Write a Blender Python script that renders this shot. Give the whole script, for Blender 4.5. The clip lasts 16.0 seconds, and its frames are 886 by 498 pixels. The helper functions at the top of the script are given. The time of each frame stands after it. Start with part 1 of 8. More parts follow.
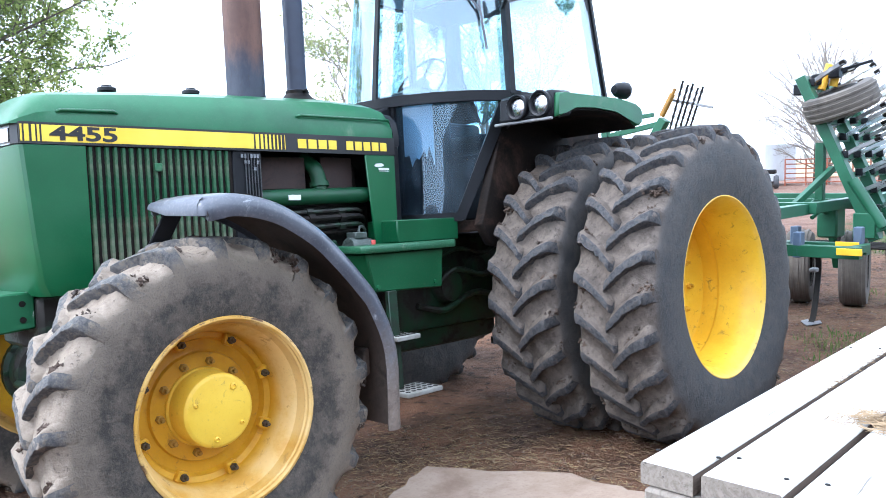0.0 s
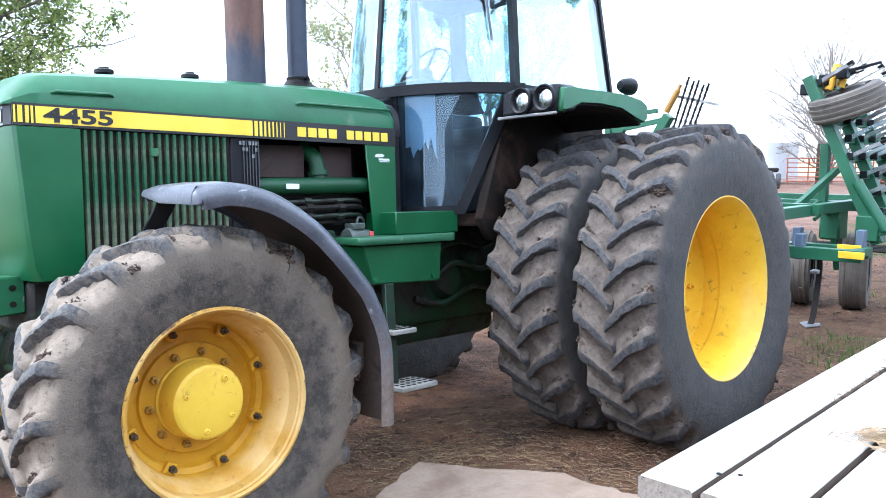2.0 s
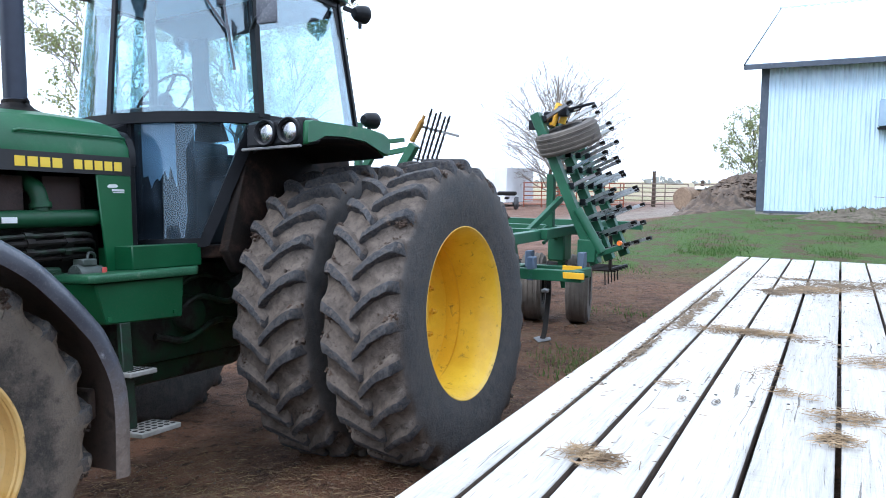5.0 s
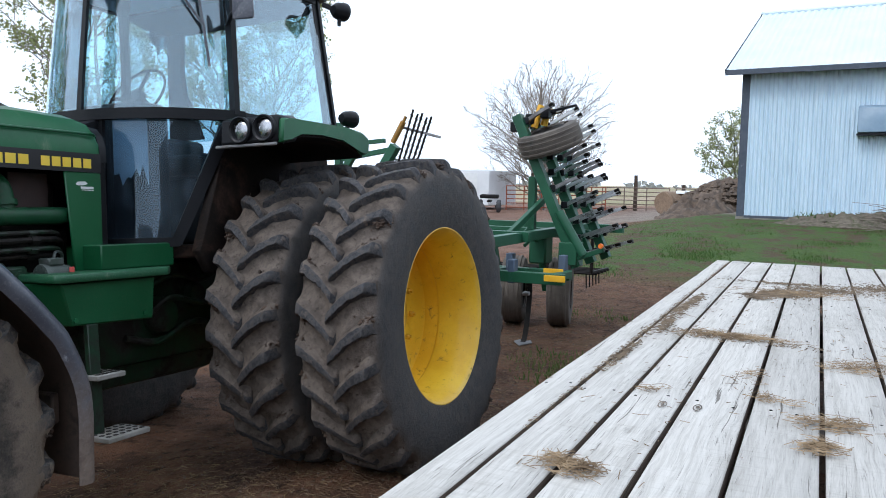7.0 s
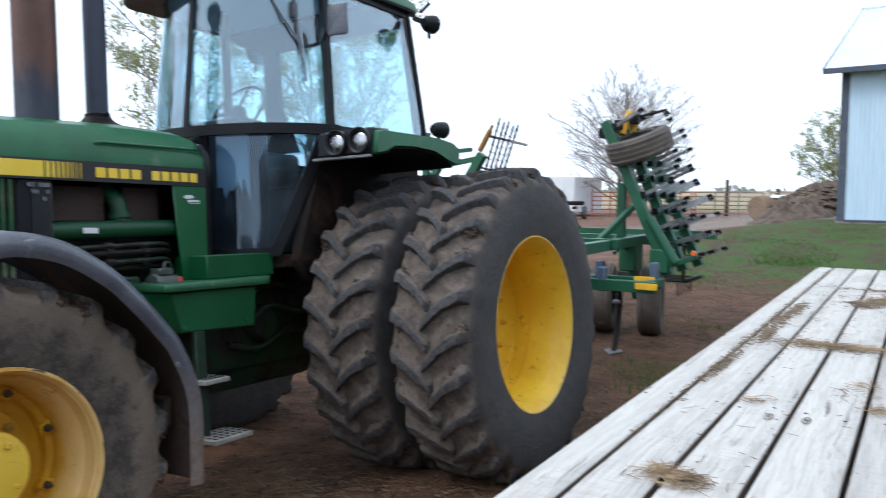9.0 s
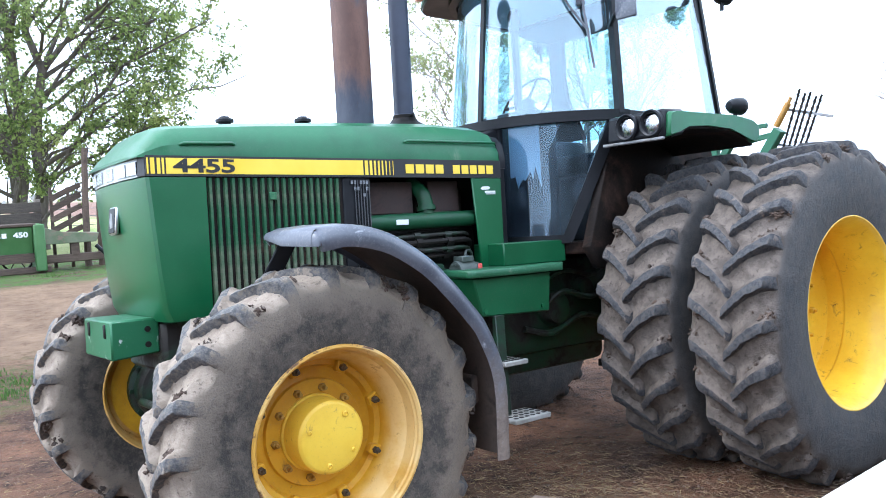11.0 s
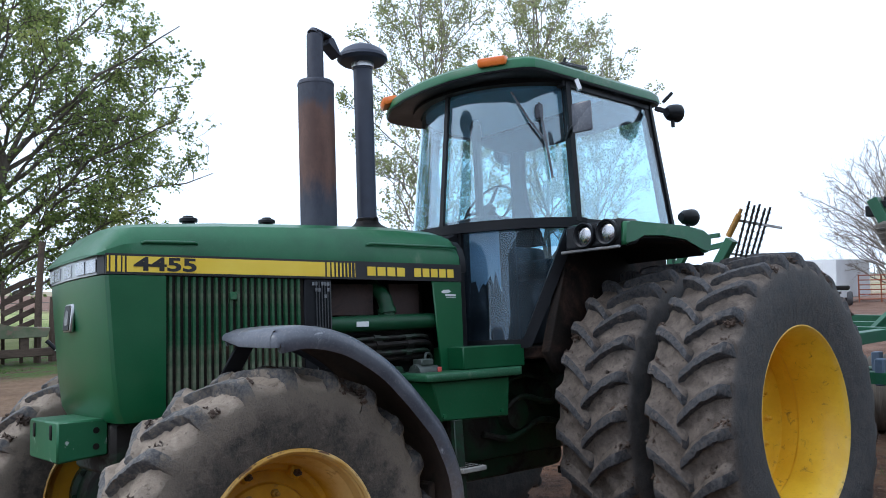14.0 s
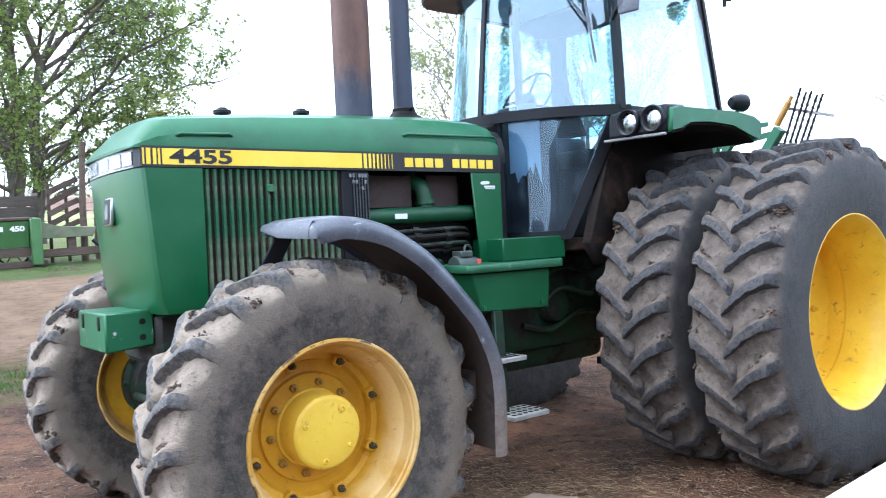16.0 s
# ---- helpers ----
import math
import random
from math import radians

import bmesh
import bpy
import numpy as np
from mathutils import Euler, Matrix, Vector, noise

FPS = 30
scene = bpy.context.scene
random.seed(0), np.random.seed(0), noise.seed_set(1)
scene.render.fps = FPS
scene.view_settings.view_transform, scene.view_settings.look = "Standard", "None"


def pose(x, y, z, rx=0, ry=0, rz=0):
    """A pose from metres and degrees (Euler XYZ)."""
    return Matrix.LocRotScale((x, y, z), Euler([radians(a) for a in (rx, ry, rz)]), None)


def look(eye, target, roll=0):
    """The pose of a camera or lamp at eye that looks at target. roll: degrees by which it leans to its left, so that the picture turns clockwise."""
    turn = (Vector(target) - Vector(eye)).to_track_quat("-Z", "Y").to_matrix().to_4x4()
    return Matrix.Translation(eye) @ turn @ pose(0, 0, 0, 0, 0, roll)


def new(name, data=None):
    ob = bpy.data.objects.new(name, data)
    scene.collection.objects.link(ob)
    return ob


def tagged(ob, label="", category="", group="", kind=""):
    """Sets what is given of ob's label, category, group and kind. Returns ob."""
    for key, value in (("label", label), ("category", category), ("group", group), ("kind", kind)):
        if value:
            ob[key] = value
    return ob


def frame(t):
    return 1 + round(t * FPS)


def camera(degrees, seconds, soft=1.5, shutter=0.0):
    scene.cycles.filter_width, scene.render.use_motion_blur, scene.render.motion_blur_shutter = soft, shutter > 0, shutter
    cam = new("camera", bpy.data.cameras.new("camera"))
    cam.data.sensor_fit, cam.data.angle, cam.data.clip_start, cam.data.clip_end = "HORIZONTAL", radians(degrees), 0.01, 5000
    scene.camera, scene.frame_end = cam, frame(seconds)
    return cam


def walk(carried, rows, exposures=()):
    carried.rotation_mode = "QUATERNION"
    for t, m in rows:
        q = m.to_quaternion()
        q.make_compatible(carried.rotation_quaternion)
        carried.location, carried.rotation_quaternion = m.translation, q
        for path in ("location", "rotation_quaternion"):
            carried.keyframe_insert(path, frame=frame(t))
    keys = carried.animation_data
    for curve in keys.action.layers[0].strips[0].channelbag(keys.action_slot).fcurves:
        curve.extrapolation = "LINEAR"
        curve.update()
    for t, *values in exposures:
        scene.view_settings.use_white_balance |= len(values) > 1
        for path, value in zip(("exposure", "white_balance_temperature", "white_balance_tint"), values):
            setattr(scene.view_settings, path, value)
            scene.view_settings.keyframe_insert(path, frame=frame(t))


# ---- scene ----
# ---- camera ----
cam = camera(58.16, 16.0, soft=0.9, shutter=0.3)
PATH = [
    (0, -1.438, -3.5773, 1.5431, 84.151, 1.665, -45.521),
    (0.5, -1.4163, -3.5821, 1.5535, 83.92, 1.252, -44.866),
    (1, -1.3955, -3.5967, 1.5574, 83.768, 0.443, -46.109),
    (1.5, -1.389, -3.5553, 1.5416, 82.06, 0.814, -46.406),
    (2, -1.3953, -3.5398, 1.5625, 83.345, 0.08, -45.394),
    (2.5, -1.3885, -3.5467, 1.5549, 82.385, 0.713, -46.64),
    (3, -1.3867, -3.5579, 1.5659, 82.163, 0.843, -48.117),
    (3.5, -1.3875, -3.5424, 1.5647, 83.706, 0.646, -49.569),
    (4, -1.3861, -3.5564, 1.5895, 84.732, 0.476, -51.19),
    (4.5, -1.3994, -3.6001, 1.6224, 84.614, -0.997, -58.825),
    (4.7, -1.3994, -3.6001, 1.6224, 84.811, -1.094, -61.959),
    (6.8, -1.3178, -3.5841, 1.6078, 85.151, 0.197, -64.302),
    (7, -1.3178, -3.5841, 1.6078, 85.149, -1.052, -64.027),
    (7.5, -1.3194, -3.595, 1.6147, 84.209, -0.609, -63.021),
    (8, -1.3168, -3.5819, 1.6145, 84.47, -0.366, -63.282),
    (8.5, -1.3081, -3.5772, 1.6045, 84.382, -0.25, -63.342),
    (9, -1.3631, -3.5602, 1.6158, 85.632, -0.236, -58.048),
    (9.5, -1.4041, -3.5557, 1.6126, 86.826, 0.036, -46.08),
    (10, -1.4362, -3.5183, 1.6109, 84.52, 1.153, -38.33),
    (10.2, -1.4362, -3.5183, 1.6109, 84.69, 1.998, -37.992),
    (12.3, -1.455, -3.5451, 1.613, 86.093, 1.833, -39.484),
    (12.5, -1.455, -3.5451, 1.613, 87.813, 1.481, -40.08),
    (13, -1.462, -3.5616, 1.6283, 91.567, 1.257, -40.624),
    (13.5, -1.4637, -3.5589, 1.6293, 92.518, 0.973, -41.246),
    (14, -1.4613, -3.5592, 1.623, 92.303, 1.315, -41.153),
    (14.5, -1.4594, -3.5512, 1.6097, 88.995, 2.079, -40.236),
    (15, -1.4722, -3.5302, 1.596, 87.119, 2.356, -37.969),
    (15.5, -1.4731, -3.5167, 1.5899, 85.563, 2.211, -36.725),
    (16, -1.4245, -3.4947, 1.5914, 85.004, 1.945, -38.549),
]
EXPOSURES = [(0, 1.53, 5650, 10), (3, 1.53, 5650, 10), (4, 1.42, 5650, 10), (4.5, 1.08, 5650, 10), (5.6, 0.45, 5840, 10), (7, 0.07, 6030, 10), (8.6, 0.03, 6030, 10), (9, 0.2, 6030, 10), (9.5, 0.7, 5840, 10), (10, 1.1, 5650, 10), (12, 1.45, 5650, 10), (12.5, 1.45, 5650, 10), (13, 0.95, 5650, 10), (13.5, 0.47, 5764, 10), (14, 0.06, 5840, 10), (14.5, 0.06, 5840, 10), (15, 0.8, 5650, 10), (15.5, 1.13, 5650, 10), (16, 1.38, 5650, 10)]
walk(cam, [(t, pose(x, y, z, rx, ry, rz)) for t, x, y, z, rx, ry, rz in PATH], EXPOSURES)

# ---- sky and sun ----
world = bpy.data.worlds.new("overcast_sky")
scene.world = world
world.use_nodes = True
wn, wl = world.node_tree.nodes, world.node_tree.links
sky = wn.new("ShaderNodeTexSky")
sky.sky_type = "NISHITA"
sky.sun_disc = False
sky.sun_elevation, sky.sun_rotation = radians(49), radians(-62)
sky.dust_density, sky.air_density, sky.ozone_density = 4.0, 1.0, 1.0
scale_sky = wn.new("ShaderNodeVectorMath")
scale_sky.operation = "SCALE"
scale_sky.inputs["Scale"].default_value = 0.10
cloud = wn.new("ShaderNodeMix")
cloud.data_type = "RGBA"
cloud.inputs[0].default_value = 0.88
cloud.inputs[7].default_value = (1.06, 1.16, 1.29, 1)
wl.new(sky.outputs[0], scale_sky.inputs[0])
wl.new(scale_sky.outputs[0], cloud.inputs[6])
wl.new(cloud.outputs[2], wn["Background"].inputs["Color"])
wn["Background"].inputs["Strength"].default_value = 1.22

sun = new("sun", bpy.data.lights.new("sun", "SUN"))
sun.data.energy, sun.data.angle, sun.data.color = 1.25, radians(24), (1.0, 0.97, 0.93)
sun.matrix_world = look((-13, 7, 17), (0, 0, 0))


# ---- material helpers ----
def node_mat(name):
    m = bpy.data.materials.new(name)
    m.use_nodes = True
    nt = m.node_tree
    return m, nt.nodes, nt.links, nt.nodes["Principled BSDF"]


def noise_tex(n, l, vec, scale, detail=4.0, rough=0.6, dist=0.0):
    t = n.new("ShaderNodeTexNoise")
    t.inputs["Scale"].default_value, t.inputs["Detail"].default_value = scale, detail
    t.inputs["Roughness"].default_value, t.inputs["Distortion"].default_value = rough, dist
    l.new(vec, t.inputs["Vector"])
    return t.outputs["Fac"]


def ramp(n, l, fac, lo, hi, a=0.0, b=1.0):
    r = n.new("ShaderNodeMapRange")
    r.interpolation_type = "SMOOTHSTEP"
    for k, v in zip(("From Min", "From Max", "To Min", "To Max"), (lo, hi, a, b)):
        r.inputs[k].default_value = v
    l.new(fac, r.inputs["Value"])
    return r.outputs[0]


def mix_col(n, l, fac, a, b):
    m = n.new("ShaderNodeMix")
    m.data_type = "RGBA"
    for sock, v in ((m.inputs[0], fac), (m.inputs[6], a), (m.inputs[7], b)):
        if isinstance(v, (tuple, list)):
            sock.default_value = (*v, 1) if len(v) == 3 else v
        elif isinstance(v, (int, float)):
            sock.default_value = v
        else:
            l.new(v, sock)
    return m.outputs[2]


def math_node(n, l, op, a, b=0.0):
    m = n.new("ShaderNodeMath")
    m.operation = op
    for sock, v in zip(m.inputs, (a, b)):
        if isinstance(v, (int, float)):
            sock.default_value = v
        else:
            l.new(v, sock)
    return m.outputs[0]


def bump_to(n, l, bsdf, height, strength, distance=0.01):
    b = n.new("ShaderNodeBump")
    b.inputs["Strength"].default_value, b.inputs["Distance"].default_value = strength, distance
    l.new(height, b.inputs["Height"])
    l.new(b.outputs[0], bsdf.inputs["Normal"])


def stretch(n, l, vec, sx, sy, sz):
    m = n.new("ShaderNodeMapping")
    m.inputs["Scale"].default_value = (sx, sy, sz)
    l.new(vec, m.inputs["Vector"])
    return m.outputs[0]


def surf(name, c1, c2, rough=0.6, scale=6.0, dirt=None, dirt_at=(0.55, 0.75), dirt_scale=3.0, bump=0.15,
         bump_scale=80.0, metal=0.0, coat=0.0, vary=0.0, grit=0.0, squash=(1, 1, 1), spec=0.5):
    """A worn surface: two tones, blotches of dirt, fine grit and relief."""
    m, n, l, p = node_mat(name)
    vec = n.new("ShaderNodeTexCoord").outputs["Object"]
    if squash != (1, 1, 1):
        vec = stretch(n, l, vec, *squash)
    big = noise_tex(n, l, vec, scale)
    fine = noise_tex(n, l, vec, bump_scale, 3.0)
    col = mix_col(n, l, ramp(n, l, big, 0.3, 0.7), c1, c2)
    r = ramp(n, l, big, 0.25, 0.8, rough * 0.85, min(1.0, rough * 1.2))
    if grit:
        col = mix_col(n, l, ramp(n, l, fine, 0.5, 0.75, 0.0, grit), col, dirt or (0.2, 0.17, 0.13))
    if dirt:
        spots = noise_tex(n, l, vec, dirt_scale, 8.0, 0.7, 0.4)
        f = ramp(n, l, spots, *dirt_at)
        col = mix_col(n, l, f, col, dirt)
        r = math_node(n, l, "MAXIMUM", r, math_node(n, l, "MULTIPLY", f, 0.85))
    if vary:
        rnd = n.new("ShaderNodeObjectInfo").outputs["Random"]
        hsv = n.new("ShaderNodeHueSaturation")
        l.new(ramp(n, l, rnd, 0.0, 1.0, 1 - vary, 1 + vary), hsv.inputs["Value"])
        l.new(col, hsv.inputs["Color"])
        col = hsv.outputs[0]
    l.new(col, p.inputs["Base Color"])
    l.new(r, p.inputs["Roughness"])
    p.inputs["Metallic"].default_value = metal
    p.inputs["Coat Weight"].default_value = coat
    p.inputs["Specular IOR Level"].default_value = spec
    p.inputs["Coat Roughness"].default_value = 0.2
    if bump:
        bump_to(n, l, p, fine, bump, 0.004)
    return m


def glass(name, tint, gloss=0.08, haze_hi=0.07, haze_lo=0.0):
    m, n, l, p = node_mat(name)
    n.remove(p)
    tr = n.new("ShaderNodeBsdfTransparent")
    tr.inputs[0].default_value = (*tint, 1)
    gl = n.new("ShaderNodeBsdfGlossy")
    gl.inputs["Roughness"].default_value = 0.02
    gl.inputs[0].default_value = (0.84, 0.93, 1.0, 1)
    lw = n.new("ShaderNodeLayerWeight")
    lw.inputs["Blend"].default_value = 0.5
    fr = math_node(n, l, "MULTIPLY", math_node(n, l, "POWER", lw.outputs["Facing"], 3.0), 0.75)
    vec = n.new("ShaderNodeTexCoord").outputs["Object"]
    # Thin dust film, coloured blue to stand in for reflected sky.
    haze = n.new("ShaderNodeBsdfDiffuse")
    haze.inputs[0].default_value = (0.44, 0.56, 0.70, 1)
    dusty = n.new("ShaderNodeMixShader")
    l.new(ramp(n, l, noise_tex(n, l, stretch(n, l, vec, 3, 3, 1), 3.0, 8.0, 0.7), 0.35, 0.8, haze_lo, haze_hi), dusty.inputs[0])
    mix = n.new("ShaderNodeMixShader")
    l.new(math_node(n, l, "ADD", fr, gloss), mix.inputs[0])
    l.new(tr.outputs[0], dusty.inputs[1])
    l.new(haze.outputs[0], dusty.inputs[2])
    l.new(dusty.outputs[0], mix.inputs[1])
    l.new(gl.outputs[0], mix.inputs[2])
    l.new(mix.outputs[0], n["Material Output"].inputs["Surface"])
    return m


DUST = (0.30, 0.235, 0.17)
GREEN = surf("green_paint", (0.005, 0.078, 0.027), (0.011, 0.106, 0.038), 0.32, 2.5, (0.17, 0.20, 0.14), (0.64, 1.0), 2.6, 0.05, 160, coat=0.25, grit=0.05)
GREEN_FADED = surf("faded_green_paint", (0.008, 0.090, 0.033), (0.019, 0.130, 0.052), 0.38, 3.0, (0.27, 0.29, 0.20), (0.56, 0.86), 2.2, 0.06, 160, coat=0.08, grit=0.06, spec=0.38)
# Grimy green, its colour darkened further for the shade under the tractor.
GREEN_DIRTY_SHADED = surf("shaded_dirty_green_paint", (0.004, 0.026, 0.011), (0.007, 0.044, 0.018), 0.55, 6.0, (0.014, 0.011, 0.009), (0.40, 0.60), 4.0, 0.2, 90, grit=0.25)
YELLOW_RUSTY = surf("dusty_yellow_paint", (0.60, 0.32, 0.015), (0.72, 0.43, 0.03), 0.5, 5.0, (0.40, 0.25, 0.13), (0.52, 0.72), 4.5, 0.1, 120, grit=0.22)
DECAL_YELLOW = surf("yellow_decal", (0.80, 0.55, 0.04), (0.85, 0.62, 0.07), 0.4, 3.0, DUST, (0.72, 1.0), 3.0, 0.0, 60)
DECAL_BLACK = surf("black_decal", (0.012, 0.012, 0.014), (0.02, 0.02, 0.022), 0.45, 5.0, DUST, (0.7, 1.1), 3.0, 0.0, 60)
DECAL_WHITE = surf("white_decal", (0.75, 0.76, 0.76), (0.68, 0.7, 0.7), 0.5, 5.0, None, bump=0.0)
BLACK = surf("black_paint", (0.006, 0.0065, 0.008), (0.012, 0.013, 0.016), 0.40, 5.0, (0.05, 0.045, 0.04), (0.64, 0.95), 4.0, 0.08, 90, spec=0.22)
TAG_GREY = surf("rubbed_grey_label", (0.30, 0.31, 0.33), (0.14, 0.15, 0.16), 0.6, 30.0, (0.05, 0.05, 0.055), (0.5, 0.65), 40.0, 0.0)
WIRE_DARK = surf("dark_screen_wire", (0.045, 0.05, 0.055), (0.085, 0.09, 0.095), 0.55, 12.0, bump=0)
BLACK_GRIME = surf("grimy_black_panel", (0.007, 0.006, 0.006), (0.017, 0.013, 0.011), 0.7, 5.0, (0.085, 0.048, 0.034), (0.52, 0.78), 2.6, 0.3, 60, grit=0.12, spec=0.12)
PLASTIC = surf("grey_black_plastic", (0.056, 0.062, 0.082), (0.098, 0.106, 0.130), 0.27, 5.0, (0.42, 0.43, 0.46), (0.60, 0.76), 9.0, 0.12, 110, grit=0.2)
IRON = surf("dark_engine_iron", (0.006, 0.006, 0.006), (0.016, 0.013, 0.011), 0.65, 7.0, (0.05, 0.034, 0.025), (0.52, 0.8), 5.0, 0.3, 60, spec=0.2)
def stack_material():
    """Black stack paint, burnt to rust along the hot middle."""
    m, n, l, p = node_mat("rusty_stack_paint")
    vec = n.new("ShaderNodeTexCoord").outputs["Object"]
    sep = n.new("ShaderNodeSeparateXYZ")
    l.new(vec, sep.inputs[0])
    big, fine = noise_tex(n, l, stretch(n, l, vec, 1, 1, 0.4), 7.0, 7.0, 0.7), noise_tex(n, l, vec, 60.0, 3.0)
    h = math_node(n, l, "ADD", sep.outputs["Z"], math_node(n, l, "MULTIPLY", math_node(n, l, "SUBTRACT", big, 0.5), 0.35))
    hot = math_node(n, l, "MULTIPLY", ramp(n, l, h, 2.08, 2.26), ramp(n, l, h, 2.68, 2.58))
    dark = mix_col(n, l, ramp(n, l, big, 0.35, 0.65), (0.026, 0.030, 0.048), (0.050, 0.054, 0.074))
    rust = mix_col(n, l, ramp(n, l, big, 0.35, 0.65), (0.085, 0.042, 0.032), (0.14, 0.072, 0.052))
    col = mix_col(n, l, hot, dark, rust)
    col = mix_col(n, l, ramp(n, l, fine, 0.55, 0.75, 0.0, 0.35), col, (0.05, 0.035, 0.03))
    l.new(col, p.inputs["Base Color"])
    p.inputs["Roughness"].default_value = 0.55
    p.inputs["Specular IOR Level"].default_value = 0.35
    bump_to(n, l, p, fine, 0.2, 0.004)
    return m


def fender_material():
    """Scuffed grey-black plastic, splashed with mud towards the lower end."""
    m, n, l, p = node_mat("muddy_fender_plastic")
    vec = n.new("ShaderNodeTexCoord").outputs["Object"]
    sep = n.new("ShaderNodeSeparateXYZ")
    l.new(vec, sep.inputs[0])
    big, mid, fine = noise_tex(n, l, vec, 5.0, 5.0), noise_tex(n, l, vec, 11.0, 8.0, 0.72), noise_tex(n, l, vec, 110.0, 3.0)
    col = mix_col(n, l, ramp(n, l, big, 0.3, 0.7), (0.052, 0.057, 0.074), (0.094, 0.101, 0.122))
    col = mix_col(n, l, ramp(n, l, noise_tex(n, l, vec, 9.0, 8.0, 0.7, 0.4), 0.60, 0.76), col, (0.42, 0.43, 0.46))
    low = math_node(n, l, "ADD", sep.outputs["Z"], math_node(n, l, "MULTIPLY", math_node(n, l, "SUBTRACT", mid, 0.5), 0.9))
    splashed = math_node(n, l, "MULTIPLY", ramp(n, l, low, 1.0, 0.52), 0.92)
    col = mix_col(n, l, splashed, col, mix_col(n, l, ramp(n, l, mid, 0.35, 0.65), (0.10, 0.074, 0.058), (0.19, 0.145, 0.115)))
    col = mix_col(n, l, ramp(n, l, fine, 0.5, 0.75, 0.0, 0.2), col, (0.30, 0.29, 0.28))
    l.new(col, p.inputs["Base Color"])
    l.new(ramp(n, l, splashed, 0.0, 0.8, 0.29, 0.85), p.inputs["Roughness"])
    bump_to(n, l, p, math_node(n, l, "ADD", fine, mid), 0.14, 0.004)
    return m


FENDER_PLASTIC = fender_material()
RUST_PIPE = stack_material()
STACK_BLACK = surf("faded_black_stack", (0.020, 0.026, 0.046), (0.034, 0.042, 0.070), 0.5, 4.0, (0.09, 0.07, 0.06), (0.62, 0.9), 4.0, 0.1, 90)
WORN_GREEN = surf("worn_green_platform", (0.010, 0.085, 0.034), (0.02, 0.11, 0.05), 0.5, 4.0, (0.25, 0.29, 0.22), (0.60, 0.80), 6.0, 0.1, 110, grit=0.25)
STEEL = surf("bare_steel", (0.45, 0.45, 0.46), (0.6, 0.6, 0.6), 0.3, 12.0, (0.2, 0.14, 0.1), (0.58, 0.8), 6.0, 0.1, 90, metal=1.0)
BOXY_GREEN = surf("worn_dark_green", (0.005, 0.07, 0.024), (0.008, 0.095, 0.034), 0.42, 3.0, (0.13, 0.12, 0.09), (0.62, 0.9), 5.0, 0.08, 110, grit=0.12, spec=0.4)
DULL_STEEL = surf("dull_steel", (0.16, 0.16, 0.17), (0.3, 0.3, 0.3), 0.5, 10.0, (0.12, 0.08, 0.05), (0.5, 0.75), 6.0, 0.15, 90, metal=0.7)
CHROME = surf("lamp_reflector", (0.38, 0.39, 0.41), (0.52, 0.52, 0.54), 0.25, 20.0, None, bump=0.1, bump_scale=70, metal=1.0)
ORANGE = surf("orange_lens", (0.75, 0.16, 0.02), (0.85, 0.22, 0.04), 0.3, 10.0, None, bump=0.1, bump_scale=90)
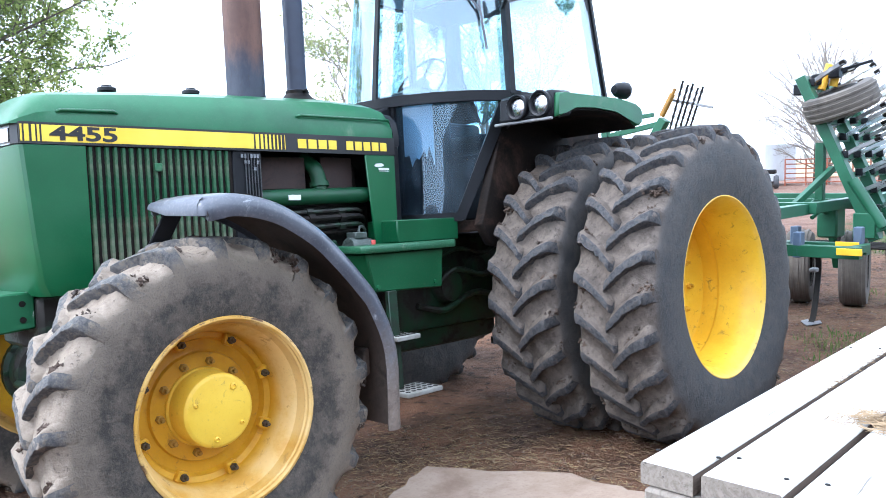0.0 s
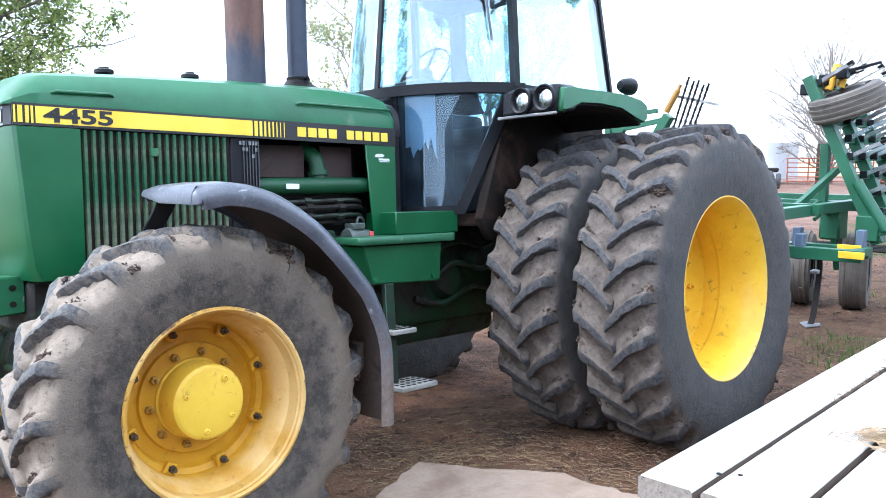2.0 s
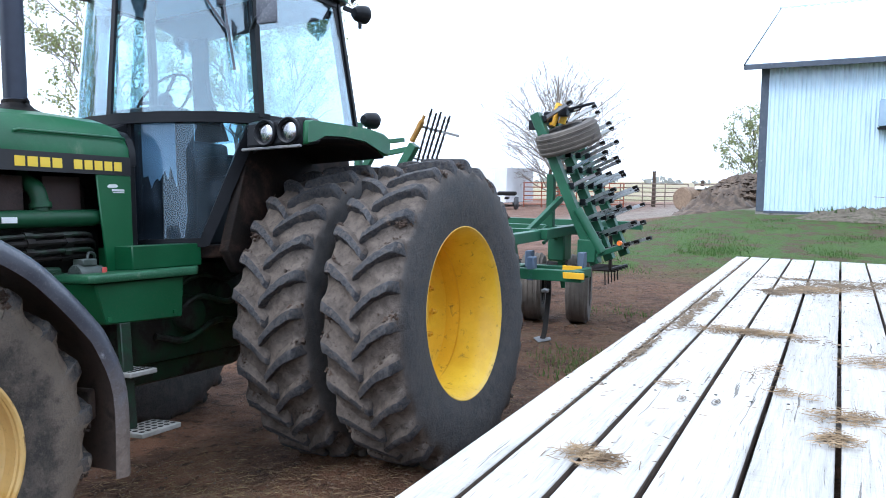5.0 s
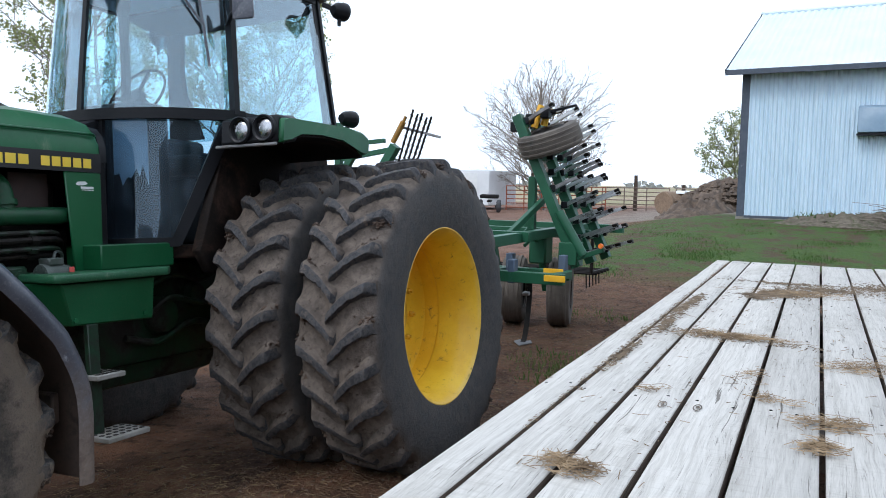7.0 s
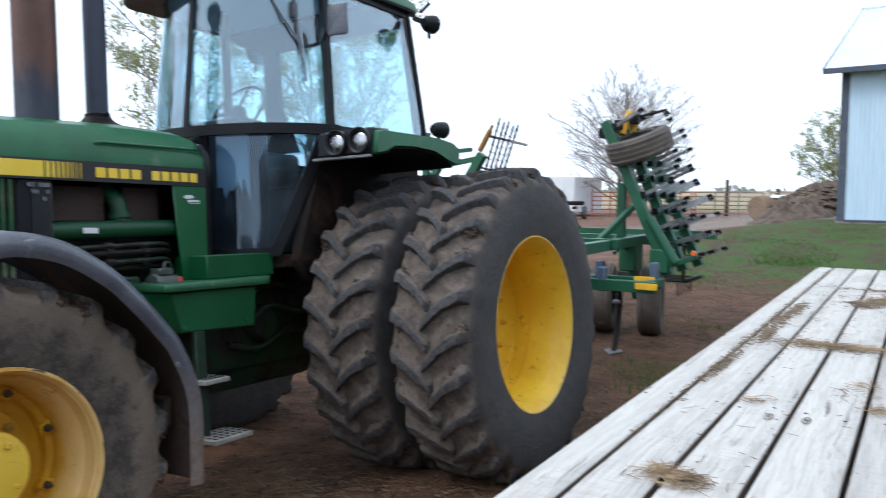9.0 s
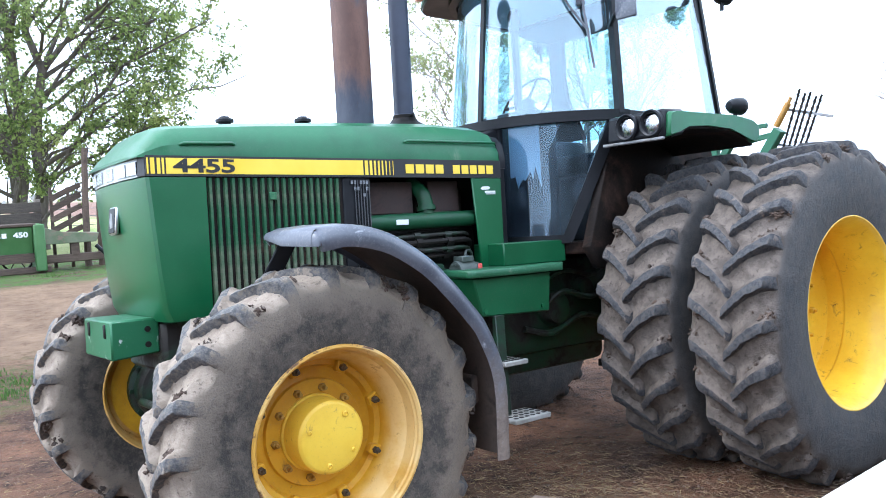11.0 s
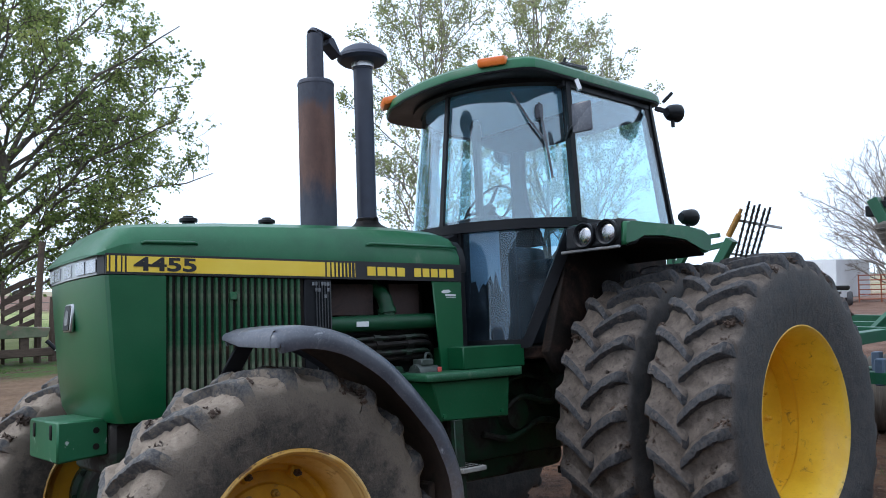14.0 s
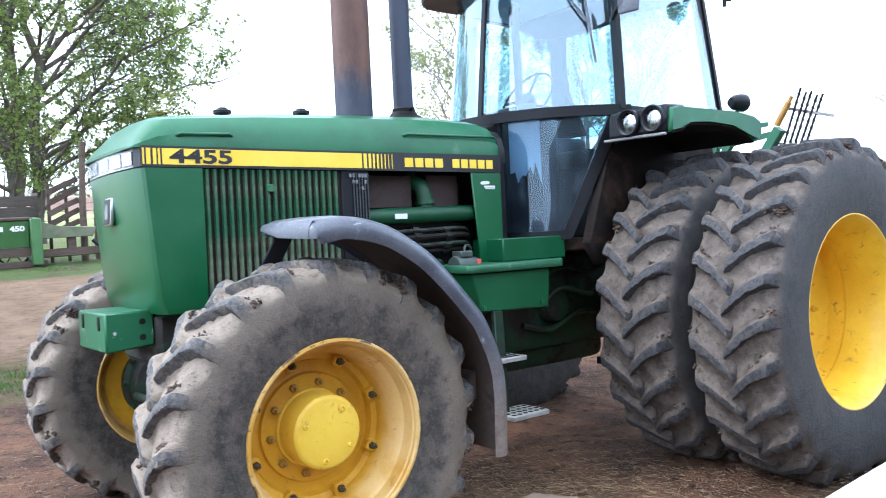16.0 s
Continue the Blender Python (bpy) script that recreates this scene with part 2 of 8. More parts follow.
def tyre_skin(name, R, lug_h, half, ring_lo, ring_hi, mud_a, mud_b, splash_col, splash_amount, bars, worn_a, worn_b, wall_a, wall_b):
    """Rubber worn clean on the bars or dried mud between them, a splashed shoulder and a plain dark sidewall."""
    m, n, l, p = node_mat(name)
    vec = n.new("ShaderNodeTexCoord").outputs["Object"]
    sep = n.new("ShaderNodeSeparateXYZ")
    l.new(vec, sep.inputs[0])
    r = math_node(n, l, "SQRT", math_node(n, l, "ADD", math_node(n, l, "MULTIPLY", sep.outputs["X"], sep.outputs["X"]), math_node(n, l, "MULTIPLY", sep.outputs["Z"], sep.outputs["Z"])))
    out = math_node(n, l, "DIVIDE", math_node(n, l, "ABSOLUTE", sep.outputs["Y"]), half)
    big, mid, small, fine = noise_tex(n, l, vec, 3.0, 6.0, 0.65), noise_tex(n, l, vec, 15.0, 7.0, 0.72), noise_tex(n, l, vec, 42.0, 5.0, 0.7), noise_tex(n, l, vec, 150.0, 3.0)

    def wobble(v, tex, amount):
        return math_node(n, l, "ADD", v, math_node(n, l, "MULTIPLY", math_node(n, l, "SUBTRACT", tex, 0.5), amount))

    mud = mix_col(n, l, ramp(n, l, mid, 0.36, 0.64), mud_a, mud_b)
    mud = mix_col(n, l, ramp(n, l, small, 0.56, 0.68, 0.0, 0.75), mud, (mud_a[0] * 0.38, mud_a[1] * 0.36, mud_a[2] * 0.36))
    rubber = mix_col(n, l, ramp(n, l, small, 0.35, 0.65), worn_a, worn_b)
    if bars:
        tread = mix_col(n, l, ramp(n, l, small, 0.52, 0.62, 0.0, 0.6), rubber, (mud_a[0] * 0.8, mud_a[1] * 0.8, mud_a[2] * 0.8))
        tread = mix_col(n, l, ramp(n, l, mid, 0.56, 0.66, 0.0, 0.8), tread, mud)
    else:
        tread = mud
    wall = mix_col(n, l, ramp(n, l, mid, 0.35, 0.65), wall_a, wall_b)
    splash = ramp(n, l, wobble(wobble(r, mid, 0.20), small, 0.10), ring_lo, ring_hi)
    splash = math_node(n, l, "MULTIPLY", splash, ramp(n, l, big, 0.28, 0.6, 0.55, 1.0))
    splash = math_node(n, l, "MULTIPLY", math_node(n, l, "MAXIMUM", splash, math_node(n, l, "ADD", ramp(n, l, small, 0.52, 0.68, 0.0, 0.35), ramp(n, l, mid, 0.40, 0.62, 0.05, 0.30))), splash_amount)
    wall = mix_col(n, l, splash, wall, splash_col)
    wall = mix_col(n, l, ramp(n, l, fine, 0.56, 0.72, 0.0, 0.45), wall, (0.030, 0.028, 0.028))
    off_tread = math_node(n, l, "MAXIMUM", ramp(n, l, wobble(out, mid, 0.16), 0.90, 0.99), ramp(n, l, r, R - lug_h - 0.06, R - lug_h - 0.10))
    col = mix_col(n, l, off_tread, tread, wall)
    col = mix_col(n, l, ramp(n, l, fine, 0.60, 0.75, 0.0, 0.3), col, (0.16, 0.135, 0.11))
    l.new(col, p.inputs["Base Color"])
    l.new(ramp(n, l, mid, 0.3, 0.7, 0.54, 0.88), p.inputs["Roughness"])
    p.inputs["Specular IOR Level"].default_value = 0.26
    ribs = n.new("ShaderNodeTexWave")
    ribs.wave_type, ribs.rings_direction = "RINGS", "Y"
    ribs.inputs["Scale"].default_value, ribs.inputs["Distortion"].default_value = 9.0, 0.3
    l.new(vec, ribs.inputs["Vector"])
    h = math_node(n, l, "ADD", math_node(n, l, "MULTIPLY", ribs.outputs["Fac"], 0.03), math_node(n, l, "ADD", mid, math_node(n, l, "ADD", small, math_node(n, l, "MULTIPLY", fine, 0.4))))
    bump_to(n, l, p, h, 0.6, 0.012)
    return m


FRONT_SKIN = (0.655, 0.042, 0.1875, 0.42, 0.53, (0.195, 0.152, 0.116), (0.295, 0.243, 0.192), (0.185, 0.150, 0.117), 0.9)
REAR_SKIN = (0.895, 0.052, 0.2375, 0.74, 0.93, (0.074, 0.059, 0.049), (0.150, 0.122, 0.102), (0.135, 0.110, 0.090), 0.6)
FRONT_TYRE = [tyre_skin("front_tyre_%s" % q, *FRONT_SKIN, q == "bars", (0.060, 0.060, 0.064), (0.150, 0.140, 0.130), (0.034, 0.031, 0.028), (0.072, 0.063, 0.054)) for q in ("carcass", "bars")]
REAR_TYRE = [tyre_skin("rear_tyre_%s" % q, *REAR_SKIN, q == "bars", (0.030, 0.031, 0.036), (0.084, 0.081, 0.082), (0.042, 0.043, 0.046), (0.080, 0.078, 0.078)) for q in ("carcass", "bars")]
RUBBER_SIDE = surf("dull_trailer_tyre", (0.040, 0.041, 0.046), (0.066, 0.066, 0.070), 0.75, 9.0, (0.18, 0.14, 0.11), (0.55, 0.75), 7.0, 0.4, 60)
GLASS = glass("tinted_cab_glass", (0.83, 0.95, 0.98), 0.12, 0.06, 0.0)
GLASS_DUSTY = glass("dusty_lower_glass", (0.60, 0.74, 0.82), 0.045, 0.09, 0.0)


def wheel_paint(name, r_disc, r_flange, dust_amount, c1, c2):
    """Yellow wheel paint: clean disc, dusty barrel, rust along the flange and in streaks."""
    m, n, l, p = node_mat(name)
    vec = n.new("ShaderNodeTexCoord").outputs["Object"]
    sep = n.new("ShaderNodeSeparateXYZ")
    l.new(vec, sep.inputs[0])
    r = math_node(n, l, "SQRT", math_node(n, l, "ADD", math_node(n, l, "MULTIPLY", sep.outputs["X"], sep.outputs["X"]), math_node(n, l, "MULTIPLY", sep.outputs["Z"], sep.outputs["Z"])))
    big, mid, fine = noise_tex(n, l, vec, 3.5, 6.0, 0.65), noise_tex(n, l, vec, 16.0, 7.0, 0.7, 0.5), noise_tex(n, l, vec, 90.0, 3.0)
    col = mix_col(n, l, ramp(n, l, big, 0.35, 0.65), c1, c2)
    barrel = math_node(n, l, "MULTIPLY", ramp(n, l, r, r_disc, r_disc + 0.012), ramp(n, l, big, 0.36, 0.58, 0.25, 1.0))
    col = mix_col(n, l, math_node(n, l, "MULTIPLY", barrel, dust_amount), col, (0.66, 0.48, 0.24))
    col = mix_col(n, l, ramp(n, l, mid, 0.58, 0.68, 0.0, 0.6), col, (0.30, 0.16, 0.04))
    col = mix_col(n, l, ramp(n, l, mid, 0.68, 0.74, 0.0, 0.9), col, (0.05, 0.028, 0.016))
    edge = math_node(n, l, "MULTIPLY", ramp(n, l, r, r_flange - 0.004, r_flange + 0.002), ramp(n, l, mid, 0.50, 0.60))
    col = mix_col(n, l, edge, col, (0.13, 0.065, 0.03))
    col = mix_col(n, l, ramp(n, l, fine, 0.55, 0.75, 0.0, 0.18), col, (0.30, 0.20, 0.10))
    l.new(col, p.inputs["Base Color"])
    l.new(ramp(n, l, mid, 0.3, 0.7, 0.40, 0.62), p.inputs["Roughness"])
    p.inputs["Coat Weight"].default_value = 0.1
    bump_to(n, l, p, math_node(n, l, "ADD", mid, fine), 0.12, 0.004)
    return m


# Front yellow is darkened for shade inside the wheel; the hub stays lit.
FRONT_RIM_SHADED = wheel_paint("front_wheel_yellow_shaded", 0.286, 0.350, 0.62, (0.50, 0.245, 0.006), (0.66, 0.365, 0.012))
HUB_YELLOW_LIT = wheel_paint("hub_yellow_lit", 0.5, 0.6, 0.0, (0.72, 0.45, 0.030), (0.80, 0.535, 0.05))
REAR_RIM = wheel_paint("rear_wheel_yellow", 0.478, 0.503, 0.3, (0.78, 0.46, 0.016), (0.88, 0.57, 0.03))
NUT_BROWN = surf("rusty_wheel_nut", (0.20, 0.115, 0.025), (0.40, 0.24, 0.04), 0.6, 20.0, (0.12, 0.07, 0.02), (0.55, 0.75), 30.0, 0.2, 90)
CLAMP_BOLT = surf("rusty_clamp_bolt", (0.045, 0.036, 0.028), (0.10, 0.07, 0.04), 0.6, 25.0, (0.20, 0.12, 0.03), (0.5, 0.7), 30.0, 0.2, 90)
FENDER_MUD = surf("mud_under_fender", (0.055, 0.037, 0.029), (0.098, 0.069, 0.053), 0.9, 4.0, (0.028, 0.021, 0.018), (0.5, 0.7), 5.0, 0.6, 50, grit=0.3)
# The cloth's bright blue stands in for sky reflected in the cab glass.
LINER = surf("sky_tinted_headliner_cloth", (0.42, 0.62, 0.90), (0.50, 0.69, 0.92), 0.9, 3.0, (0.40, 0.49, 0.60), (0.6, 0.9), 3.0, 0.1)
# Tone of the sheet that imitates a reflection in the door glass.
DOOR_REFLECTION = surf("pale_reflection_sheet", (0.40, 0.46, 0.56), (0.56, 0.60, 0.68), 0.7, 3.0, (0.45, 0.46, 0.52), (0.6, 0.8), 5.0, 0.05)
SEAT = surf("seat_cloth", (0.02, 0.02, 0.022), (0.035, 0.035, 0.04), 0.85, 8.0, None, bump=0.3)


# ---- mesh helpers ----
def part(name, bm, mats, parent=None, label="", sharp=38, smooth=True):
    """Link a bmesh as one mesh object under a thing or a part."""
    me = bpy.data.meshes.new(name)
    bmesh.ops.recalc_face_normals(bm, faces=bm.faces)
    bm.to_mesh(me)
    bm.free()
    for m in mats if isinstance(mats, (list, tuple)) else [mats]:
        me.materials.append(m)
    if smooth:
        me.polygons.foreach_set("use_smooth", [True] * len(me.polygons))
        me.set_sharp_from_angle(angle=radians(sharp))
    ob = new(name, me)
    if parent is not None:
        ob.parent = parent
    if label:
        tagged(ob, label)
    return ob


def raw(name, verts, faces, mats, parent=None, label="", index=None, smooth=False):
    me = bpy.data.meshes.new(name)
    me.from_pydata(verts, [], faces)
    for m in mats if isinstance(mats, (list, tuple)) else [mats]:
        me.materials.append(m)
    if index is not None:
        me.polygons.foreach_set("material_index", index)
    if smooth:
        me.polygons.foreach_set("use_smooth", [True] * len(me.polygons))
    ob = new(name, me)
    if parent is not None:
        ob.parent = parent
    if label:
        tagged(ob, label)
    return ob


def shared(name, me, parent, m=None):
    """Another object on the same mesh."""
    ob = new(name, me)
    ob.parent = parent
    if m is not None:
        ob.matrix_local = m
    return ob


def thing(name, label, category, m=None, group="", kind=""):
    ob = new(name)
    ob.empty_display_size = 0.2
    if m is not None:
        ob.matrix_world = m
    return tagged(ob, label, category, group, kind)


def box(bm, lo, hi, bevel=0.004, m=None, seg=1, mi=0):
    g = bmesh.ops.create_cube(bm, size=1.0)
    vs = g["verts"]
    c, s = [(a + b) / 2 for a, b in zip(lo, hi)], [abs(b - a) for a, b in zip(lo, hi)]
    for v in vs:
        v.co = Vector((v.co[i] * s[i] + c[i] for i in range(3)))
    if m is not None:
        bmesh.ops.transform(bm, matrix=m, verts=vs)
    fs = list({f for v in vs for f in v.link_faces})
    for f in fs:
        f.material_index = mi
    if bevel:
        es = list({e for v in vs for e in v.link_edges})
        bmesh.ops.bevel(bm, geom=es, offset=min(bevel, 0.45 * min(s)), segments=seg, affect="EDGES", profile=0.5)
    return bm


def bar(bm, a, b, w, h, bevel=0.004, up=(0, 0, 1), mi=0):
    """A box-section bar from a to b, w wide and h high."""
    a, b = Vector(a), Vector(b)
    d = (b - a).normalized()
    s = d.cross(Vector(up)).normalized()
    t = s.cross(d)
    m = Matrix((( d.x, s.x, t.x, a.x), (d.y, s.y, t.y, a.y), (d.z, s.z, t.z, a.z), (0, 0, 0, 1)))
    return box(bm, (0, -w / 2, -h / 2), ((b - a).length, w / 2, h / 2), bevel, m, mi=mi)


def tube(bm, pts, r, n=10, mi=0, cap=True):
    """A round tube through the points; r is one radius or one for each point."""
    pts = [Vector(p) for p in pts]
    rs = r if isinstance(r, (list, tuple)) else [r] * len(pts)
    rings, side = [], None
    for i, p in enumerate(pts):
        d = (pts[min(i + 1, len(pts) - 1)] - pts[max(i - 1, 0)]).normalized()
        if side is None:
            side = d.orthogonal().normalized()
        side = (side - d * side.dot(d)).normalized()
        up = d.cross(side)
        rings.append([bm.verts.new(p + rs[i] * (math.cos(k * math.tau / n) * side + math.sin(k * math.tau / n) * up)) for k in range(n)])
    for a, b in zip(rings, rings[1:]):
        for k in range(n):
            bm.faces.new((a[k], a[(k + 1) % n], b[(k + 1) % n], b[k])).material_index = mi
    if cap:
        bm.faces.new(rings[0]).material_index = mi
        bm.faces.new(rings[-1]).material_index = mi
    return bm


def bend(pts, steps=5):
    """A smooth line through the points."""
    pts = [Vector(p) for p in pts]
    q = [pts[0] * 2 - pts[1], *pts, pts[-1] * 2 - pts[-2]]
    out = []
    for i in range(1, len(q) - 2):
        for k in range(steps):
            t = k / steps
            a, b, c, d = q[i - 1:i + 3]
            out.append(0.5 * ((2 * b) + (c - a) * t + (2 * a - 5 * b + 4 * c - d) * t * t + (3 * b - a - 3 * c + d) * t ** 3))
    return out + [pts[-1]]


def lathe(bm, prof, n=48, axis="y", at=(0, 0, 0), mi=None, closed=False):
    """Turn (radius, along) points round an axis."""
    at = Vector(at)
    rings = []
    for r, h in prof:
        ring = []
        for k in range(n):
            c, s = r * math.cos(k * math.tau / n), r * math.sin(k * math.tau / n)
            ring.append(bm.verts.new(at + Vector({"y": (c, h, s), "z": (c, s, h), "x": (h, c, s)}[axis])))
        rings.append(ring)
    pairs = list(zip(rings, rings[1:]))
    if closed:
        pairs.append((rings[-1], rings[0]))
    for j, (a, b) in enumerate(pairs):
        for k in range(n):
            f = bm.faces.new((a[k], a[(k + 1) % n], b[(k + 1) % n], b[k]))
            if mi:
                f.material_index = mi[j]
    if not closed:
        if prof[0][0] > 1e-4:
            f = bm.faces.new(rings[0])
            f.material_index = mi[0] if mi else 0
        if prof[-1][0] > 1e-4:
            f = bm.faces.new(rings[-1])
            f.material_index = mi[-1] if mi else 0
    bmesh.ops.remove_doubles(bm, verts=bm.verts, dist=1e-5)
    return bm


def prism(bm, poly, y0, y1, bevel=0.004, plane="xz", mi=0):
    """A polygon of that plane, drawn out along the third axis."""
    def put(a, b, c):
        return {"xz": (a, c, b), "xy": (a, b, c), "yz": (c, a, b)}[plane]
    lo = [bm.verts.new(put(a, b, y0)) for a, b in poly]
    hi = [bm.verts.new(put(a, b, y1)) for a, b in poly]
    k = len(poly)
    fs = [bm.faces.new(lo), bm.faces.new(hi[::-1])]
    for i in range(k):
        fs.append(bm.faces.new((lo[i], lo[(i + 1) % k], hi[(i + 1) % k], hi[i])))
    for f in fs:
        f.material_index = mi
    if bevel:
        bmesh.ops.bevel(bm, geom=list({e for f in fs for e in f.edges}), offset=bevel, segments=1, affect="EDGES", profile=0.5)
    return bm


def loft(bm, rings, caps=True, wrap=True, mi=0):
    rs = [[bm.verts.new(p) for p in r] for r in rings]
    n = len(rs[0])
    for a, b in zip(rs, rs[1:]):
        for k in range(n if wrap else n - 1):
            bm.faces.new((a[k], a[(k + 1) % n], b[(k + 1) % n], b[k])).material_index = mi
    if caps:
        bm.faces.new(rs[0]).material_index = mi
        bm.faces.new(rs[-1]).material_index = mi
    return bm


def slab(bm, grid, thick, mi=0):
    """A sheet given as rows of points, thickened against its normal side."""
    n, m = len(grid), len(grid[0])
    front = [[bm.verts.new(p) for p in row] for row in grid]
    back = []
    for i in range(n):
        row = []
        for j in range(m):
            du = Vector(grid[min(i + 1, n - 1)][j]) - Vector(grid[max(i - 1, 0)][j])
            dv = Vector(grid[i][min(j + 1, m - 1)]) - Vector(grid[i][max(j - 1, 0)])
            row.append(bm.verts.new(Vector(grid[i][j]) + du.cross(dv).normalized() * thick))
        back.append(row)
    def quad(a, b, c, d):
        bm.faces.new((a, b, c, d)).material_index = mi
    for i in range(n - 1):
        for j in range(m - 1):
            quad(front[i][j], front[i + 1][j], front[i + 1][j + 1], front[i][j + 1])
            quad(back[i][j], back[i][j + 1], back[i + 1][j + 1], back[i + 1][j])
    for i in range(n - 1):
        quad(front[i][0], back[i][0], back[i + 1][0], front[i + 1][0])
        quad(front[i][m - 1], front[i + 1][m - 1], back[i + 1][m - 1], back[i][m - 1])
    for j in range(m - 1):
        quad(front[0][j], front[0][j + 1], back[0][j + 1], back[0][j])
        quad(front[n - 1][j], back[n - 1][j], back[n - 1][j + 1], front[n - 1][j + 1])
    return bm


def lettering(name, text, size, widen, mat, parent, m, bold=0.0, label=""):
    cu = bpy.data.curves.new(name, "FONT")
    cu.body, cu.size, cu.extrude, cu.offset = text, size, 0.0012, bold
    tmp = new(name + "_curve", cu)
    me = bpy.data.meshes.new_from_object(tmp.evaluated_get(bpy.context.evaluated_depsgraph_get()))
    bpy.data.objects.remove(tmp)
    me.transform(Matrix.Diagonal((widen, 1, 1, 1)))
    me.name = name
    me.materials.clear()
    me.materials.append(mat)
    ob = new(name, me)
    ob.parent = parent
    ob.matrix_local = m
    return tagged(ob, label) if label else ob


def clouded(bm, amp, scale, seed=0.0):
    """Push the points about with smooth noise."""
    for v in bm.verts:
        v.co += Vector(noise.noise_vector(v.co * scale + Vector((seed, seed * 1.7, -seed)))) * amp
    return bm


# ---- ground ----
TILT = Euler((radians(-3.777), radians(1.946), 0.0)).to_matrix().to_4x4()


def ground_z(x, y):
    """The yard falls gently away under the tractor and is level beyond; it rises a little towards the shed."""
    near = math.exp(-((x - 1.0) ** 2 + (y + 0.2) ** 2) / 30.0)
    z = -(0.034 * x + 0.066 * y) * near
    z += 0.62 * min(1.0, max(0.0, (x - 13) / 11)) * min(1.0, max(0.0, (5 - y) / 5)) * max(0.0, 1 - max(0.0, x - 50) / 30)
    d = math.hypot(x, y)
    rough = 0.035 if d < 30 else 0.0
    if rough:
        z += rough * 0.5 * noise.noise(Vector((x * 0.45, y * 0.45, 3.0))) * min(1.0, d / 4)
        z += rough * 0.45 * noise.noise(Vector((x * 2.3, y * 2.3, 7.0)))
        z += rough * 0.3 * noise.noise(Vector((x * 6.0, y * 6.0, 1.0)))
    return z


def ground_material():
    m, n, l, p = node_mat("farmyard_ground")
    pos = n.new("ShaderNodeNewGeometry").outputs["Position"]
    sep = n.new("ShaderNodeSeparateXYZ")
    l.new(pos, sep.inputs[0])
    X, Y = sep.outputs["X"], sep.outputs["Y"]
    wob = math_node(n, l, "SUBTRACT", noise_tex(n, l, pos, 0.35, 6.0, 0.65), 0.5)

    def step(v, a, b, wander):
        return ramp(n, l, math_node(n, l, "ADD", v, math_node(n, l, "MULTIPLY", wob, wander)), a, b)

    def both(a, b):
        return math_node(n, l, "MULTIPLY", a, b)

    n1, n2, n3 = noise_tex(n, l, pos, 1.6, 8.0, 0.7), noise_tex(n, l, pos, 9.0, 8.0, 0.7), noise_tex(n, l, pos, 55.0, 5.0, 0.7)
    soil = mix_col(n, l, ramp(n, l, n1, 0.35, 0.65), (0.066, 0.032, 0.019), (0.190, 0.092, 0.050))
    soil = mix_col(n, l, ramp(n, l, n2, 0.52, 0.64, 0.0, 0.8), soil, (0.028, 0.018, 0.013))
    soil = mix_col(n, l, ramp(n, l, noise_tex(n, l, pos, 24.0, 6.0, 0.75), 0.54, 0.64, 0.0, 0.7), soil, (0.19, 0.115, 0.068))
    soil = mix_col(n, l, ramp(n, l, n3, 0.58, 0.70, 0.0, 0.5), soil, (0.23, 0.15, 0.072))
    road = mix_col(n, l, ramp(n, l, n1, 0.35, 0.65), (0.165, 0.102, 0.061), (0.245, 0.160, 0.100))
    road = mix_col(n, l, ramp(n, l, n2, 0.5, 0.7, 0.0, 0.7), road, (0.105, 0.064, 0.040))
    grass = mix_col(n, l, ramp(n, l, n2, 0.35, 0.65), (0.042, 0.084, 0.015), (0.080, 0.130, 0.028))
    grass = mix_col(n, l, ramp(n, l, n1, 0.47, 0.58), grass, (0.088, 0.060, 0.034))
    field = mix_col(n, l, ramp(n, l, noise_tex(n, l, stretch(n, l, pos, 0.02, 0.1, 1), 1.0), 0.4, 0.6), (0.26, 0.24, 0.13), (0.34, 0.27, 0.19))
    pasture = mix_col(n, l, ramp(n, l, noise_tex(n, l, stretch(n, l, pos, 0.03, 0.15, 1), 1.0), 0.4, 0.6), (0.19, 0.25, 0.07), (0.33, 0.34, 0.14))
    track = mix_col(n, l, ramp(n, l, n1, 0.35, 0.65), (0.20, 0.16, 0.13), (0.30, 0.25, 0.21))
    red = mix_col(n, l, ramp(n, l, n1, 0.35, 0.65), (0.14, 0.075, 0.052), (0.24, 0.14, 0.10))
    col = soil
    col = mix_col(n, l, both(step(Y, 5.2, 6.4, 2.5), step(X, 9.0, 7.0, 2.0)), col, road)
    patch = both(both(step(Y, 2.9, 4.2, 2.6), step(Y, 6.5, 5.0, 2.4)), both(ramp(n, l, n1, 0.38, 0.56), ramp(n, l, n2, 0.36, 0.56, 0.25, 1.0)))
    col = mix_col(n, l, both(patch, step(X, 1.6, 0.6, 1.0)), col, grass)
    col = mix_col(n, l, both(step(Y, 12.4, 13.2, 1.5), step(X, 14.0, 9.0, 2.0)), col, grass)
    col = mix_col(n, l, both(step(Y, 19.0, 22.0, 2.0), step(X, 40.0, 25.0, 2.0)), col, pasture)
    col = mix_col(n, l, both(step(X, 11.5, 14.0, 5.0), step(Y, 2.6, 1.2, 3.0)), col, grass)
    near_patch = both(both(step(X, 4.0, 6.0, 2.0), step(Y, 0.5, -0.6, 1.0)), ramp(n, l, n1, 0.50, 0.62, 0.0, 0.6))
    col = mix_col(n, l, near_patch, col, grass)
    col = mix_col(n, l, both(step(X, 13.0, 17.0, 4.0), step(Y, 1.8, 3.2, 3.0)), col, red)
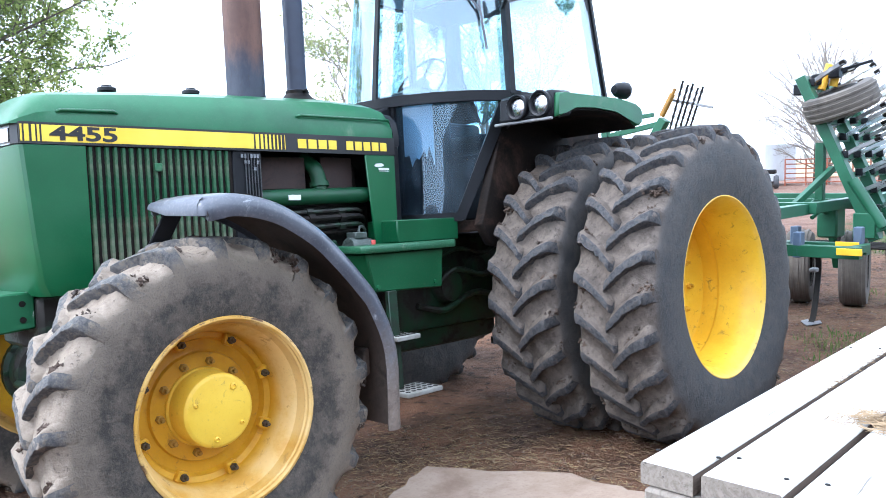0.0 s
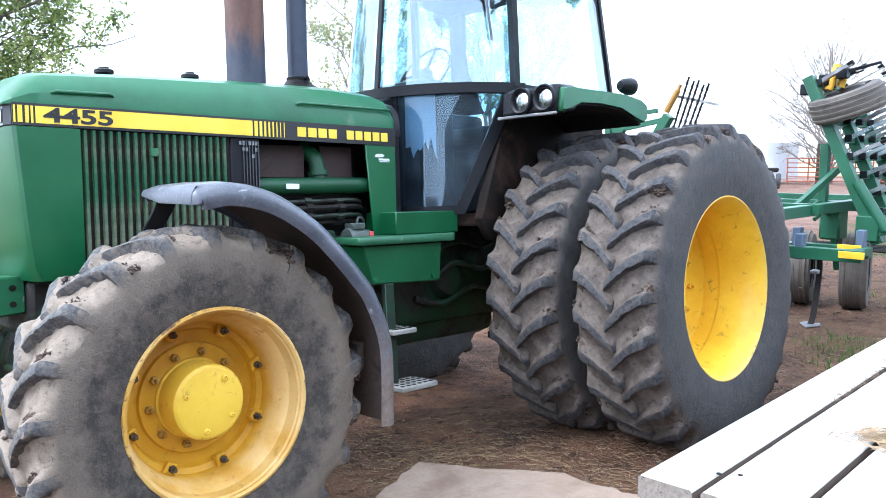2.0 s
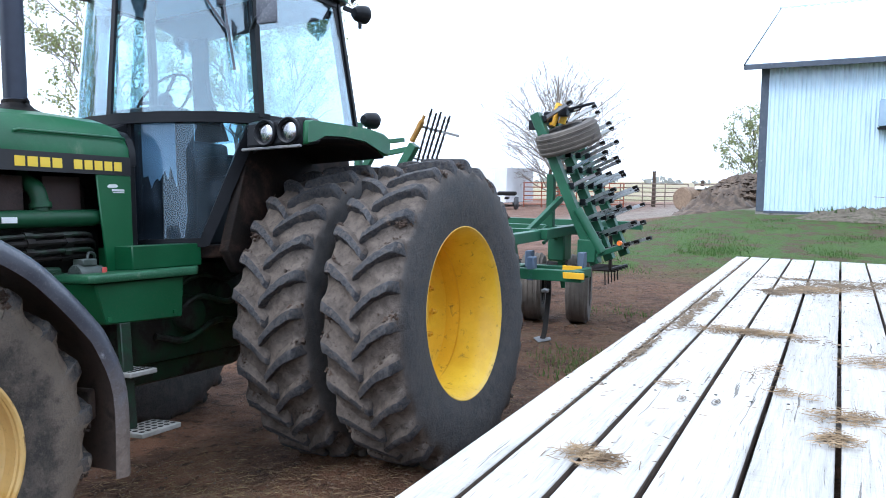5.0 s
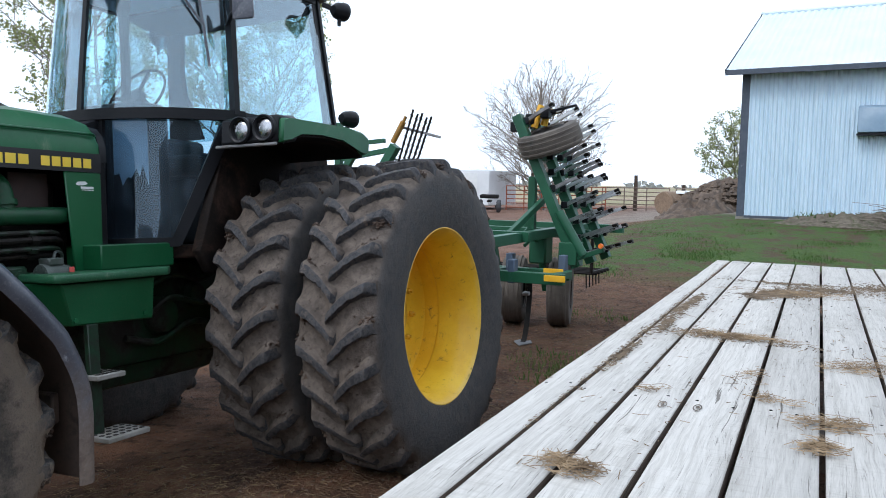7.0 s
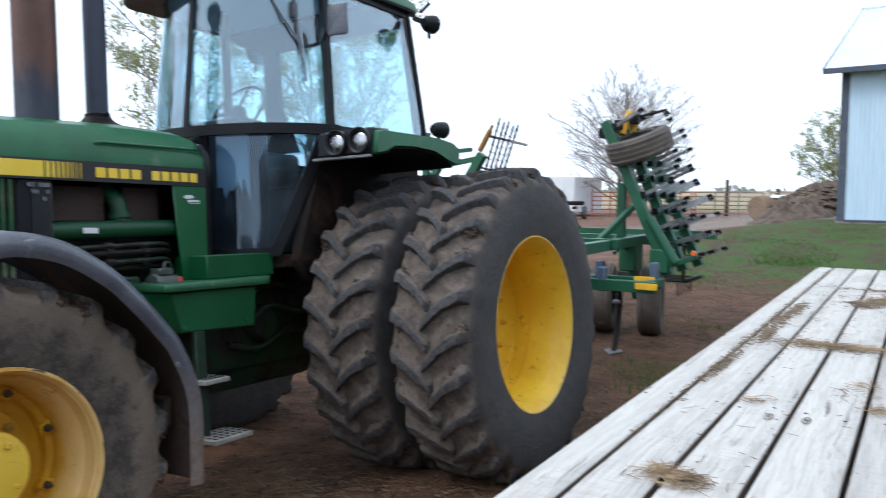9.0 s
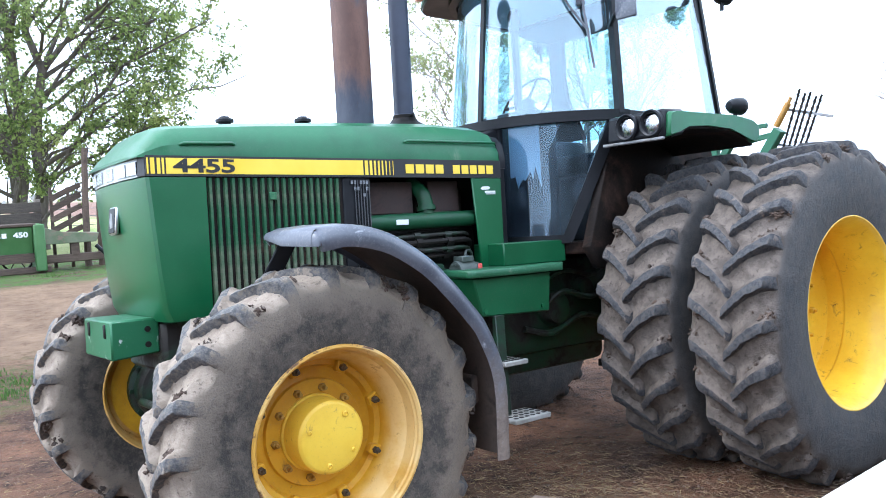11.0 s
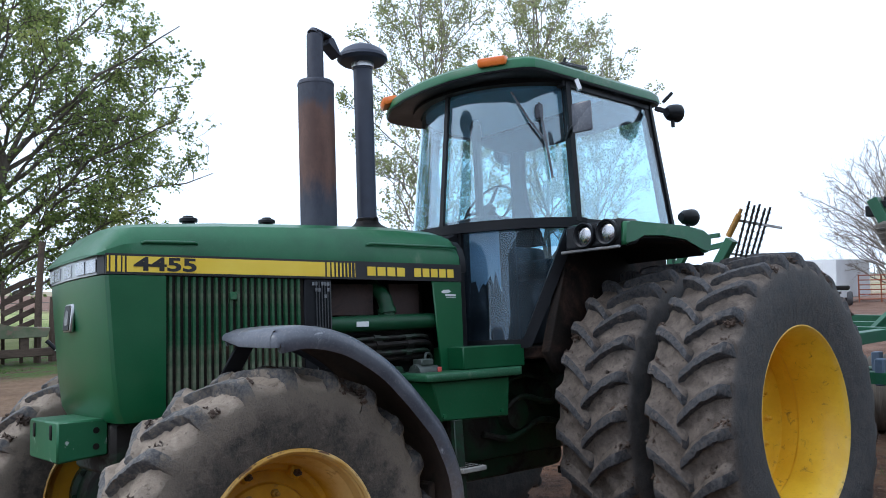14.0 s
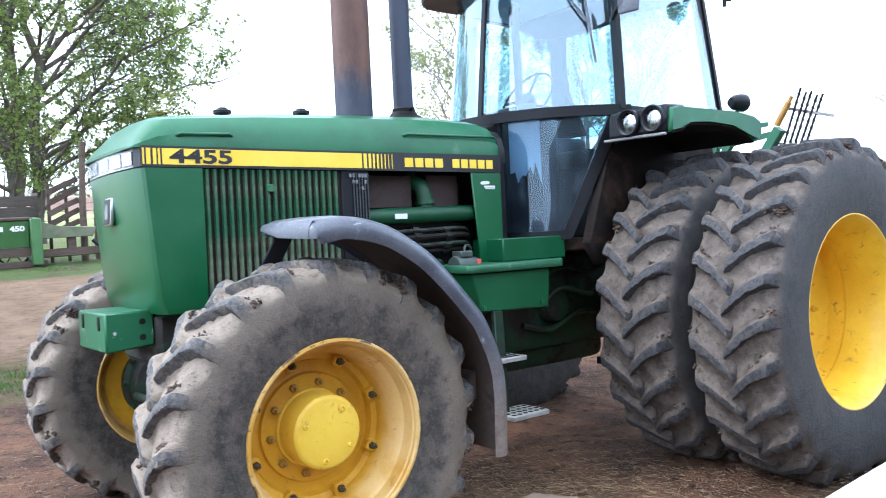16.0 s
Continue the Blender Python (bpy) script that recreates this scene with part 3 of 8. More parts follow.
    col = mix_col(n, l, both(step(X, 27.0, 30.0, 3.0), step(Y, 9.0, 5.0, 3.0)), col, track)
    col = mix_col(n, l, step(X, 56.0, 66.0, 8.0), col, field)
    l.new(col, p.inputs["Base Color"])
    l.new(ramp(n, l, n2, 0.3, 0.7, 0.75, 0.97), p.inputs["Roughness"])
    p.inputs["Specular IOR Level"].default_value = 0.25
    h = math_node(n, l, "ADD", n2, math_node(n, l, "MULTIPLY", n3, 0.4))
    bump_to(n, l, p, h, 1.0, 0.07)
    return m


def build_ground():
    n = 250
    def spread(i):
        u = 2 * i / n - 1
        return math.copysign(math.sinh(abs(u) * 6.9) / math.sinh(6.9) * 900, u)
    verts, faces = [], []
    for j in range(n + 1):
        for i in range(n + 1):
            x, y = 3.0 + spread(i), 1.0 + spread(j)
            verts.append((x, y, ground_z(x, y)))
    for j in range(n):
        for i in range(n):
            a = j * (n + 1) + i
            faces.append((a, a + 1, a + n + 2, a + n + 1))
    ob = raw("ground", verts, faces, ground_material(), smooth=True)
    tagged(ob, "muddy brown farmyard ground with straw, dirt tracks and grass patches", "ground", kind="structure")


build_ground()


# ---- tractor: its own axes have x to the rear, y to its right, z up, front axle at x = 0 ----
tractor = thing("tractor", "green and yellow row-crop tractor with cab and muddy dual rear wheels", "tractor", TILT)


MUD_CLOD = surf("caked_mud", (0.040, 0.028, 0.022), (0.098, 0.064, 0.046), 0.95, 6.0, (0.03, 0.024, 0.02), (0.5, 0.7), 6.0, 0.5, 60)


def tyre_mesh(R, width, rim_r, rim_w, lugs, lug_h, lean, side, seed, taper, last):
    """A bar-lug farm tyre round the y axis; side -1 faces the tractor's left. Dried mud fills the feet of the bars."""
    rng = random.Random(seed)
    bm = bmesh.new()
    base = R - lug_h
    half = width / 2
    wide_of = (R / 0.9) ** 0.4

    def crown(s):
        s = abs(s)
        return base - 0.018 * (s / 0.82) ** 2 if s < 0.82 else base - 0.018 - (s - 0.82) / 0.13 * 0.034 if s < 0.95 else base - 0.052 - (s - 0.95) * 0.55

    def sweep(t):
        return lean * (1 - (1 - min(1.0, max(0.0, t))) ** 1.7)

    def to_bar(ang, s):
        """How far, along the tread, the nearest bar's middle lies."""
        t = (abs(s) + 0.10) / 1.125
        a0 = math.pi / lugs if s > 0 else 0.0
        d = (ang + sweep(t) / R - a0 + math.pi / lugs) % (math.tau / lugs) - math.pi / lugs
        return d * R

    n = 240
    flank = [(rim_r - 0.012, -rim_w / 2), (rim_r + 0.03, -rim_w / 2 - 0.012), (rim_r + 0.35 * (base - rim_r), -half * 0.97),
             (rim_r + 0.55 * (base - rim_r), -half), (rim_r + 0.78 * (base - rim_r), -half * 0.975)]
    tread = [(crown(q), q * half) for q in [-0.95 + 1.9 * i / 20 for i in range(21)]]
    prof = flank + tread + [(r, -h) for r, h in reversed(flank)]
    rings = []
    for r, h in prof:
        ring = []
        on = len(flank) <= len(rings) < len(flank) + len(tread)
        for k in range(n):
            ang = k * math.tau / n
            q = Vector((r * math.cos(ang), h, r * math.sin(ang)))
            rr = r
            if on:
                s = h / half
                rr += 0.022 * math.exp(-((to_bar(ang, s) + 0.022) / 0.045) ** 2) * (1.0 if abs(s) > 0.08 else 0.5) + 0.004
                rr += 0.012 * noise.noise(q * 14.0 + Vector((seed, 0, 0))) + 0.008 * noise.noise(q * 38.0)
            else:
                rr += 0.0025 * noise.noise(q * 9.0 + Vector((seed, 0, 0)))
            ring.append(bm.verts.new((rr * math.cos(ang), h, rr * math.sin(ang))))
        rings.append(ring)
    for p, q in zip(rings, rings[1:] + rings[:1]):
        for k in range(n):
            bm.faces.new((p[k], p[(k + 1) % n], q[(k + 1) % n], q[k]))
    section = ((-1.25, -0.2), (-1.08, 0.30), (-1.02, 0.88), (-0.86, 1.0), (0.0, 1.01), (0.75, 0.95), (1.25, 0.72), (1.85, 0.38), (2.6, -0.1))
    for k in range(lugs * 2):
        hand = 1 if k % 2 else -1
        a0 = (k // 2 + (0.5 if hand > 0 else 0.0)) * math.tau / lugs
        rows = []
        steps = 22
        wear = 1 + rng.uniform(-0.10, 0.06)
        torn = rng.uniform(0.5, 1.4)
        for i in range(steps):
            t = i / (steps - 1)
            s = -0.10 + (last + 0.10) * t
            u = (s + 0.10) / 1.125
            r0 = crown(s) - 0.006
            top = R - 0.010 * max(0.0, s) ** 2
            fall = min(1.0, max(0.0, (s - taper) / (last - taper))) ** 1.5
            top = top * (1 - fall) + (r0 + 0.012) * fall
            high = (top - r0) * wear * min(1.0, 0.55 + 9 * t)
            wide = (0.023 + 0.011 * t) * wide_of
            row = []
            for off, f in section:
                ang = a0 - (sweep(u) + off * wide) / R
                r = r0 + high * f
                q = Vector((r * math.cos(ang), hand * s * half, r * math.sin(ang)))
                rag = noise.noise(q * 30.0 + Vector((seed, 0, 0))) * 0.0045 + noise.noise(q * 75.0) * 0.0035
                slip = torn * noise.noise(q * 46.0 + Vector((0, seed, 0))) * 0.011 * (1.0 if off < -0.8 else 0.35)
                ang -= slip / R
                r += rag * (0.5 if f > 0.95 else 1.0)
                row.append((r * math.cos(ang), hand * s * half + rag * 0.5, r * math.sin(ang)))
            rows.append(row)
        vs = [[bm.verts.new(p) for p in row] for row in rows]
        for p, q in zip(vs, vs[1:]):
            for j in range(len(section) - 1):
                bm.faces.new((p[j], p[j + 1], q[j + 1], q[j])).material_index = 1 if j < 5 else 0
        bm.faces.new(vs[0]).material_index = 1
        bm.faces.new(vs[-1]).material_index = 1
        root = rings[0][int(round(a0 / math.tau * n)) % n]
        bm.faces.new((vs[2][0], vs[2][-1], root))
    bmesh.ops.scale(bm, vec=(1, -side, 1), verts=bm.verts)
    return bm


def caked_mud(R, half, lug_h, lugs, lean, side, seed, share):
    """Crumbling mud packed against the outer ends of the bars."""
    r2 = random.Random(seed)
    verts, faces = [], []
    for k in range(lugs * 2):
        hand = 1 if k % 2 else -1
        a0 = (k // 2 + (0.5 if hand > 0 else 0.0)) * math.tau / lugs
        if r2.random() > share:
            continue
        middle, under = r2.uniform(0.55, 0.92), r2.choice((-1, 1, 1))
        for _ in range(int(r2.uniform(20, 75))):
            s = min(0.97, max(0.0, middle + r2.gauss(0, 0.085)))
            t = (s + 0.10) / 1.125
            along_tread = lean * (1 - (1 - t) ** 1.7) + under * (0.030 + abs(r2.gauss(0, 0.016)))
            a = a0 - along_tread / R
            size = r2.uniform(0.003, 0.009) * (1.6 if r2.random() < 0.15 else 1.0)
            r = R - lug_h - 0.02 * s * s + r2.uniform(0.004, 0.030) - (0.02 if s > 0.88 else 0.0)
            c = Vector((r * math.cos(a), hand * s * half * -side, r * math.sin(a)))
            i = len(verts)
            for d in ((1, 0, 0), (-1, 0, 0), (0, 1, 0), (0, -1, 0), (0, 0, 1), (0, 0, -1)):
                verts.append(tuple(c + Vector(d) * size * r2.uniform(0.6, 1.5) + Vector((r2.gauss(0, 1), r2.gauss(0, 1), r2.gauss(0, 1))) * size * 0.25))
            faces += [(i + p, i + q, i + w) for p, q, w in ((0, 2, 4), (2, 1, 4), (1, 3, 4), (3, 0, 4), (2, 0, 5), (1, 2, 5), (3, 1, 5), (0, 3, 5))]
    return verts, faces


def lug_nut(r=0.017, h=0.022):
    bm = bmesh.new()
    lathe(bm, [(r, 0.0), (r, -h * 0.6), (r * 0.9, -h * 0.7), (r * 0.55, -h * 0.72), (r * 0.5, -h * 1.35), (0.0, -h * 1.4)], 6, "y")
    return bm


def front_wheel(y, side, steer, seed):
    m = pose(0, y, 0.605, 0, 0, math.degrees(steer))
    bm = bmesh.new()
    s = -side
    prof = [(0.338, -0.168), (0.346, -0.176), (0.355, -0.174), (0.360, -0.164), (0.341, -0.158), (0.332, -0.150), (0.330, -0.108), (0.322, -0.100), (0.308, -0.075), (0.294, -0.03), (0.288, 0.026), (0.285, 0.036),
            (0.270, 0.042), (0.264, 0.044), (0.260, 0.058), (0.254, 0.070), (0.222, 0.072), (0.212, 0.068), (0.206, 0.054), (0.150, 0.052), (0.120, 0.052), (0.120, 0.075), (0.29, 0.084), (0.31, 0.06), (0.335, 0.12), (0.341, 0.15), (0.358, 0.165), (0.346, 0.172), (0.330, 0.15), (0.318, 0.1), (0.314, 0.0), (0.324, -0.10), (0.338, -0.150)]
    lathe(bm, prof, 72, "y", closed=True)
    bmesh.ops.scale(bm, vec=(1, s, 1), verts=bm.verts)
    rim = part("front_wheel", bm, FRONT_RIM_SHADED, tractor, "yellow steel front wheel with lugged tyre", sharp=28)
    rim.matrix_local = m
    bm = bmesh.new()
    lathe(bm, [(0.152, 0.060), (0.150, 0.040), (0.143, 0.034), (0.140, -0.070), (0.138, -0.078), (0.130, -0.086), (0.124, -0.088), (0.0, -0.090)], 48, "y")
    bmesh.ops.scale(bm, vec=(1, s, 1), verts=bm.verts)
    hub = part("hub_cap", bm, HUB_YELLOW_LIT, rim, "yellow planetary hub cover", sharp=28)
    for px, pz, pr in ((0.058, 0.082, 0.014), (-0.02, -0.104, 0.012), (0.085, -0.06, 0.009), (-0.095, 0.035, 0.009)):
        bm = bmesh.new()
        lathe(bm, [(pr, -0.088), (pr, -0.094), (pr * 0.6, -0.097), (pr * 0.5, -0.092), (0.0, -0.092)], 12, "y", (px, 0, pz))
        bmesh.ops.scale(bm, vec=(1, s, 1), verts=bm.verts)
        part("plug", bm, HUB_YELLOW_LIT, hub, sharp=28)
    bm = lug_nut(0.016, 0.03)
    bmesh.ops.scale(bm, vec=(1, s, 1), verts=bm.verts)
    first = part("nut", bm, NUT_BROWN, rim, sharp=28)
    for k in range(10):
        a = k * math.tau / 10 + 0.1
        mm = Matrix.Translation((0.174 * math.cos(a), 0.054 * s, 0.174 * math.sin(a)))
        if k == 0:
            first.matrix_local = mm
        else:
            shared("nut", first.data, rim, mm)
    bm = bmesh.new()
    prism(bm, [(-0.022, -0.020), (0.024, -0.026), (0.024, 0.026), (-0.022, 0.020)], -0.022, 0.012, 0.005)
    part_seat = lug_nut(0.015, 0.026)
    bmesh.ops.translate(part_seat, verts=part_seat.verts, vec=(0, -0.02, 0))
    bmesh.ops.scale(bm, vec=(1, s, 1), verts=bm.verts)
    bmesh.ops.scale(part_seat, vec=(1, s, 1), verts=part_seat.verts)
    clip = part("rim_lug", bm, FRONT_RIM_SHADED, rim, "yellow steel rim clamp", sharp=28)
    bolt = part("clamp_bolt", part_seat, CLAMP_BOLT, clip, "rusty dark clamp bolt", sharp=28)
    for k in range(8):
        a = k * math.tau / 8 + 0.35
        mm = Matrix.Translation((0.266 * math.cos(a), 0.034 * s, 0.266 * math.sin(a))) @ pose(0, 0, 0, 0, -math.degrees(a), 0)
        if k == 0:
            clip.matrix_local = mm
        else:
            shared("clamp_bolt", bolt.data, shared("rim_lug", clip.data, rim, mm))
    bm = bmesh.new()
    lathe(bm, [(0.0, 0.30), (0.10, 0.30), (0.115, 0.27), (0.175, 0.25), (0.185, 0.20), (0.185, 0.13), (0.21, 0.12), (0.21, 0.076), (0.0, 0.076)], 32, "y")
    for k in range(10):
        a = k * math.tau / 10
        lathe(bm, [(0.014, 0.12), (0.014, 0.135), (0.0, 0.137)], 6, "y", (0.198 * math.cos(a), 0, 0.198 * math.sin(a)))
    bmesh.ops.scale(bm, vec=(1, s, 1), verts=bm.verts)
    part("inner_hub", bm, GREEN_DIRTY_SHADED, rim, "green inner wheel hub")
    bm = bmesh.new()
    tube(bm, [(0.235, 0.05 * s, 0.21), (0.24, -0.0 * s, 0.215)], 0.008, 8)
    part("valve", bm, IRON, rim)
    bm = tyre_mesh(0.655, 0.375, 0.355, 0.33, 21, 0.042, 0.15, side, seed, 0.80, 0.985)
    part("tyre", bm, FRONT_TYRE, rim, "dusty bar-lug front tyre", sharp=40)
    tagged(raw("caked_mud", *caked_mud(0.655, 0.187, 0.042, 21, 0.15, side, seed, 0.85), MUD_CLOD, rim, "dried mud clods"), kind="stuff")
    return rim


def rear_wheel(y, side, outer, seed):
    s = -side
    bm = bmesh.new()
    prof = [(0.490, -0.202), (0.497, -0.208), (0.506, -0.206), (0.511, -0.196), (0.488, -0.190), (0.484, -0.182), (0.482, -0.142), (0.476, -0.134), (0.464, -0.130), (0.460, -0.124), (0.457, -0.045),
            (0.448, -0.040), (0.444, -0.030), (0.444, -0.018), (0.452, -0.010), (0.453, 0.035), (0.446, 0.045), (0.436, 0.052), (0.434, 0.10), (0.436, 0.155), (0.41, 0.166), (0.30, 0.172), (0.16, 0.165), (0.16, 0.178), (0.30, 0.182), (0.46, 0.186), (0.508, 0.198), (0.498, 0.206),
            (0.476, 0.19), (0.450, 0.09), (0.428, 0.05), (0.430, -0.06), (0.446, -0.125), (0.474, -0.17)]
    lathe(bm, prof, 80, "y", closed=True)
    bmesh.ops.scale(bm, vec=(1, s, 1), verts=bm.verts)
    rim = part("rear_wheel", bm, REAR_RIM, tractor, "yellow steel rear dual wheel" if outer else "inner rear wheel behind the dual", sharp=24)
    rim.matrix_local = pose(2.69, y, 0.83, 0, seed * 3.7, 0)
    bm = bmesh.new()
    lathe(bm, [(0.17, 0.158), (0.165, 0.135), (0.12, 0.13), (0.11, 0.12), (0.0, 0.118)], 32, "y")
    bmesh.ops.scale(bm, vec=(1, s, 1), verts=bm.verts)
    part("hub", bm, YELLOW_RUSTY, rim)
    nut = lug_nut(0.02, 0.028)
    bmesh.ops.scale(nut, vec=(1, s, 1), verts=nut.verts)
    first = part("nut", nut, YELLOW_RUSTY, rim)
    for k in range(10):
        a = k * math.tau / 10
        mm = Matrix.Translation((0.235 * math.cos(a), 0.152 * s, 0.235 * math.sin(a)))
        if k == 0:
            first.matrix_local = mm
        else:
            shared("nut", first.data, rim, mm)
    if outer:
        bm = bmesh.new()
        lathe(bm, [(0.022, 0.0), (0.022, -0.008), (0.014, -0.01), (0.0, -0.01)], 12, "y")
        hole = part("hand_hole", bm, IRON, rim)
        hole.matrix_local = pose(-0.434, 0.08, 0.10, 0, 0, 90)
    bm = tyre_mesh(0.895, 0.475, 0.507, 0.41, 27, 0.052, 0.175, side, seed, 0.80, 0.95)
    part("tyre", bm, REAR_TYRE, rim, "muddy bar-lug rear tyre", sharp=40)
    tagged(raw("caked_mud", *caked_mud(0.895, 0.237, 0.052, 27, 0.175, side, seed, 0.95), MUD_CLOD, rim, "mud clods between the lugs"), kind="stuff")
    return rim


front_wheel(-0.905, -1, -0.034, 11)
front_wheel(0.905, 1, -0.034, 12)
rear_wheel(-1.505, -1, True, 21)
rear_wheel(-0.93, -1, False, 22)
rear_wheel(0.93, 1, False, 23)
rear_wheel(1.505, 1, True, 24)


# hood and nose
def hood_ring(x, low, mid, top, w=1.0):
    ys = [(0.374, low), (0.372, low + 0.55 * (mid - low)), (0.352, mid), (0.31, mid + 0.55 * (top - mid)), (0.22, mid + 0.88 * (top - mid)), (0.0, top)]
    left = [(x, -a * w, b) for a, b in ys]
    return left + [(x, a * w, b) for a, b in reversed(ys[:-1])]


bm = bmesh.new()
loft(bm, [hood_ring(-0.472, 1.725, 1.731, 1.738, 0.86), hood_ring(-0.460, 1.726, 1.737, 1.750, 0.95), hood_ring(-0.43, 1.727, 1.762, 1.795, 0.985), hood_ring(-0.368, 1.729, 1.803, 1.862),
          hood_ring(-0.345, 1.729, 1.812, 1.874), hood_ring(-0.30, 1.730, 1.818, 1.884), hood_ring(-0.10, 1.731, 1.828, 1.902), hood_ring(0.1, 1.732, 1.838, 1.918), hood_ring(0.6, 1.735, 1.858, 1.943), hood_ring(1.1, 1.738, 1.872, 1.960),
          hood_ring(1.40, 1.740, 1.862, 1.952), hood_ring(1.475, 1.740, 1.845, 1.93), hood_ring(1.50, 1.742, 1.82, 1.89, 0.985)])
hood = part("hood", bm, GREEN_FADED, tractor, "faded green engine hood", sharp=25)
for x0, x1, z in ((-0.289, -0.047, 1.785), (0.86, 1.47, 1.832)):
    bm = bmesh.new()
    tube(bm, [(x0, -0.370, z - 0.006), (x0 + 0.015, -0.380, z), (x1 - 0.015, -0.380, z + 0.006), (x1, -0.370, z)], 0.007, 8)
    part("hood_rib", bm, GREEN, hood)


def nose_ring(z, front, corner, w):
    left = [(-0.186, -w, z), (corner + 0.012, -w, z), (corner, -w + 0.012, z), (corner - 0.012, -w + 0.05, z), (front, -0.15, z)]
    return left + [(front - 0.005, 0, z)] + [(x, -y, z) for x, y, z in reversed(left)]


bm = bmesh.new()
loft(bm, [nose_ring(1.645, -0.462, -0.434, 0.374), nose_ring(1.45, -0.447, -0.420, 0.374), nose_ring(1.25, -0.430, -0.404, 0.372), nose_ring(1.10, -0.405, -0.385, 0.368), nose_ring(1.048, -0.375, -0.360, 0.355)])
part("nose_grille", bm, GREEN, tractor, "green front nose panel", sharp=25)
bm = bmesh.new()
loft(bm, [nose_ring(1.725, -0.462, -0.434, 0.372), nose_ring(1.65, -0.464, -0.435, 0.376)])
band = part("headlight_band", bm, surf("pale_lamp_band", (0.40, 0.45, 0.47), (0.50, 0.54, 0.55), 0.35, 5.0, (0.30, 0.30, 0.27), (0.6, 0.85), 5.0, 0.05), tractor, "pale headlight band across the nose", sharp=25)
for a, b in ((-0.318, -0.222), (-0.208, -0.112), (-0.05, 0.05), (0.112, 0.208), (0.222, 0.318)):
    bm = bmesh.new()
    xa, xb = (-0.467 + 0.091 * max(0.0, abs(v) - 0.15) for v in (a, b))
    slab(bm, [[(xa - 0.004, a, 1.66), (xa - 0.004, a, 1.712)], [(xb - 0.004, b, 1.66), (xb - 0.004, b, 1.712)]], 0.008)
    part("headlight", bm, CHROME, tractor, "clear rectangular headlight")
bm = bmesh.new()
box(bm, (-0.014, -0.050, -0.062), (0.006, 0.050, 0.062), 0.012, seg=2)
badge = part("badge", bm, STEEL, tractor, "black badge plate with a pale rim")
badge.matrix_local = pose(-0.456, 0.0, 1.487, 0, 5, 0)
bm = bmesh.new()
box(bm, (-0.0165, -0.042, -0.054), (-0.010, 0.042, 0.054), 0.006)
part("plate", bm, BLACK, badge)
bm = bmesh.new()
prism(bm, [(-0.026, -0.03), (0.01, -0.034), (0.026, 0.0), (0.012, 0.034), (-0.018, 0.026)], -0.0185, -0.015, 0.0, plane="yz")
part("emblem", bm, DULL_STEEL, badge)

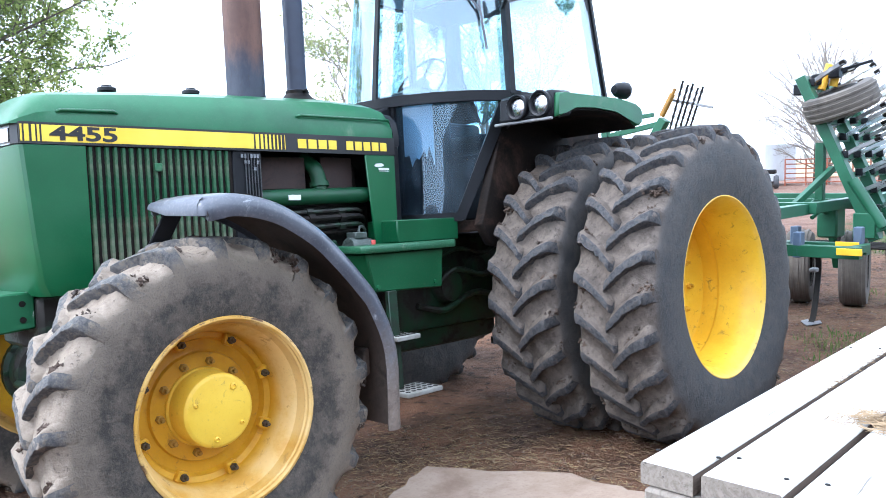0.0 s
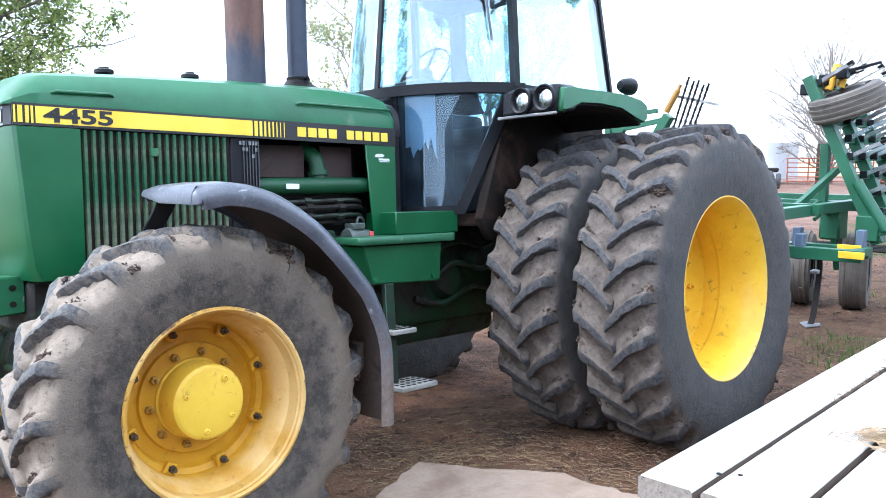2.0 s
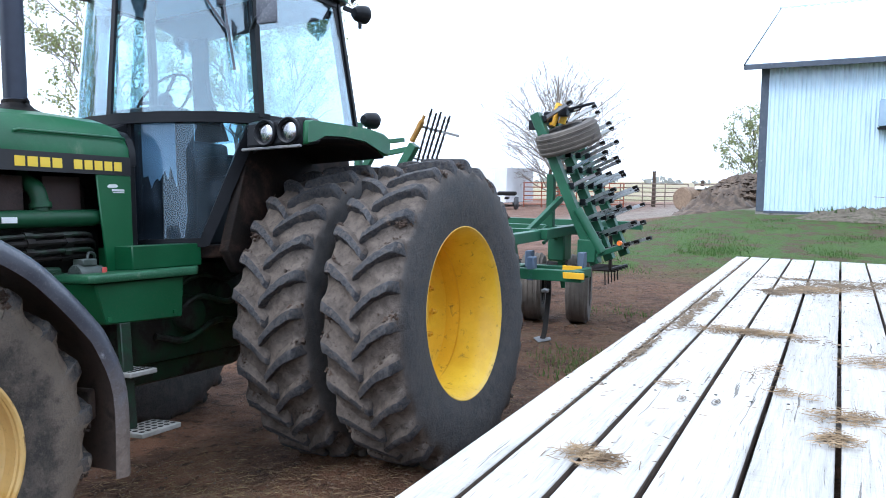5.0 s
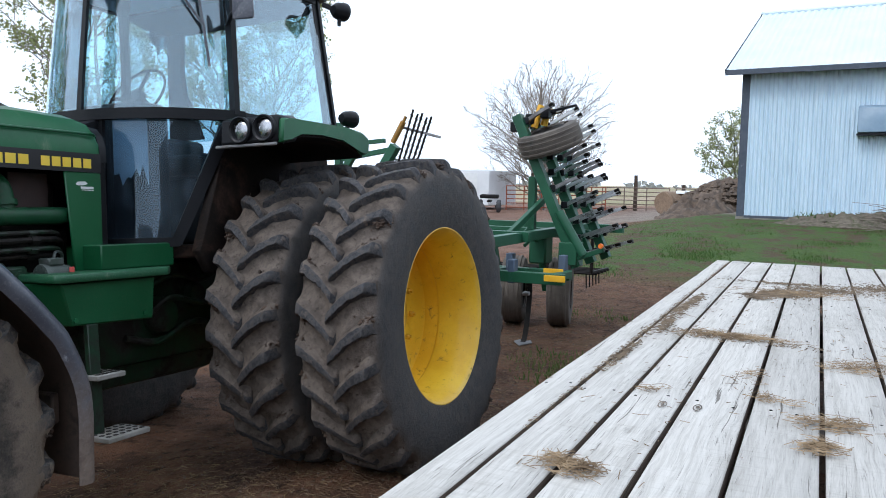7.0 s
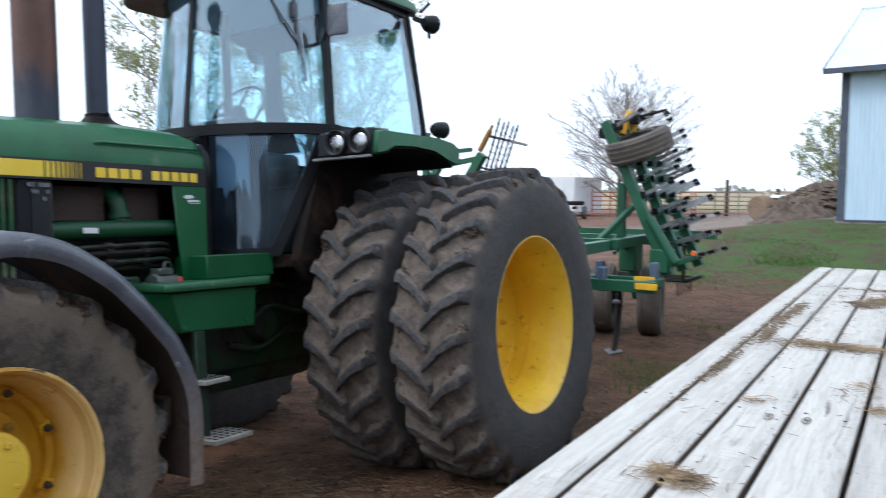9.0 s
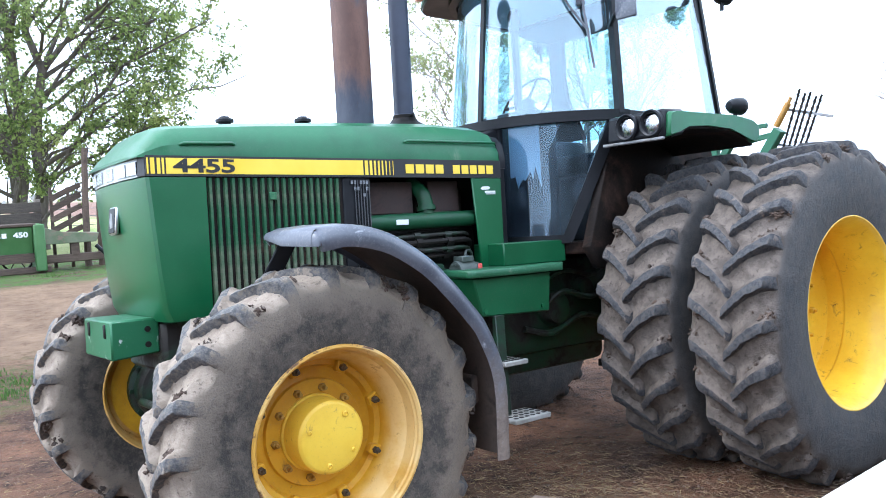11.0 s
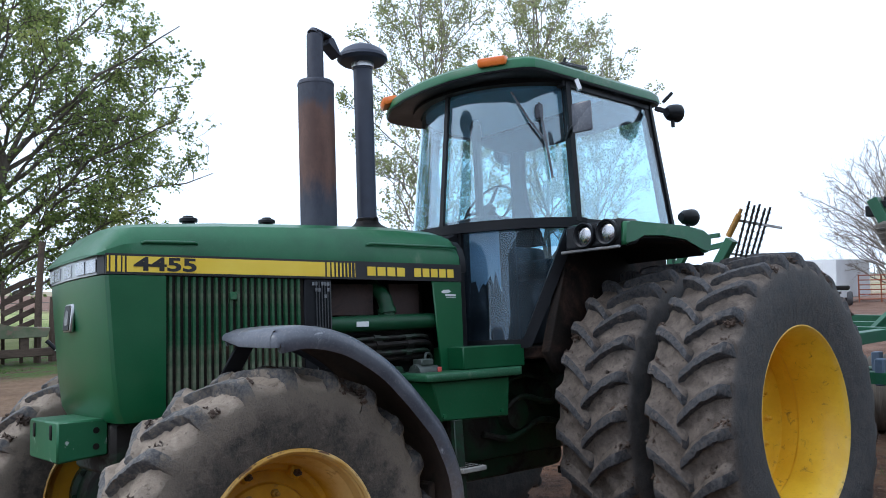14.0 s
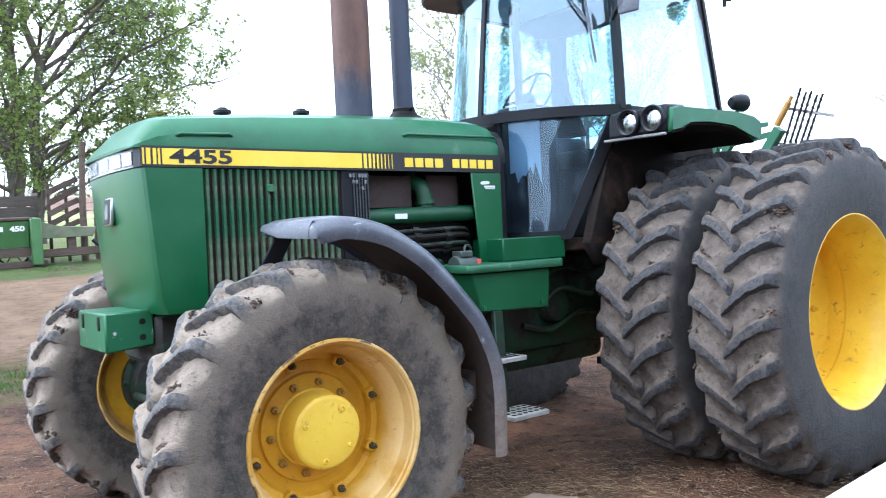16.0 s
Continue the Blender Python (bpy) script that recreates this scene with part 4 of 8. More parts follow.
# side screens and stripe on both sides
GREEN_SLAT = surf("dusty_green_slats", (0.008, 0.066, 0.024), (0.015, 0.09, 0.036), 0.5, 4.0, (0.21, 0.19, 0.14), (0.44, 0.72), 1.8, 0.1, 90, grit=0.15, spec=0.35)
for sgn in (-1, 1):
    y0, y1 = sgn * 0.374, sgn * 0.355
    bm = bmesh.new()
    box(bm, (-0.182, y1 - 0.004, 1.04), (0.486, y1 + 0.004, 1.648), 0.0)
    backing = part("side_screen", bm, BLACK_GRIME, tractor, "ribbed green side screen")
    slat = None
    for k in range(19):
        x = -0.165 + k * 0.0345
        if slat is None:
            bm = bmesh.new()
            prism(bm, [(-0.011, 0.0), (-0.006, -0.016), (0.006, -0.016), (0.011, 0.0)], 1.045, 1.643, 0.0, plane="xy")
            if sgn > 0:
                bmesh.ops.scale(bm, vec=(1, -1, 1), verts=bm.verts)
            slat = part("slat", bm, GREEN_SLAT, backing)
            slat.location = (x, y1, 0)
        else:
            shared("slat", slat.data, backing, Matrix.Translation((x, y1, 0)))
    bm = bmesh.new()
    box(bm, (0.49, y1 - 0.006, 1.0), (0.645, y1 + 0.006, 1.648), 0.004)
    dark = part("dark_side_screen", bm, BLACK, tractor, "black mesh side screen")
    for k in range(6):
        bm = bmesh.new()
        x = 0.555 + 0.016 * k
        tube(bm, [(x, y1 + sgn * 0.012, 1.02), (x, y1 + sgn * 0.012, 1.635)], 0.0028, 6)
        part("wire", bm, WIRE_DARK, dark)
    bm = bmesh.new()
    for i, cells in enumerate(((0, 1, 3, 4, 5), (1, 2, 5), (4,))):
        for k in cells:
            box(bm, (0.53 + 0.017 * k, y1 + sgn * 0.014, 1.615 - 0.03 * i), (0.541 + 0.017 * k, y1 + sgn * 0.018, 1.632 - 0.03 * i), 0.0)
    part("tag", bm, TAG_GREY, dark, "rubbed grey label marks")
    # stripe: black backing with a yellow band, in the slope that the hood has
    def stripe_z(x):
        return 1.654 + 0.000 * x, 1.727 + 0.005 * (x + 0.43)
    def band_quad(name, xa, xb, grow_lo, grow_hi, lift, mat, label=""):
        bm2 = bmesh.new()
        la, ha = stripe_z(xa)
        lb, hb = stripe_z(xb)
        prism(bm2, [(xa, la + grow_lo), (xb, lb + grow_lo), (xb, hb + grow_hi), (xa, ha + grow_hi)], sgn * (0.374 + lift), sgn * 0.36, 0.0)
        return part(name, bm2, mat, tractor, label, smooth=False)
    strip = band_quad("stripe_backing", -0.434, 1.497, -0.006, 0.006, 0.003, DECAL_BLACK, "black hood stripe backing")
    bm = bmesh.new()
    slab(bm, [[(-0.436, sgn * 0.368, 1.650), (-0.436, sgn * 0.366, 1.728)], [(-0.452, sgn * 0.322, 1.650), (-0.450, sgn * 0.322, 1.726)]], 0.004)
    part("stripe_corner", bm, DECAL_BLACK, tractor)
    band_quad("yellow_stripe", -0.352, 0.60, 0.004, -0.004, 0.005, DECAL_YELLOW, "yellow hood stripe")
    for k, (xa, xb) in enumerate(((-0.4305, -0.4237), (-0.416, -0.399), (-0.389, -0.3757), (-0.369, -0.360), (0.61, 0.628), (0.638, 0.652), (0.663, 0.674), (0.686, 0.696), (0.709, 0.717), (0.731, 0.737), (0.753, 0.757), (0.774, 0.777))):
        band_quad("stripe_bar", xa, xb, 0.004, -0.004, 0.005, DECAL_YELLOW)
    if sgn < 0:
        lettering("model_number", "4455", 0.078, 1.74, DECAL_BLACK, tractor, pose(-0.322, -0.3805, 1.666, 90, 0, 0), 0.0022, "black model number 4455")
    # the maker's name is drawn as plain blocks
    for x0, pitch, count in ((0.852, 0.0635, 4), (1.158, 0.0585, 5)):
        for k in range(count):
            x = x0 + pitch * k
            bm = bmesh.new()
            prism(bm, [(x, 1.668), (x + pitch - 0.013, 1.668), (x + pitch - 0.013, 1.714), (x, 1.714)], sgn * 0.3795, sgn * 0.37, 0.0)
            part("name_block", bm, DECAL_YELLOW, tractor, smooth=False)

# the small square on the screen, the rear shield with its plain dealer mark
bm = bmesh.new()
box(bm, (0.10, -0.382, 1.545), (0.135, -0.37, 1.58), 0.003)
part("screen_latch", bm, GREEN_FADED, tractor)
bm = bmesh.new()
prism(bm, [(1.285, 1.648), (1.498, 1.648), (1.496, 1.158), (1.330, 1.160)], -0.374, -0.36, 0.004)
shield = part("side_shield", bm, GREEN, tractor, "green engine side shield")
bm = bmesh.new()
prism(bm, [(1.345, 1.588), (1.36, 1.60), (1.40, 1.602), (1.415, 1.592), (1.40, 1.584), (1.36, 1.582)], -0.3765, -0.372, 0.0)
box(bm, (1.375, -0.3765, 1.566), (1.45, -0.372, 1.577), 0)
box(bm, (1.38, -0.3765, 1.558), (1.45, -0.372, 1.562), 0)
part("dealer_mark", bm, DECAL_WHITE, shield, "small white dealer mark")
bm = bmesh.new()
prism(bm, [(1.285, 1.648), (1.498, 1.648), (1.496, 1.158), (1.330, 1.160)], 0.374, 0.36, 0.004)
part("side_shield", bm, GREEN, tractor)

# stacks and caps on the hood
bm = bmesh.new()
lathe(bm, [(0.099, 1.93), (0.099, 2.748), (0.101, 2.750), (0.101, 2.762), (0.094, 2.775), (0.055, 2.785), (0.047, 2.79)], 32, "z", (0.812, 0.0, 0))
muffler = part("muffler", bm, RUST_PIPE, tractor, "upright rusty muffler", sharp=30)
bm = bmesh.new()
tube(bm, bend([(0.812, 0, 2.77), (0.812, 0, 2.92), (0.814, 0, 3.045)], 3), 0.046, 20, cap=False)
tube(bm, [(0.814, 0, 3.04), (0.826, 0, 3.058)], [0.048, 0.046], 20)
bar(bm, (0.80, 0.0, 3.062), (0.895, 0.0, 3.040), 0.10, 0.012, 0.003)
prism(bm, [(0.885, 3.047), (0.915, 3.034), (0.962, 2.945), (0.945, 2.942), (0.905, 2.985), (0.875, 3.0)], -0.045, 0.045, 0.004)
part("exhaust_pipe", bm, RUST_PIPE, muffler, "exhaust pipe with a rain flap")
bm = bmesh.new()
lathe(bm, [(0.068, 1.99), (0.062, 1.995), (0.060, 2.03), (0.055, 2.035), (0.055, 2.905), (0.058, 2.907), (0.058, 2.92), (0.0, 2.921)], 28, "z", (1.135, 0.0, 0))
intake = part("air_intake", bm, STACK_BLACK, tractor, "black air intake stack", sharp=30)
bm = bmesh.new()
lathe(bm, [(0.155, 1.935), (0.150, 1.958), (0.120, 1.972), (0.082, 1.992), (0.066, 2.012), (0.058, 2.014)], 28, "z", (1.135, 0.0, 0))
part("rubber_boot", bm, IRON, intake, "flared black rubber boot")
bm = bmesh.new()
tube(bm, [(1.135, -0.062, 2.02), (1.135, -0.09, 2.024)], 0.009, 8)
lathe(bm, [(0.064, 2.012), (0.064, 2.03)], 28, "z", (1.135, 0, 0))
part("hose_clamp", bm, IRON, intake)
bm = bmesh.new()
lathe(bm, [(0.066, 2.918), (0.066, 2.945), (0.08, 2.95), (0.0, 2.95)], 24, "z", (1.135, 0.0, 0))
part("intake_band", bm, STEEL, intake, "bright metal band")
bm = bmesh.new()
lathe(bm, [(0.075, 2.945), (0.13, 2.952), (0.147, 2.968), (0.145, 2.985), (0.118, 3.020), (0.085, 3.040), (0.05, 3.048), (0.0, 3.051)], 32, "z", (1.135, 0.0, 0))
part("rain_cap", bm, STACK_BLACK, intake, "round mushroom rain cap", sharp=30)
for x, z in ((0.075, 1.917), (0.495, 1.938)):
    bm = bmesh.new()
    lathe(bm, [(0.042, z - 0.012), (0.042, z + 0.010), (0.030, z + 0.014), (0.030, z + 0.024), (0.043, z + 0.026), (0.043, z + 0.040), (0.038, z + 0.044), (0.026, z + 0.046), (0.023, z + 0.054), (0.0, z + 0.056)], 20, "z", (x, 0, 0))
    part("filler_cap", bm, BLACK, tractor, "black filler cap")

# front bracket, chassis and axle
BRACKET_GREEN = surf("chipped_green_paint", (0.008, 0.085, 0.032), (0.018, 0.12, 0.05), 0.42, 3.0, (0.50, 0.53, 0.50), (0.60, 0.70), 14.0, 0.06, 160, spec=0.4)
bm = bmesh.new()
prism(bm, [(-0.56, 1.065), (-0.36, 1.065), (-0.36, 0.915), (-0.56, 0.90)], -0.20, 0.20, 0.008)
bracket = part("front_bracket", bm, BRACKET_GREEN, tractor, "green front weight bracket")
for y, z in ((-0.12, 1.02), (0.12, 1.02)):
    bm = bmesh.new()
    box(bm, (-0.566, y - 0.012, z - 0.03), (-0.555, y + 0.012, z + 0.03), 0.004)
    part("slot", bm, IRON, bracket)
for x in (-0.41,):
    for z in (1.02, 0.955):
        bm = bmesh.new()
        lathe(bm, [(0.013, -0.205), (0.013, -0.199), (0.0, -0.198)], 10, "y", (x, 0, z))
        part("bolt_hole", bm, IRON, bracket)
bm = bmesh.new()
box(bm, (-0.36, -0.24, 0.82), (0.35, 0.24, 1.05), 0.02)
box(bm, (0.30, -0.20, 0.72), (1.5, 0.20, 1.08), 0.03)
part("chassis_rail", bm, GREEN_DIRTY_SHADED, tractor, "grimy green chassis, colour darkened for shade")
bm = bmesh.new()
tube(bm, [(0, -0.72, 0.62), (0, -0.45, 0.60), (0, -0.2, 0.62), (0, 0.2, 0.62), (0, 0.45, 0.60), (0, 0.72, 0.62)], [0.075, 0.08, 0.11, 0.11, 0.08, 0.075], 16)
box(bm, (-0.12, -0.16, 0.5), (0.14, 0.16, 0.84), 0.05, seg=2)
lathe(bm, [(0.0, -0.86), (0.12, -0.86), (0.16, -0.80), (0.17, -0.73), (0.12, -0.70), (0.0, -0.69)], 24, "y", (0, 0, 0.605))
lathe(bm, [(0.0, 0.86), (0.12, 0.86), (0.16, 0.80), (0.17, 0.73), (0.12, 0.70), (0.0, 0.69)], 24, "y", (0, 0, 0.605))
box(bm, (-0.06, 0.62, 0.46), (0.06, 0.74, 0.78), 0.02)
box(bm, (-0.06, -0.74, 0.46), (0.06, -0.62, 0.78), 0.02)
tube(bm, [(-0.16, -0.68, 0.56), (-0.18, 0.68, 0.56)], 0.022, 10)
part("front_axle", bm, GREEN_DIRTY_SHADED, tractor, "green driven front axle with tie rod")

# front fender
FENDER = [(-0.165, 1.352), (-0.135, 1.366), (-0.08, 1.366), (0.0, 1.361), (0.068, 1.352), (0.135, 1.338), (0.20, 1.317), (0.27, 1.284), (0.335, 1.244), (0.39, 1.198), (0.444, 1.148), (0.50, 1.090), (0.555, 1.030), (0.594, 0.985), (0.624, 0.936), (0.667, 0.848), (0.697, 0.735), (0.708, 0.60), (0.695, 0.41)]
FENDER = [(p.x, p.z) for p in bend([(x, 0, z) for x, z in FENDER[::2]], 4)]
for side in (-1,):
    bm = bmesh.new()
    rows = []
    for i, (x, z) in enumerate(FENDER):
        px, pz = FENDER[max(i - 1, 0)]
        qx, qz = FENDER[min(i + 1, len(FENDER) - 1)]
        t = Vector((qx - px, 0, qz - pz)).normalized()
        nrm = Vector((t.z, 0, -t.x))
        narrow = 0.06 * max(0.0, 1 - i / 7) ** 2
        sweep = 0.115
        rows.append([Vector((x + sweep * max(0.0, (y - 0.75) / 0.43) * max(0.0, (0.3 - x) / 0.465) ** 1.6 + 0.06 * max(0.0, (0.93 - y) / 0.15) ** 2 * max(0.0, (0.05 - x) / 0.215) ** 2, side * y, z)) - nrm * 0.02 + nrm * d for y, d in ((1.176 - narrow, 0.062), (1.185 - narrow, 0.046), (1.187 - narrow, 0.030), (1.182 - narrow, 0.014), (1.170 - narrow, 0.001), (1.150 - narrow, -0.007), (1.10, -0.011), (0.95, -0.014), (0.80, -0.011), (0.755 + narrow, -0.004), (0.735 + narrow, 0.008), (0.725 + narrow, 0.03))])
    lip = [[p + Vector((-fwd, 0, 0)) + Vector((0, 0, -max(0.0, drop * min(1.0, 0.22 + 1.3 * (abs(p.y) - 0.78) / 0.36) - (rows[0][8].z - p.z)))) for p in rows[0]] for fwd, drop in ((0.019, 0.056), (0.020, 0.038), (0.017, 0.020), (0.009, 0.006))]
    rows = lip + rows
    slab(bm, rows if side > 0 else [r[::-1] for r in rows], -0.010)
    bmesh.ops.recalc_face_normals(bm, faces=bm.faces)
    for f in bm.faces:
        c = f.calc_center_median()
        f.material_index = 1 if f.normal.dot(Vector((c.x, 0, c.z - 0.605)).normalized()) < -0.55 else 0
    fender = part("front_fender", bm, [FENDER_PLASTIC, FENDER_MUD], tractor, "grey-black plastic front fender", sharp=65)
    fender.matrix_local = pose(0, 0, 0)
    bm = bmesh.new()
    bar(bm, (-0.04, side * 0.80, 1.35), (-0.10, side * 0.74, 1.20), 0.07, 0.012, up=(0, 1, 0))
    bar(bm, (-0.10, side * 0.74, 1.20), (-0.03, side * 0.62, 0.75), 0.06, 0.02, up=(0, 1, 0))
    bar(bm, (0.64, side * 0.95, 0.72), (0.05, side * 0.64, 0.70), 0.06, 0.02)
    part("fender_bracket", bm, BLACK, fender, "black fender bracket")
    bm = bmesh.new()
    box(bm, (0.665, side * 0.95 - 0.08, 0.62), (0.70, side * 0.95 + 0.08, 0.74), 0.008)
    for k in (-0.05, 0.05):
        tube(bm, [(0.65, side * 0.95 + k, 0.68), (0.67, side * 0.95 + k, 0.68)], 0.014, 6)
    part("mounting_plate", bm, FENDER_MUD, fender)

# engine, behind the open side
bm = bmesh.new()
box(bm, (0.45, -0.20, 1.0), (1.45, 0.20, 1.40), 0.03)
box(bm, (0.55, -0.17, 1.38), (1.40, 0.17, 1.62), 0.03)
box(bm, (0.66, -0.24, 1.50), (0.98, -0.16, 1.60), 0.02)
box(bm, (1.02, -0.25, 1.46), (1.26, -0.16, 1.58), 0.02)
engine = part("engine", bm, IRON, tractor, "dark oily diesel engine")
bm = bmesh.new()
box(bm, (0.66, -0.262, 1.47), (0.97, -0.245, 1.635), 0.004)
box(bm, (1.07, -0.262, 1.47), (1.28, -0.245, 1.64), 0.004)
tagged(part("heat_shield", bm, surf("rusty_brown_shield", (0.026, 0.015, 0.013), (0.052, 0.028, 0.023), 0.7, 5.0, (0.012, 0.009, 0.008), (0.5, 0.7), 5.0, 0.3, 60), engine, "rusty brown heat shield"), kind="stuff")
bm = bmesh.new()
tube(bm, bend([(0.60, -0.22, 1.40), (0.64, -0.30, 1.42), (0.75, -0.315, 1.425), (1.0, -0.315, 1.43), (1.30, -0.315, 1.435), (1.36, -0.22, 1.44)]), 0.042, 14)
tube(bm, bend([(1.03, -0.30, 1.44), (1.03, -0.29, 1.52), (1.02, -0.27, 1.58), (1.0, -0.20, 1.63)]), [0.04] * 15 + [0.045], 12)
tube(bm, [(1.03, -0.298, 1.48), (1.03, -0.294, 1.505)], 0.05, 14)
part("air_pipe", bm, surf("oily_green_paint", (0.005, 0.045, 0.017), (0.009, 0.066, 0.026), 0.45, 5.0, (0.06, 0.055, 0.04), (0.55, 0.8), 5.0, 0.1, 90, spec=0.35), engine, "green intake pipe")
bm = bmesh.new()
box(bm, (0.79, -0.362, 1.41), (0.865, -0.352, 1.437), 0.002)
part("sticker", bm, DECAL_WHITE, engine, "white sticker")
for k, (z, y, r) in enumerate(((1.345, -0.33, 0.011), (1.31, -0.345, 0.014), (1.268, -0.335, 0.012), (1.235, -0.31, 0.010))):
    bm = bmesh.new()
    tube(bm, bend([(0.62, y, z - 0.02), (0.8, y - 0.006, z), (1.0, y, z + 0.006), (1.18, y - 0.004, z + 0.012), (1.3, y + 0.04, z + 0.004), (1.36, y + 0.12, z - 0.05)]), r, 8)
    for x in (0.93, 1.13):
        lathe(bm, [(r * 1.7, x - 0.02), (r * 1.7, x + 0.02)], 6, "x", (0, y - 0.001, z + 0.006))
    part("hose", bm, IRON if k % 2 else GREEN_DIRTY_SHADED, engine)
bm = bmesh.new()
box(bm, (0.80, -0.33, 1.14), (1.0, -0.2, 1.22), 0.012)
box(bm, (0.99, -0.34, 1.08), (1.10, -0.22, 1.20), 0.012)
tube(bm, [(1.06, -0.36, 1.13), (1.06, -0.2, 1.13)], 0.05, 14)
part("injection_pump", bm, GREEN_DIRTY_SHADED, engine, "grimy green injection pump, colour darkened for shade")
bm = bmesh.new()
lathe(bm, [(0.0, 1.10), (0.052, 1.10), (0.055, 1.115), (0.055, 1.21), (0.045, 1.22), (0.045, 1.245), (0.0, 1.25)], 18, "x", (0, -0.42, 1.155))
for k in range(7):
    a = k * math.tau / 7
    tube(bm, [(1.095, -0.42 + 0.04 * math.cos(a), 1.155 + 0.04 * math.sin(a)), (1.125, -0.42 + 0.04 * math.cos(a), 1.155 + 0.04 * math.sin(a))], 0.008, 6)
tube(bm, bend([(1.17, -0.42, 1.21), (1.19, -0.41, 1.26), (1.25, -0.38, 1.25), (1.28, -0.33, 1.2)]), 0.007, 6)
box(bm, (1.12, -0.46, 1.20), (1.2, -0.38, 1.235), 0.006)
part("starter", bm, surf("grimy_starter_metal", (0.05, 0.065, 0.055), (0.11, 0.125, 0.115), 0.5, 10.0, (0.02, 0.02, 0.02), (0.5, 0.7), 8.0, 0.2, 60, metal=0.3), engine, "grimy metal starter")
bm = bmesh.new()
box(bm, (1.216, -0.474, 1.13), (1.243, -0.466, 1.19), 0.003)
part("red_sticker", bm, surf("red_label", (0.5, 0.03, 0.03), (0.6, 0.1, 0.08), 0.5, 30.0, bump=0), engine, "red and white sticker")

# transmission, rear axle and underbody
bm = bmesh.new()
box(bm, (1.45, -0.26, 0.62), (2.9, 0.26, 1.18), 0.05, seg=2)
box(bm, (1.2, -0.22, 0.70), (1.6, 0.22, 1.05), 0.04)
box(bm, (1.25, -0.20, 0.50), (2.5, 0.32, 0.80), 0.06, seg=2)
tube(bm, [(2.69, -1.36, 0.83), (2.69, 1.36, 0.83)], 0.062, 20)
lathe(bm, [(0.0, -0.72), (0.13, -0.72), (0.15, -0.60), (0.20, -0.40), (0.24, -0.25), (0.0, -0.24)], 24, "y", (2.69, 0, 0.83))
lathe(bm, [(0.0, 0.72), (0.13, 0.72), (0.15, 0.60), (0.20, 0.40), (0.24, 0.25), (0.0, 0.24)], 24, "y", (2.69, 0, 0.83))
lathe(bm, [(0.0, -0.34), (0.09, -0.33), (0.11, -0.29), (0.11, -0.24), (0.0, -0.23)], 20, "y", (1.95, 0, 0.88))
lathe(bm, [(0.0, -0.33), (0.06, -0.33), (0.07, -0.28), (0.0, -0.23)], 16, "y", (2.2, 0, 0.98))
part("transmission", bm, GREEN_DIRTY_SHADED, tractor, "grimy green transmission and rear axle, colour darkened for shade")
bm = bmesh.new()
tube(bm, bend([(1.6, -0.30, 0.95), (1.8, -0.33, 0.90), (1.95, -0.36, 0.98), (2.2, -0.36, 0.93), (2.4, -0.30, 1.0)]), 0.018, 8)
tube(bm, bend([(1.55, -0.29, 1.08), (1.75, -0.32, 1.03), (2.0, -0.33, 1.10), (2.25, -0.32, 1.06), (2.45, -0.28, 1.12)]), 0.014, 8)
tube(bm, bend([(1.7, -0.28, 0.78), (1.9, -0.31, 0.74), (2.15, -0.31, 0.82), (2.4, -0.28, 0.78)]), 0.02, 8)
part("hydraulic_pipe", bm, GREEN_DIRTY_SHADED, tractor, "greasy hydraulic pipes")
bm = bmesh.new()
tube(bm, [(1.05, 0.05, 0.66), (1.62, 0.05, 0.66)], [0.16, 0.16], 24)
tube(bm, [(1.62, 0.05, 0.66), (1.70, 0.05, 0.66)], [0.16, 0.10], 24)
part("under_tank", bm, IRON, tractor, "round underbody tank")
bm = bmesh.new()
bar(bm, (2.7, 0, 0.42), (3.75, 0, 0.42), 0.10, 0.05)
box(bm, (3.0, -0.22, 0.62), (3.12, 0.22, 1.35), 0.02)
bar(bm, (3.0, -0.35, 0.60), (3.65, -0.42, 0.48), 0.05, 0.05)
bar(bm, (3.0, 0.35, 0.60), (3.65, 0.42, 0.48), 0.05, 0.05)
tube(bm, [(3.05, -0.4, 1.25), (3.5, -0.42, 0.5)], 0.02, 8)
tube(bm, [(3.05, 0.4, 1.25), (3.5, 0.42, 0.5)], 0.02, 8)
part("drawbar", bm, IRON, tractor, "drawbar and lift arms")

# platform, tool box and steps
for side in (-1, 1):
    bm = bmesh.new()
    box(bm, (1.375, side * 0.50, 1.165), (1.85, side * 0.25, 1.288), 0.006)
    part("platform_box", bm, BOXY_GREEN, tractor, "green box under the cab door")
bm = bmesh.new()
prism(bm, [(0.985, -0.655), (1.02, -0.68), (1.62, -0.68), (1.66, -0.65), (1.82, -0.50), (1.82, -0.25), (1.05, -0.25)], 1.128, 1.165, 0.006, plane="xy")
part("platform", bm, WORN_GREEN, tractor, "green step platform with worn edge")
bm = bmesh.new()
prism(bm, [(1.03, 1.126), (1.575, 1.126), (1.555, 0.915), (1.08, 0.93)], -0.64, -0.22, 0.008)
tool = part("tool_box", bm, BOXY_GREEN, tractor, "green tool box under the platform")
bm = bmesh.new()
tube(bm, [(1.10, -0.64, 0.955), (1.10, -0.648, 0.955)], 0.012, 8)
tube(bm, [(1.50, -0.64, 0.95), (1.50, -0.648, 0.95)], 0.012, 8)
tagged(part("bolt", bm, GREEN_FADED, tool), kind="stuff")
